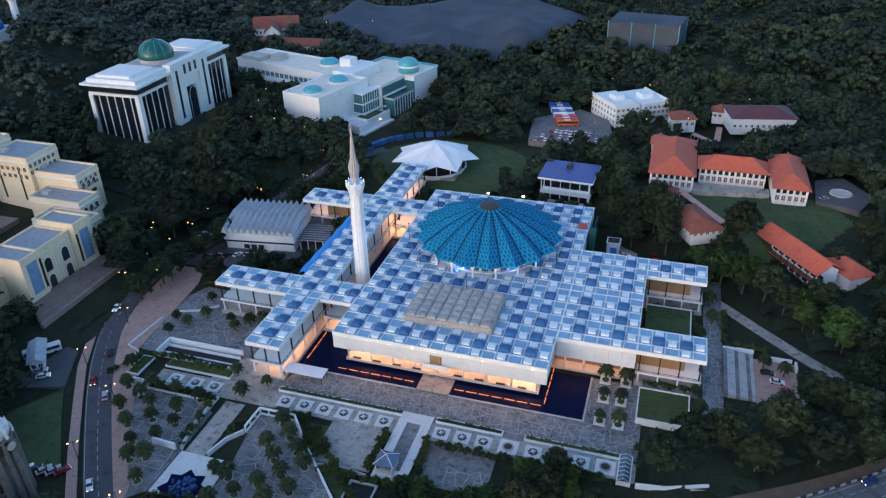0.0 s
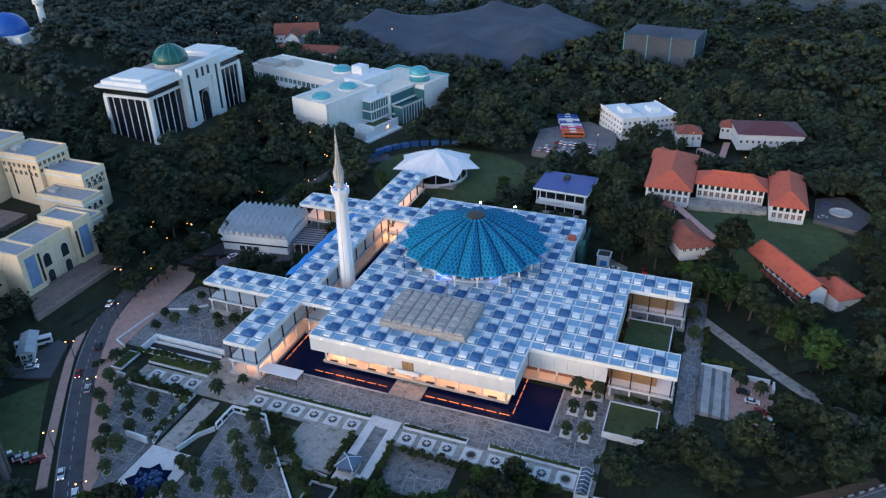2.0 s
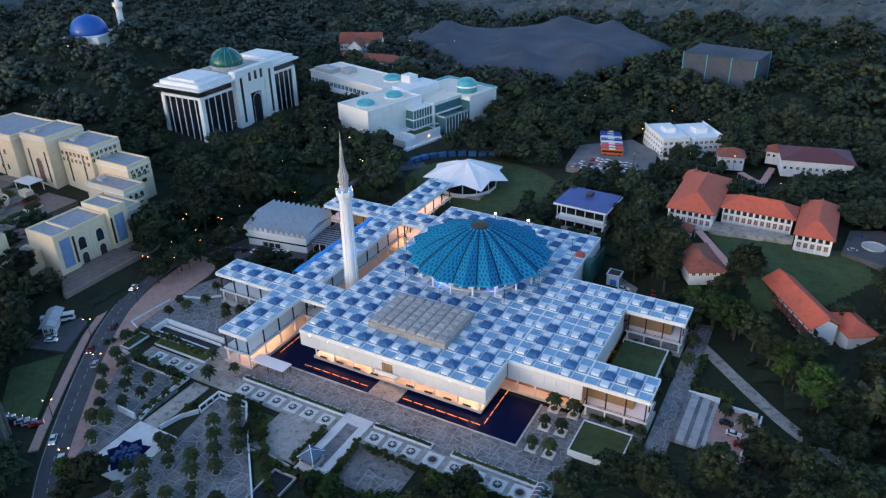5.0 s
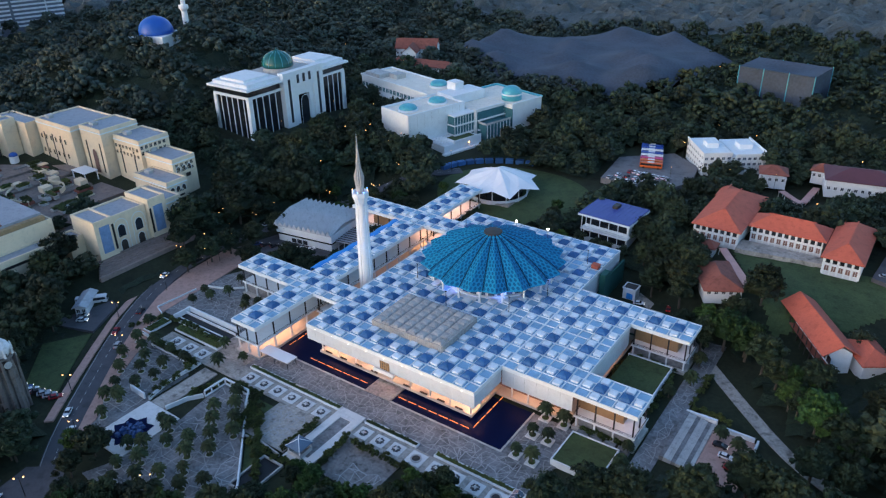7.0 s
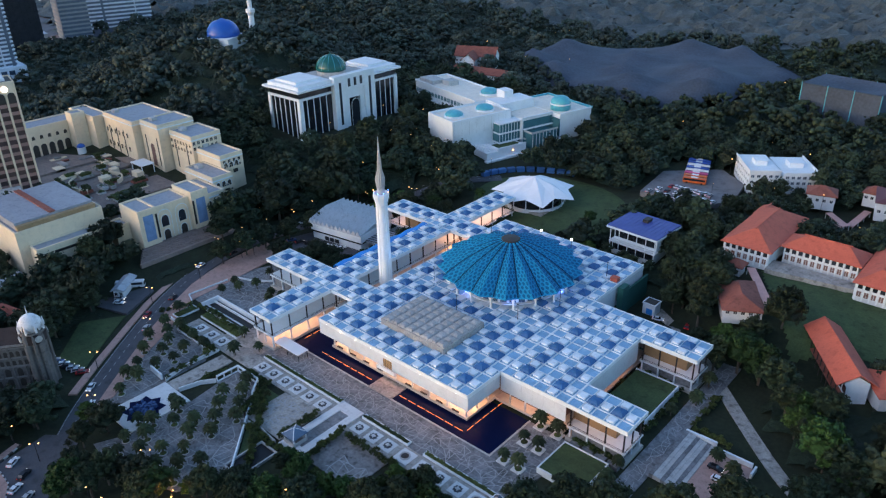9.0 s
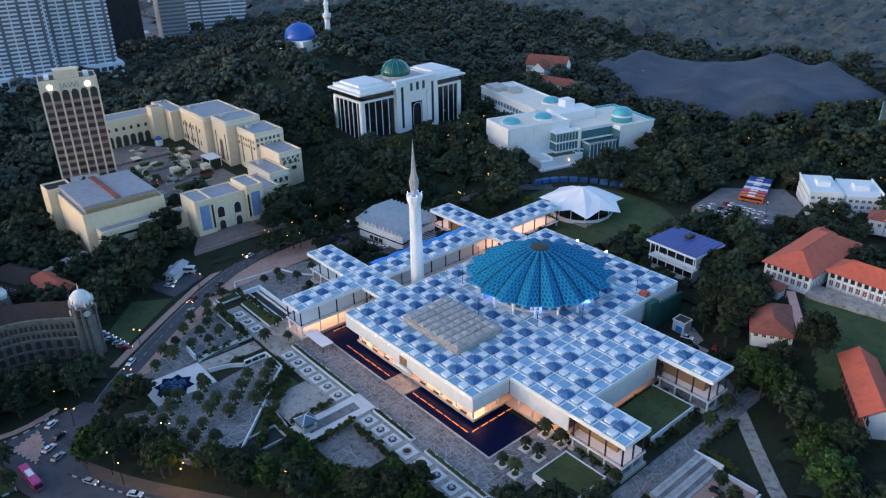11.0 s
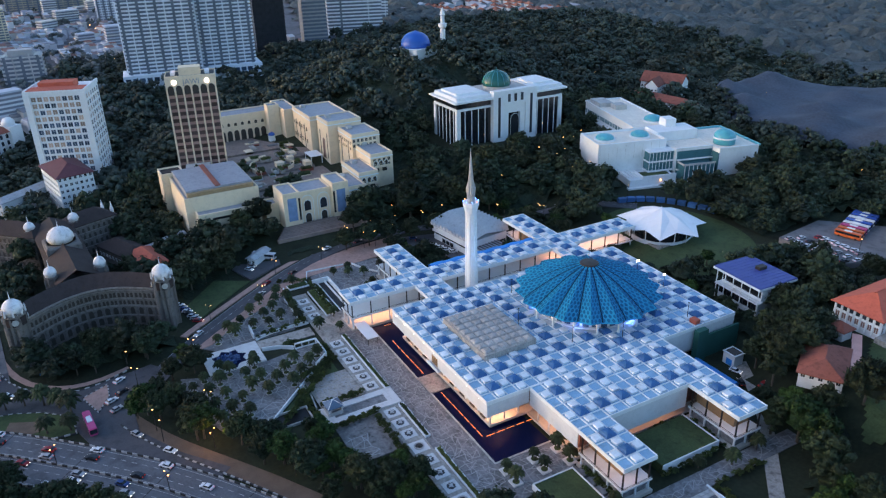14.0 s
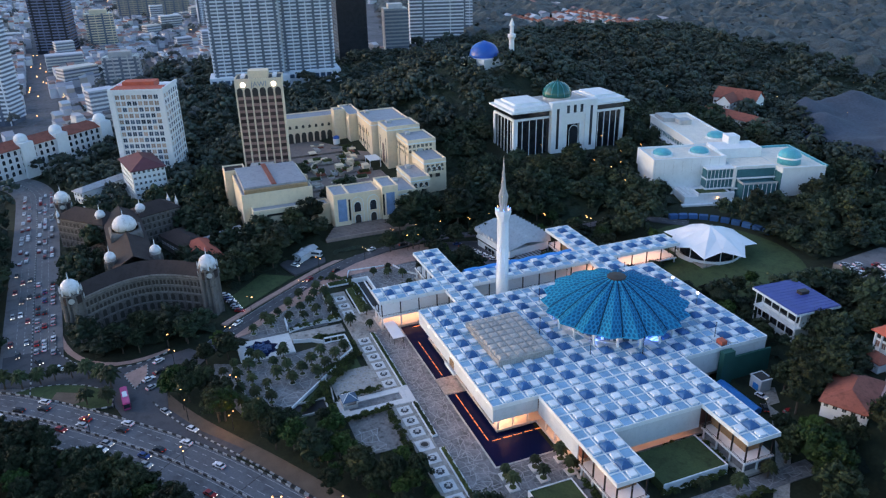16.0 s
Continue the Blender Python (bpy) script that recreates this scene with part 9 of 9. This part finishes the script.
for (ax, ay), (bx, by), n in (((-21, -104), (-14, -120), 22), ((-33, -104.3), (-20, -104.3), 14), ((4.4, -119), (4.6, -104), 24), ((17.9, -119), (17.6, -104), 24), ((20, -104.6), (72, -104.6), 40), ((-77, -104.4), (-54, -104.4), 26), ((-53.4, -104), (-51.2, -125), 14),
                              ((-40.4, -118), (-37, -108), 10), ((-17, -108), (11, -136), 44), ((-22, -106), (-10, -118), 16), ((-84, -90.4), (-56, -90.4), 18), ((73, -40), (73, -20), 12), ((89.6, -42), (89.6, -20), 14), ((75, -60.6), (90, -60.6), 10), ((75, -16.6), (90, -16.6), 10), ((-94, -104), (-90, -92), 10), ((-10, -122), (40, -122), 40), ((-96, -46), (-80, -46), 10), ((90.5, -78), (90.5, -64), 10), ((100.5, -31), (112, -33), 12), ((99.9, -10), (100.4, -30), 12)):
    for i in range(n):
        t = (i + sr.random()) / n
        shr.append((ax + (bx - ax) * t + sr.uniform(-0.8, 0.8), ay + (by - ay) * t + sr.uniform(-0.8, 0.8)))
for i, (x, y) in enumerate(shr[:300]):
    s = sr.uniform(0.6, 1.25)
    at = pose(x, y, max(0.0, ground_z(x, y)), 0, 0, sr.uniform(0, 360)) @ Matrix.Diagonal((s, s, s, 1))
    if i == 0:
        shrub0.matrix_basis = at
    else:
        copy_thing(shrub0, Matrix()).matrix_basis = at

joined_woods("shrubbery", shr[300:], [(V, F)], HEDGE, "low green shrubs along the garden paths", 0.6, 1.3)
BELT_TREES = [(3, 106, 6, 1.2), (4, 60, 41, 1.15), (1, 53, 57, 1.1), (4, 66, 33, 1.2), (3, 90, 13, 1.15), (0, 98, 11, 1.1), (4, 77, 24, 1.15), (1, 70, 44, 1.2), (3, -21.6, -175.4, 0.9), (3, -3.6, -159.4, 1.05), (1, 22.8, -144.4, 0.95), (2, 34.8, -134.0, 1.0), (3, 35.2, -126.1, 0.95), (0, 48.3, -122.4, 1.0), (1, 54.1, -115.2, 1.0), (3, 59.1, -109.7, 0.9), (1, 49.5, -132.3, 0.8), (0, -71.5, -183.2, 1.0), (2, -59.0, -166.1, 1.0), (4, -66.4, -194.1, 0.9)]
# great shade trees on the east slope, by the highway and along the footway
BELT_TREES += [(1, 3, 60, 0.9), (3, 0, 70, 0.8), (1, 12, 74, 0.8), (5, -58, 58, 1.0), (5, -63, 64, 1.1), (3, -22, -172, 1.25), (1, -17.5, -163, 1.1), (3, 0.5, -158, 1.35), (1, 10, -148, 1.1), (0, 16, -143, 0.9), (3, 26, -139, 1.2), (1, 34, -132, 1.0), (3, 40, -123, 0.9), (1, 129, -20, 0.9), (3, 137, -27, 1.1), (1, 146, -35, 1.0), (3, 124, -9, 1.2), (0, 131, -6, 1.1), (1, 147, -46, 1.0), (2, -152, -94, 1.3), (0, -146, -104, 1.2), (2, 82, -97, 1.05), (0, 90, -87, 1.15), (2, 99, -83, 1.1), (0, 107, -90, 1.1), (2, 114, -75, 1.25), (0, 125, -62, 1.35), (2, 135, -64, 1.2), (2, 124, -82, 1.2), (0, 137, -77, 1.3), (2, 147, -64, 1.2),
               (3, 99, 6, 1.75), (3, 107, 4, 1.6), (1, 114, -2, 1.5), (1, 99, 17, 1.2), (4, 92, 2, 1.1), (1, 120, -9, 1.2), (3, 135, -26, 1.7), (1, 143, -30, 1.3), (3, 126, -17, 1.1), (0, 138, -46, 1.1), (2, 77, 34, 1.0), (0, 51, 112, 1.1), (4, 78, 19, 1.1), (2, 72, 33, 1.15), (4, 62, 43, 1.3), (1, 64, 28, 1.2), (0, 46, 62, 1.0), (4, 36, 94, 1.1), (0, 50, 88, 1.1), (2, 56, 74, 1.1), (1, 84, 8, 1.0), (3, 92, 12, 1.0),
               (1, 139, -22, 1.0), (3, 146, -34, 1.0), (4, 150, -14, 1.1), (2, 158, -30, 1.2), (0, 160, 4, 1.2), (2, 158, 24, 1.2), (4, 152, 40, 1.0), (2, 168, -48, 1.2), (0, 166, 44, 1.1),
               (2, -127, -18, 1.7), (0, -123, 9, 1.6), (2, -134, -40, 1.5), (0, -141, 40, 1.5), (4, -150, 68, 1.4), (2, -128, 28, 1.4), (0, -146, -8, 1.4), (0, -126, -52, 1.2), (0, -111, -62, 0.95), (2, -110, -50, 1.0), (2, -109, -40, 1.0), (0, -106, -28, 1.0), (2, -104, -14, 1.0)]
# broad trees between the palm yard and the footpath
for k_, x, y, s in BELT_TREES:
    ob = copy_thing(PROTO[k_], Matrix())
    ob.matrix_basis = pose(x, y, ground_z(x, y), 0, 0, 61 * x) @ Matrix.Diagonal((s, s, s, 1))

# vehicles and street lamps
def car_proto(name, paint, label, length=4.4, width=1.8):
    ob = thing(name, 0, 0, 0, 0, label, "car", "cars")
    L, W = length / 2, width / 2
    bm = nb()
    prof = [(-L, 0.35), (L, 0.35), (L, 0.72), (L * 0.52, 0.92), (-L * 0.82, 0.95), (-L, 0.85)]
    upright(bm, prof, -W, W)
    part("body", bm, paint, ob)
    bm = nb()
    lo = [(-L * 0.8, -W * 0.92), (L * 0.45, -W * 0.92), (L * 0.45, W * 0.92), (-L * 0.8, W * 0.92)]
    hi = [(-L * 0.55, -W * 0.74), (L * 0.12, -W * 0.74), (L * 0.12, W * 0.74), (-L * 0.55, W * 0.74)]
    a, b = [bm.verts.new((*p, 0.92)) for p in lo], [bm.verts.new((*p, 1.42)) for p in hi]
    for i in range(4):
        bm.faces.new((a[i], a[(i + 1) % 4], b[(i + 1) % 4], b[i]))
    part("glasshouse", bm, GLASS, ob)
    bm = nb()
    box(bm, -L * 0.56, L * 0.13, -W * 0.75, W * 0.75, 1.42, 1.47)
    part("roof", bm, paint, ob)
    bm = nb()
    lathe(bm, [(0.0, -0.11), (0.32, -0.11), (0.32, 0.11), (0.0, 0.11)], 10)
    wheel = mesh_of("wheel", bm, TYRE)
    for x in (-L * 0.62, L * 0.62):
        for y in (-W, W):
            part("wheel", wheel, TYRE, ob, at=pose(x, y, 0.32, 90, 0, 0))
    for y in (-W * 0.7, W * 0.7):
        boxes("headlight", [(L, L + 0.06, y - 0.2, y + 0.2, 0.52, 0.7)], HEAD_LAMP, ob)
        boxes("tail_light", [(-L - 0.05, -L, y - 0.18, y + 0.18, 0.62, 0.76)], TAIL_LAMP, ob)
    return ob


HEAD_LAMP = glow("head_lamp", (1.0, 0.95, 0.85), 1.3)
TAIL_LAMP = glow("tail_lamp", (1.0, 0.04, 0.02), 0.4)
PAINT = {"white": (0.75, 0.76, 0.78), "red": (0.32, 0.015, 0.02), "black": (0.015, 0.016, 0.02), "silver": (0.4, 0.41, 0.43), "blue": (0.02, 0.06, 0.2)}
CARS = [car_proto("car", mat("car_paint_" + k, c, 0.3, var=0.04, bump=0), k + " saloon car on the road") for k, c in PAINT.items()]
placed = [False] * len(CARS)
car_rnd = random.Random(31)


def put_car(x, y, z, deg, k=None):
    k = car_rnd.choice((0, 0, 0, 1, 2, 2, 3, 3, 4)) if k is None else k
    if placed[k]:
        copy_thing(CARS[k], pose(x, y, z, 0, 0, deg))
    else:
        placed[k] = True
        CARS[k].matrix_basis = pose(x, y, z, 0, 0, deg)


def traffic(line, lanes, gap, z, lo=0.0, hi=1.0):
    cum = [0.0]
    for a, b in zip(line, line[1:]):
        cum.append(cum[-1] + math.hypot(b[0] - a[0], b[1] - a[1]))
    for off, way in lanes:
        s = cum[-1] * lo + car_rnd.uniform(2, gap)
        while s < cum[-1] * hi - 6:
            i = next(j for j in range(len(cum)) if cum[j + 1] >= s)
            a, b = line[i], line[i + 1]
            t = (s - cum[i]) / max(cum[i + 1] - cum[i], 1e-6)
            d = Vector((b[0] - a[0], b[1] - a[1], 0)).normalized()
            p = Vector((a[0] + (b[0] - a[0]) * t - d.y * off, a[1] + (b[1] - a[1]) * t + d.x * off, 0))
            put_car(p.x, p.y, ground_z(p.x, p.y) + 0.3 + z, math.degrees(math.atan2(d.y, d.x)) + (0 if way > 0 else 180))
            s += gap * car_rnd.uniform(0.5, 1.8)


traffic(high_line, ((-8.6, 1), (-5.2, 1), (-2.2, 1), (2.2, -1), (5.2, -1), (8.6, -1)), 30, 0.5, 0.18, 0.72)
traffic(left_line, ((-8, 1), (-4.6, 1), (-1.8, 1)), 9, 0.05, 0.1, 0.32)
traffic(left_line, ((2, -1), (5, -1), (8, -1)), 26, 0.05, 0.1, 0.4)
# the tail of the queue, too far off to pick apart
bm = nb()
for i in range(70):
    t = car_rnd.uniform(0.3, 1.0)
    x = -120 - 170 * t
    y = -229 + 0.077 * (x + 120)
    o = car_rnd.choice((8, 4.6, 1.8, 8, 4.6, 1.8, -4, -7))
    g = ground_z(x, y) + 0.35
    box(bm, x - 2.1, x + 2.1, y + o - 0.85, y + o + 0.85, g + 0.3, g + 0.9)
    box(bm, x - 1.2, x + 0.8, y + o - 0.7, y + o + 0.7, g + 0.9, g + 1.4)
single("car_queue", bm, island_mat("queue_paint", [(0.7, 0.7, 0.72), (0.05, 0.05, 0.06), (0.4, 0.41, 0.43), (0.3, 0.03, 0.03), (0.7, 0.7, 0.72)], 0.35), "long queue of far evening traffic", "cars", kind="stuff")
traffic(west_line, ((-2, 1), (2, -1)), 34, 0.0, 0.1, 0.7)
for i in range(7):
    put_car(-106 + i * 4.2, -27 + i * 1.6, 0.12, 70)
for i in range(6):
    put_car(-128 + i * 3.0, -101 - i * 2.0, 0.8, 35)
for i in range(8):
    put_car(-96 + i * 2.6, -147 + i * 0.6, ground_z(-96 + i * 2.6, -147) + 0.2, 60)
for i in range(14):
    put_car(6 + i * 2.4, 118 + (i % 2) * 5.6, 8.6, 85, 0 if i % 3 else None)
for i in range(9):
    put_car(12 + i * 2.6, 131 + (i % 2) * 0.8, 8.6, 88, 0 if i % 4 else None)
for i in range(4):
    put_car(113 + i * 2.7, -44 - i * 4, 0.12, 0)
for x, y, a in ((-30, -181, 118), (-12, -177, 30), (-40, -178, 120), (-36, -182, 118), (-58, -214, 40), (-66, -222, 30), (-48, -178, 125), (2, -169, 40)):
    put_car(x, y, 0.16, a)
for x, y in ((62, 20), (68, 16), (74, 20), (140, 66), (142, 80)):
    put_car(x, y, ground_z(x, y) + (0.3 if x < 100 else 0.8), car_rnd.uniform(0, 180))


def coach(x, y, z, deg, paint, label):
    ob = thing("coach", x, y, z, deg, label, "coach", "coaches")
    bm = nb()
    box(bm, -6, 6, -1.25, 1.25, 0.4, 3.3)
    bmesh.ops.bevel(bm, geom=bm.edges[:], offset=0.25, segments=2, affect="EDGES")
    part("body", bm, paint, ob)
    boxes("side_glass", [(-5.6, 5.4, -1.29, -1.25, 1.7, 2.8), (-5.6, 5.4, 1.25, 1.29, 1.7, 2.8)], GLASS, ob)
    boxes("windscreen", [(6.0, 6.04, -1.1, 1.1, 1.3, 2.9)], GLASS, ob)
    boxes("roof_unit", [(-2, 1.5, -0.8, 0.8, 3.3, 3.55)], WHITE, ob)
    bm = nb()
    lathe(bm, [(0.0, -0.14), (0.5, -0.14), (0.5, 0.14), (0.0, 0.14)], 12)
    wheel = mesh_of("wheel", bm, TYRE)
    for wx in (-3.8, 3.8):
        for wy in (-1.15, 1.15):
            part("wheel", wheel, TYRE, ob, at=pose(wx, wy, 0.5, 90, 0, 0))


COACH = {"orange": (0.6, 0.12, 0.03), "pink": (0.55, 0.06, 0.2), "blue": (0.03, 0.1, 0.4), "white": (0.7, 0.7, 0.72)}
cm = {k: mat("coach_paint_" + k, c, 0.35, var=0.05, bump=0) for k, c in COACH.items()}
for i, k in enumerate(("orange", "orange", "pink", "white", "blue", "white", "blue", "blue")):
    coach(19 - i * 1.4, 143 + i * 4.0, 8.6, 15, cm[k], k + " coach in the coach park")
coach(-24, -190, 0.3, 6, cm["pink"], "bright pink city coach at the junction")
coach(-122, -101, 0.85, 48, cm["white"], "white coach in the small yard")


def street_lamp(double=True):
    ob = thing("street_lamp", 0, 0, 0, 0, "tall dark street lamp with warm lit heads" if double else "slim park lamp with a warm lit globe", "lamp", "street lamps" if double else "park lamps")
    bm = nb()
    lathe(bm, [(0.14, 0), (0.08, 7.2 if double else 5.0)], 8)
    part("pole", bm, BLACK, ob)
    if double:
        boxes("arm", [(-1.3, 1.3, -0.05, 0.05, 7.1, 7.2)], BLACK, ob)
        for x in (-1.25, 1.25):
            bm = nb()
            lathe(bm, [(0, -0.15), (0.24, -0.05), (0.24, 0.08), (0, 0.15)], 8, x, 0)
            part("lamp_head", bm, LAMP_WARM, ob, at=pose(0, 0, 7.0))
    else:
        bm = nb()
        lathe(bm, [(0, -0.1), (0.22, 0), (0, 0.1)], 8)
        part("globe", bm, LAMP_WARM, ob, at=pose(0, 0, 5.2))
    return ob


lamp = street_lamp()
n_l = 0
for i in range(4, len(west_line) - 6, 4):
    a, b = west_line[i], west_line[i + 1]
    d = Vector((b[0] - a[0], b[1] - a[1], 0)).normalized()
    side = 5.0 if (i // 4) % 2 else -5.0
    at = pose(a[0] - d.y * side, a[1] + d.x * side, ground_z(*a) + 0.3, 0, 0, math.degrees(math.atan2(d.y, d.x)) + 90)
    if n_l == 0:
        lamp.matrix_basis = at
    else:
        copy_thing(lamp, at)
    n_l += 1
for i in range(8, len(high_line) - 8, 7):
    a = high_line[i]
    copy_thing(lamp, pose(a[0], a[1], ground_z(*a) + 0.8, 0, 0, car_rnd.uniform(0, 180)))
park = street_lamp(False)
lr = random.Random(17)
lamp_spots = [(-150 + lr.uniform(-25, 25), 60 + lr.uniform(-40, 60)) for _ in range(14)] + [(lr.uniform(-140, -60), lr.uniform(20, 95)) for _ in range(9)] + [(lr.uniform(-135, -105), lr.uniform(-70, 0)) for _ in range(8)] \
    + [(lr.uniform(-20, 120), lr.uniform(100, 240)) for _ in range(12)] + [(lr.uniform(20, 70), lr.uniform(-140, -124)) for _ in range(3)] + [(lr.uniform(-60, 0), lr.uniform(-172, -150)) for _ in range(5)] \
    + [(lr.uniform(-300, -150), lr.uniform(150, 420)) for _ in range(16)] + [(lr.uniform(0, 250), lr.uniform(240, 520)) for _ in range(10)]
for i, (x, y) in enumerate(lamp_spots):
    s = 2.2 if y > 60 else 1.7
    at = pose(x, y, ground_z(x, y)) @ Matrix.Diagonal((1, 1, s, 1))
    if i == 0:
        park.matrix_basis = at
    else:
        copy_thing(park, Matrix()).matrix_basis = at
# floodlight masts behind the dome and thin masts round it
for x, y in ((2.8, 24.8), (17.9, 25.2)):
    ob = thing("flood_mast", x, y, ROOF, 0, "short mast with a brilliant white floodlight", "lamp", "flood masts")
    bm = nb()
    lathe(bm, [(0.12, 0), (0.1, 5.4)], 8)
    part("pole", bm, BLACK, ob)
    bm = nb()
    lathe(bm, [(0, -0.4), (0.5, -0.2), (0.5, 0.2), (0, 0.4)], 10)
    part("flood_head", bm, LAMP_WHITE, ob, at=pose(0, 0, 5.8))
for x, y in ((41, 15), (39, -15), (33, -33), (-9, -31), (-20, -12), (12, -42), (-16, 14)):
    ob = thing("roof_mast", x, y, ROOF - 0.2, 0, "thin dark mast standing on the roof", "mast", "roof masts")
    bm = nb()
    lathe(bm, [(0.14, 0), (0.09, 7.0)], 8)
    part("pole", bm, BLACK, ob)
    boxes("cap", [(-0.35, 0.35, -0.12, 0.12, 6.9, 7.15)], BLACK, ob)
# sodium lamps among the trees by the footpath, which light the leaves round them
for i, (x, y) in enumerate(((-24, -168.5), (30, -133.5), (7, -156), (-58, -174))):
    ob = copy_thing(lamp, pose(x, y, ground_z(x, y), 0, 0, 70 * i))
    ob["label"] = "street lamp with a bright sodium head among trees"
    glow_lamp = new("sodium_lamp", bpy.data.lights.new("sodium_lamp", "POINT"))
    glow_lamp.data.energy, glow_lamp.data.color, glow_lamp.data.shadow_soft_size = 600, (1.0, 0.5, 0.1), 0.3
    glow_lamp.location = (x, y, ground_z(x, y) + 6.4)
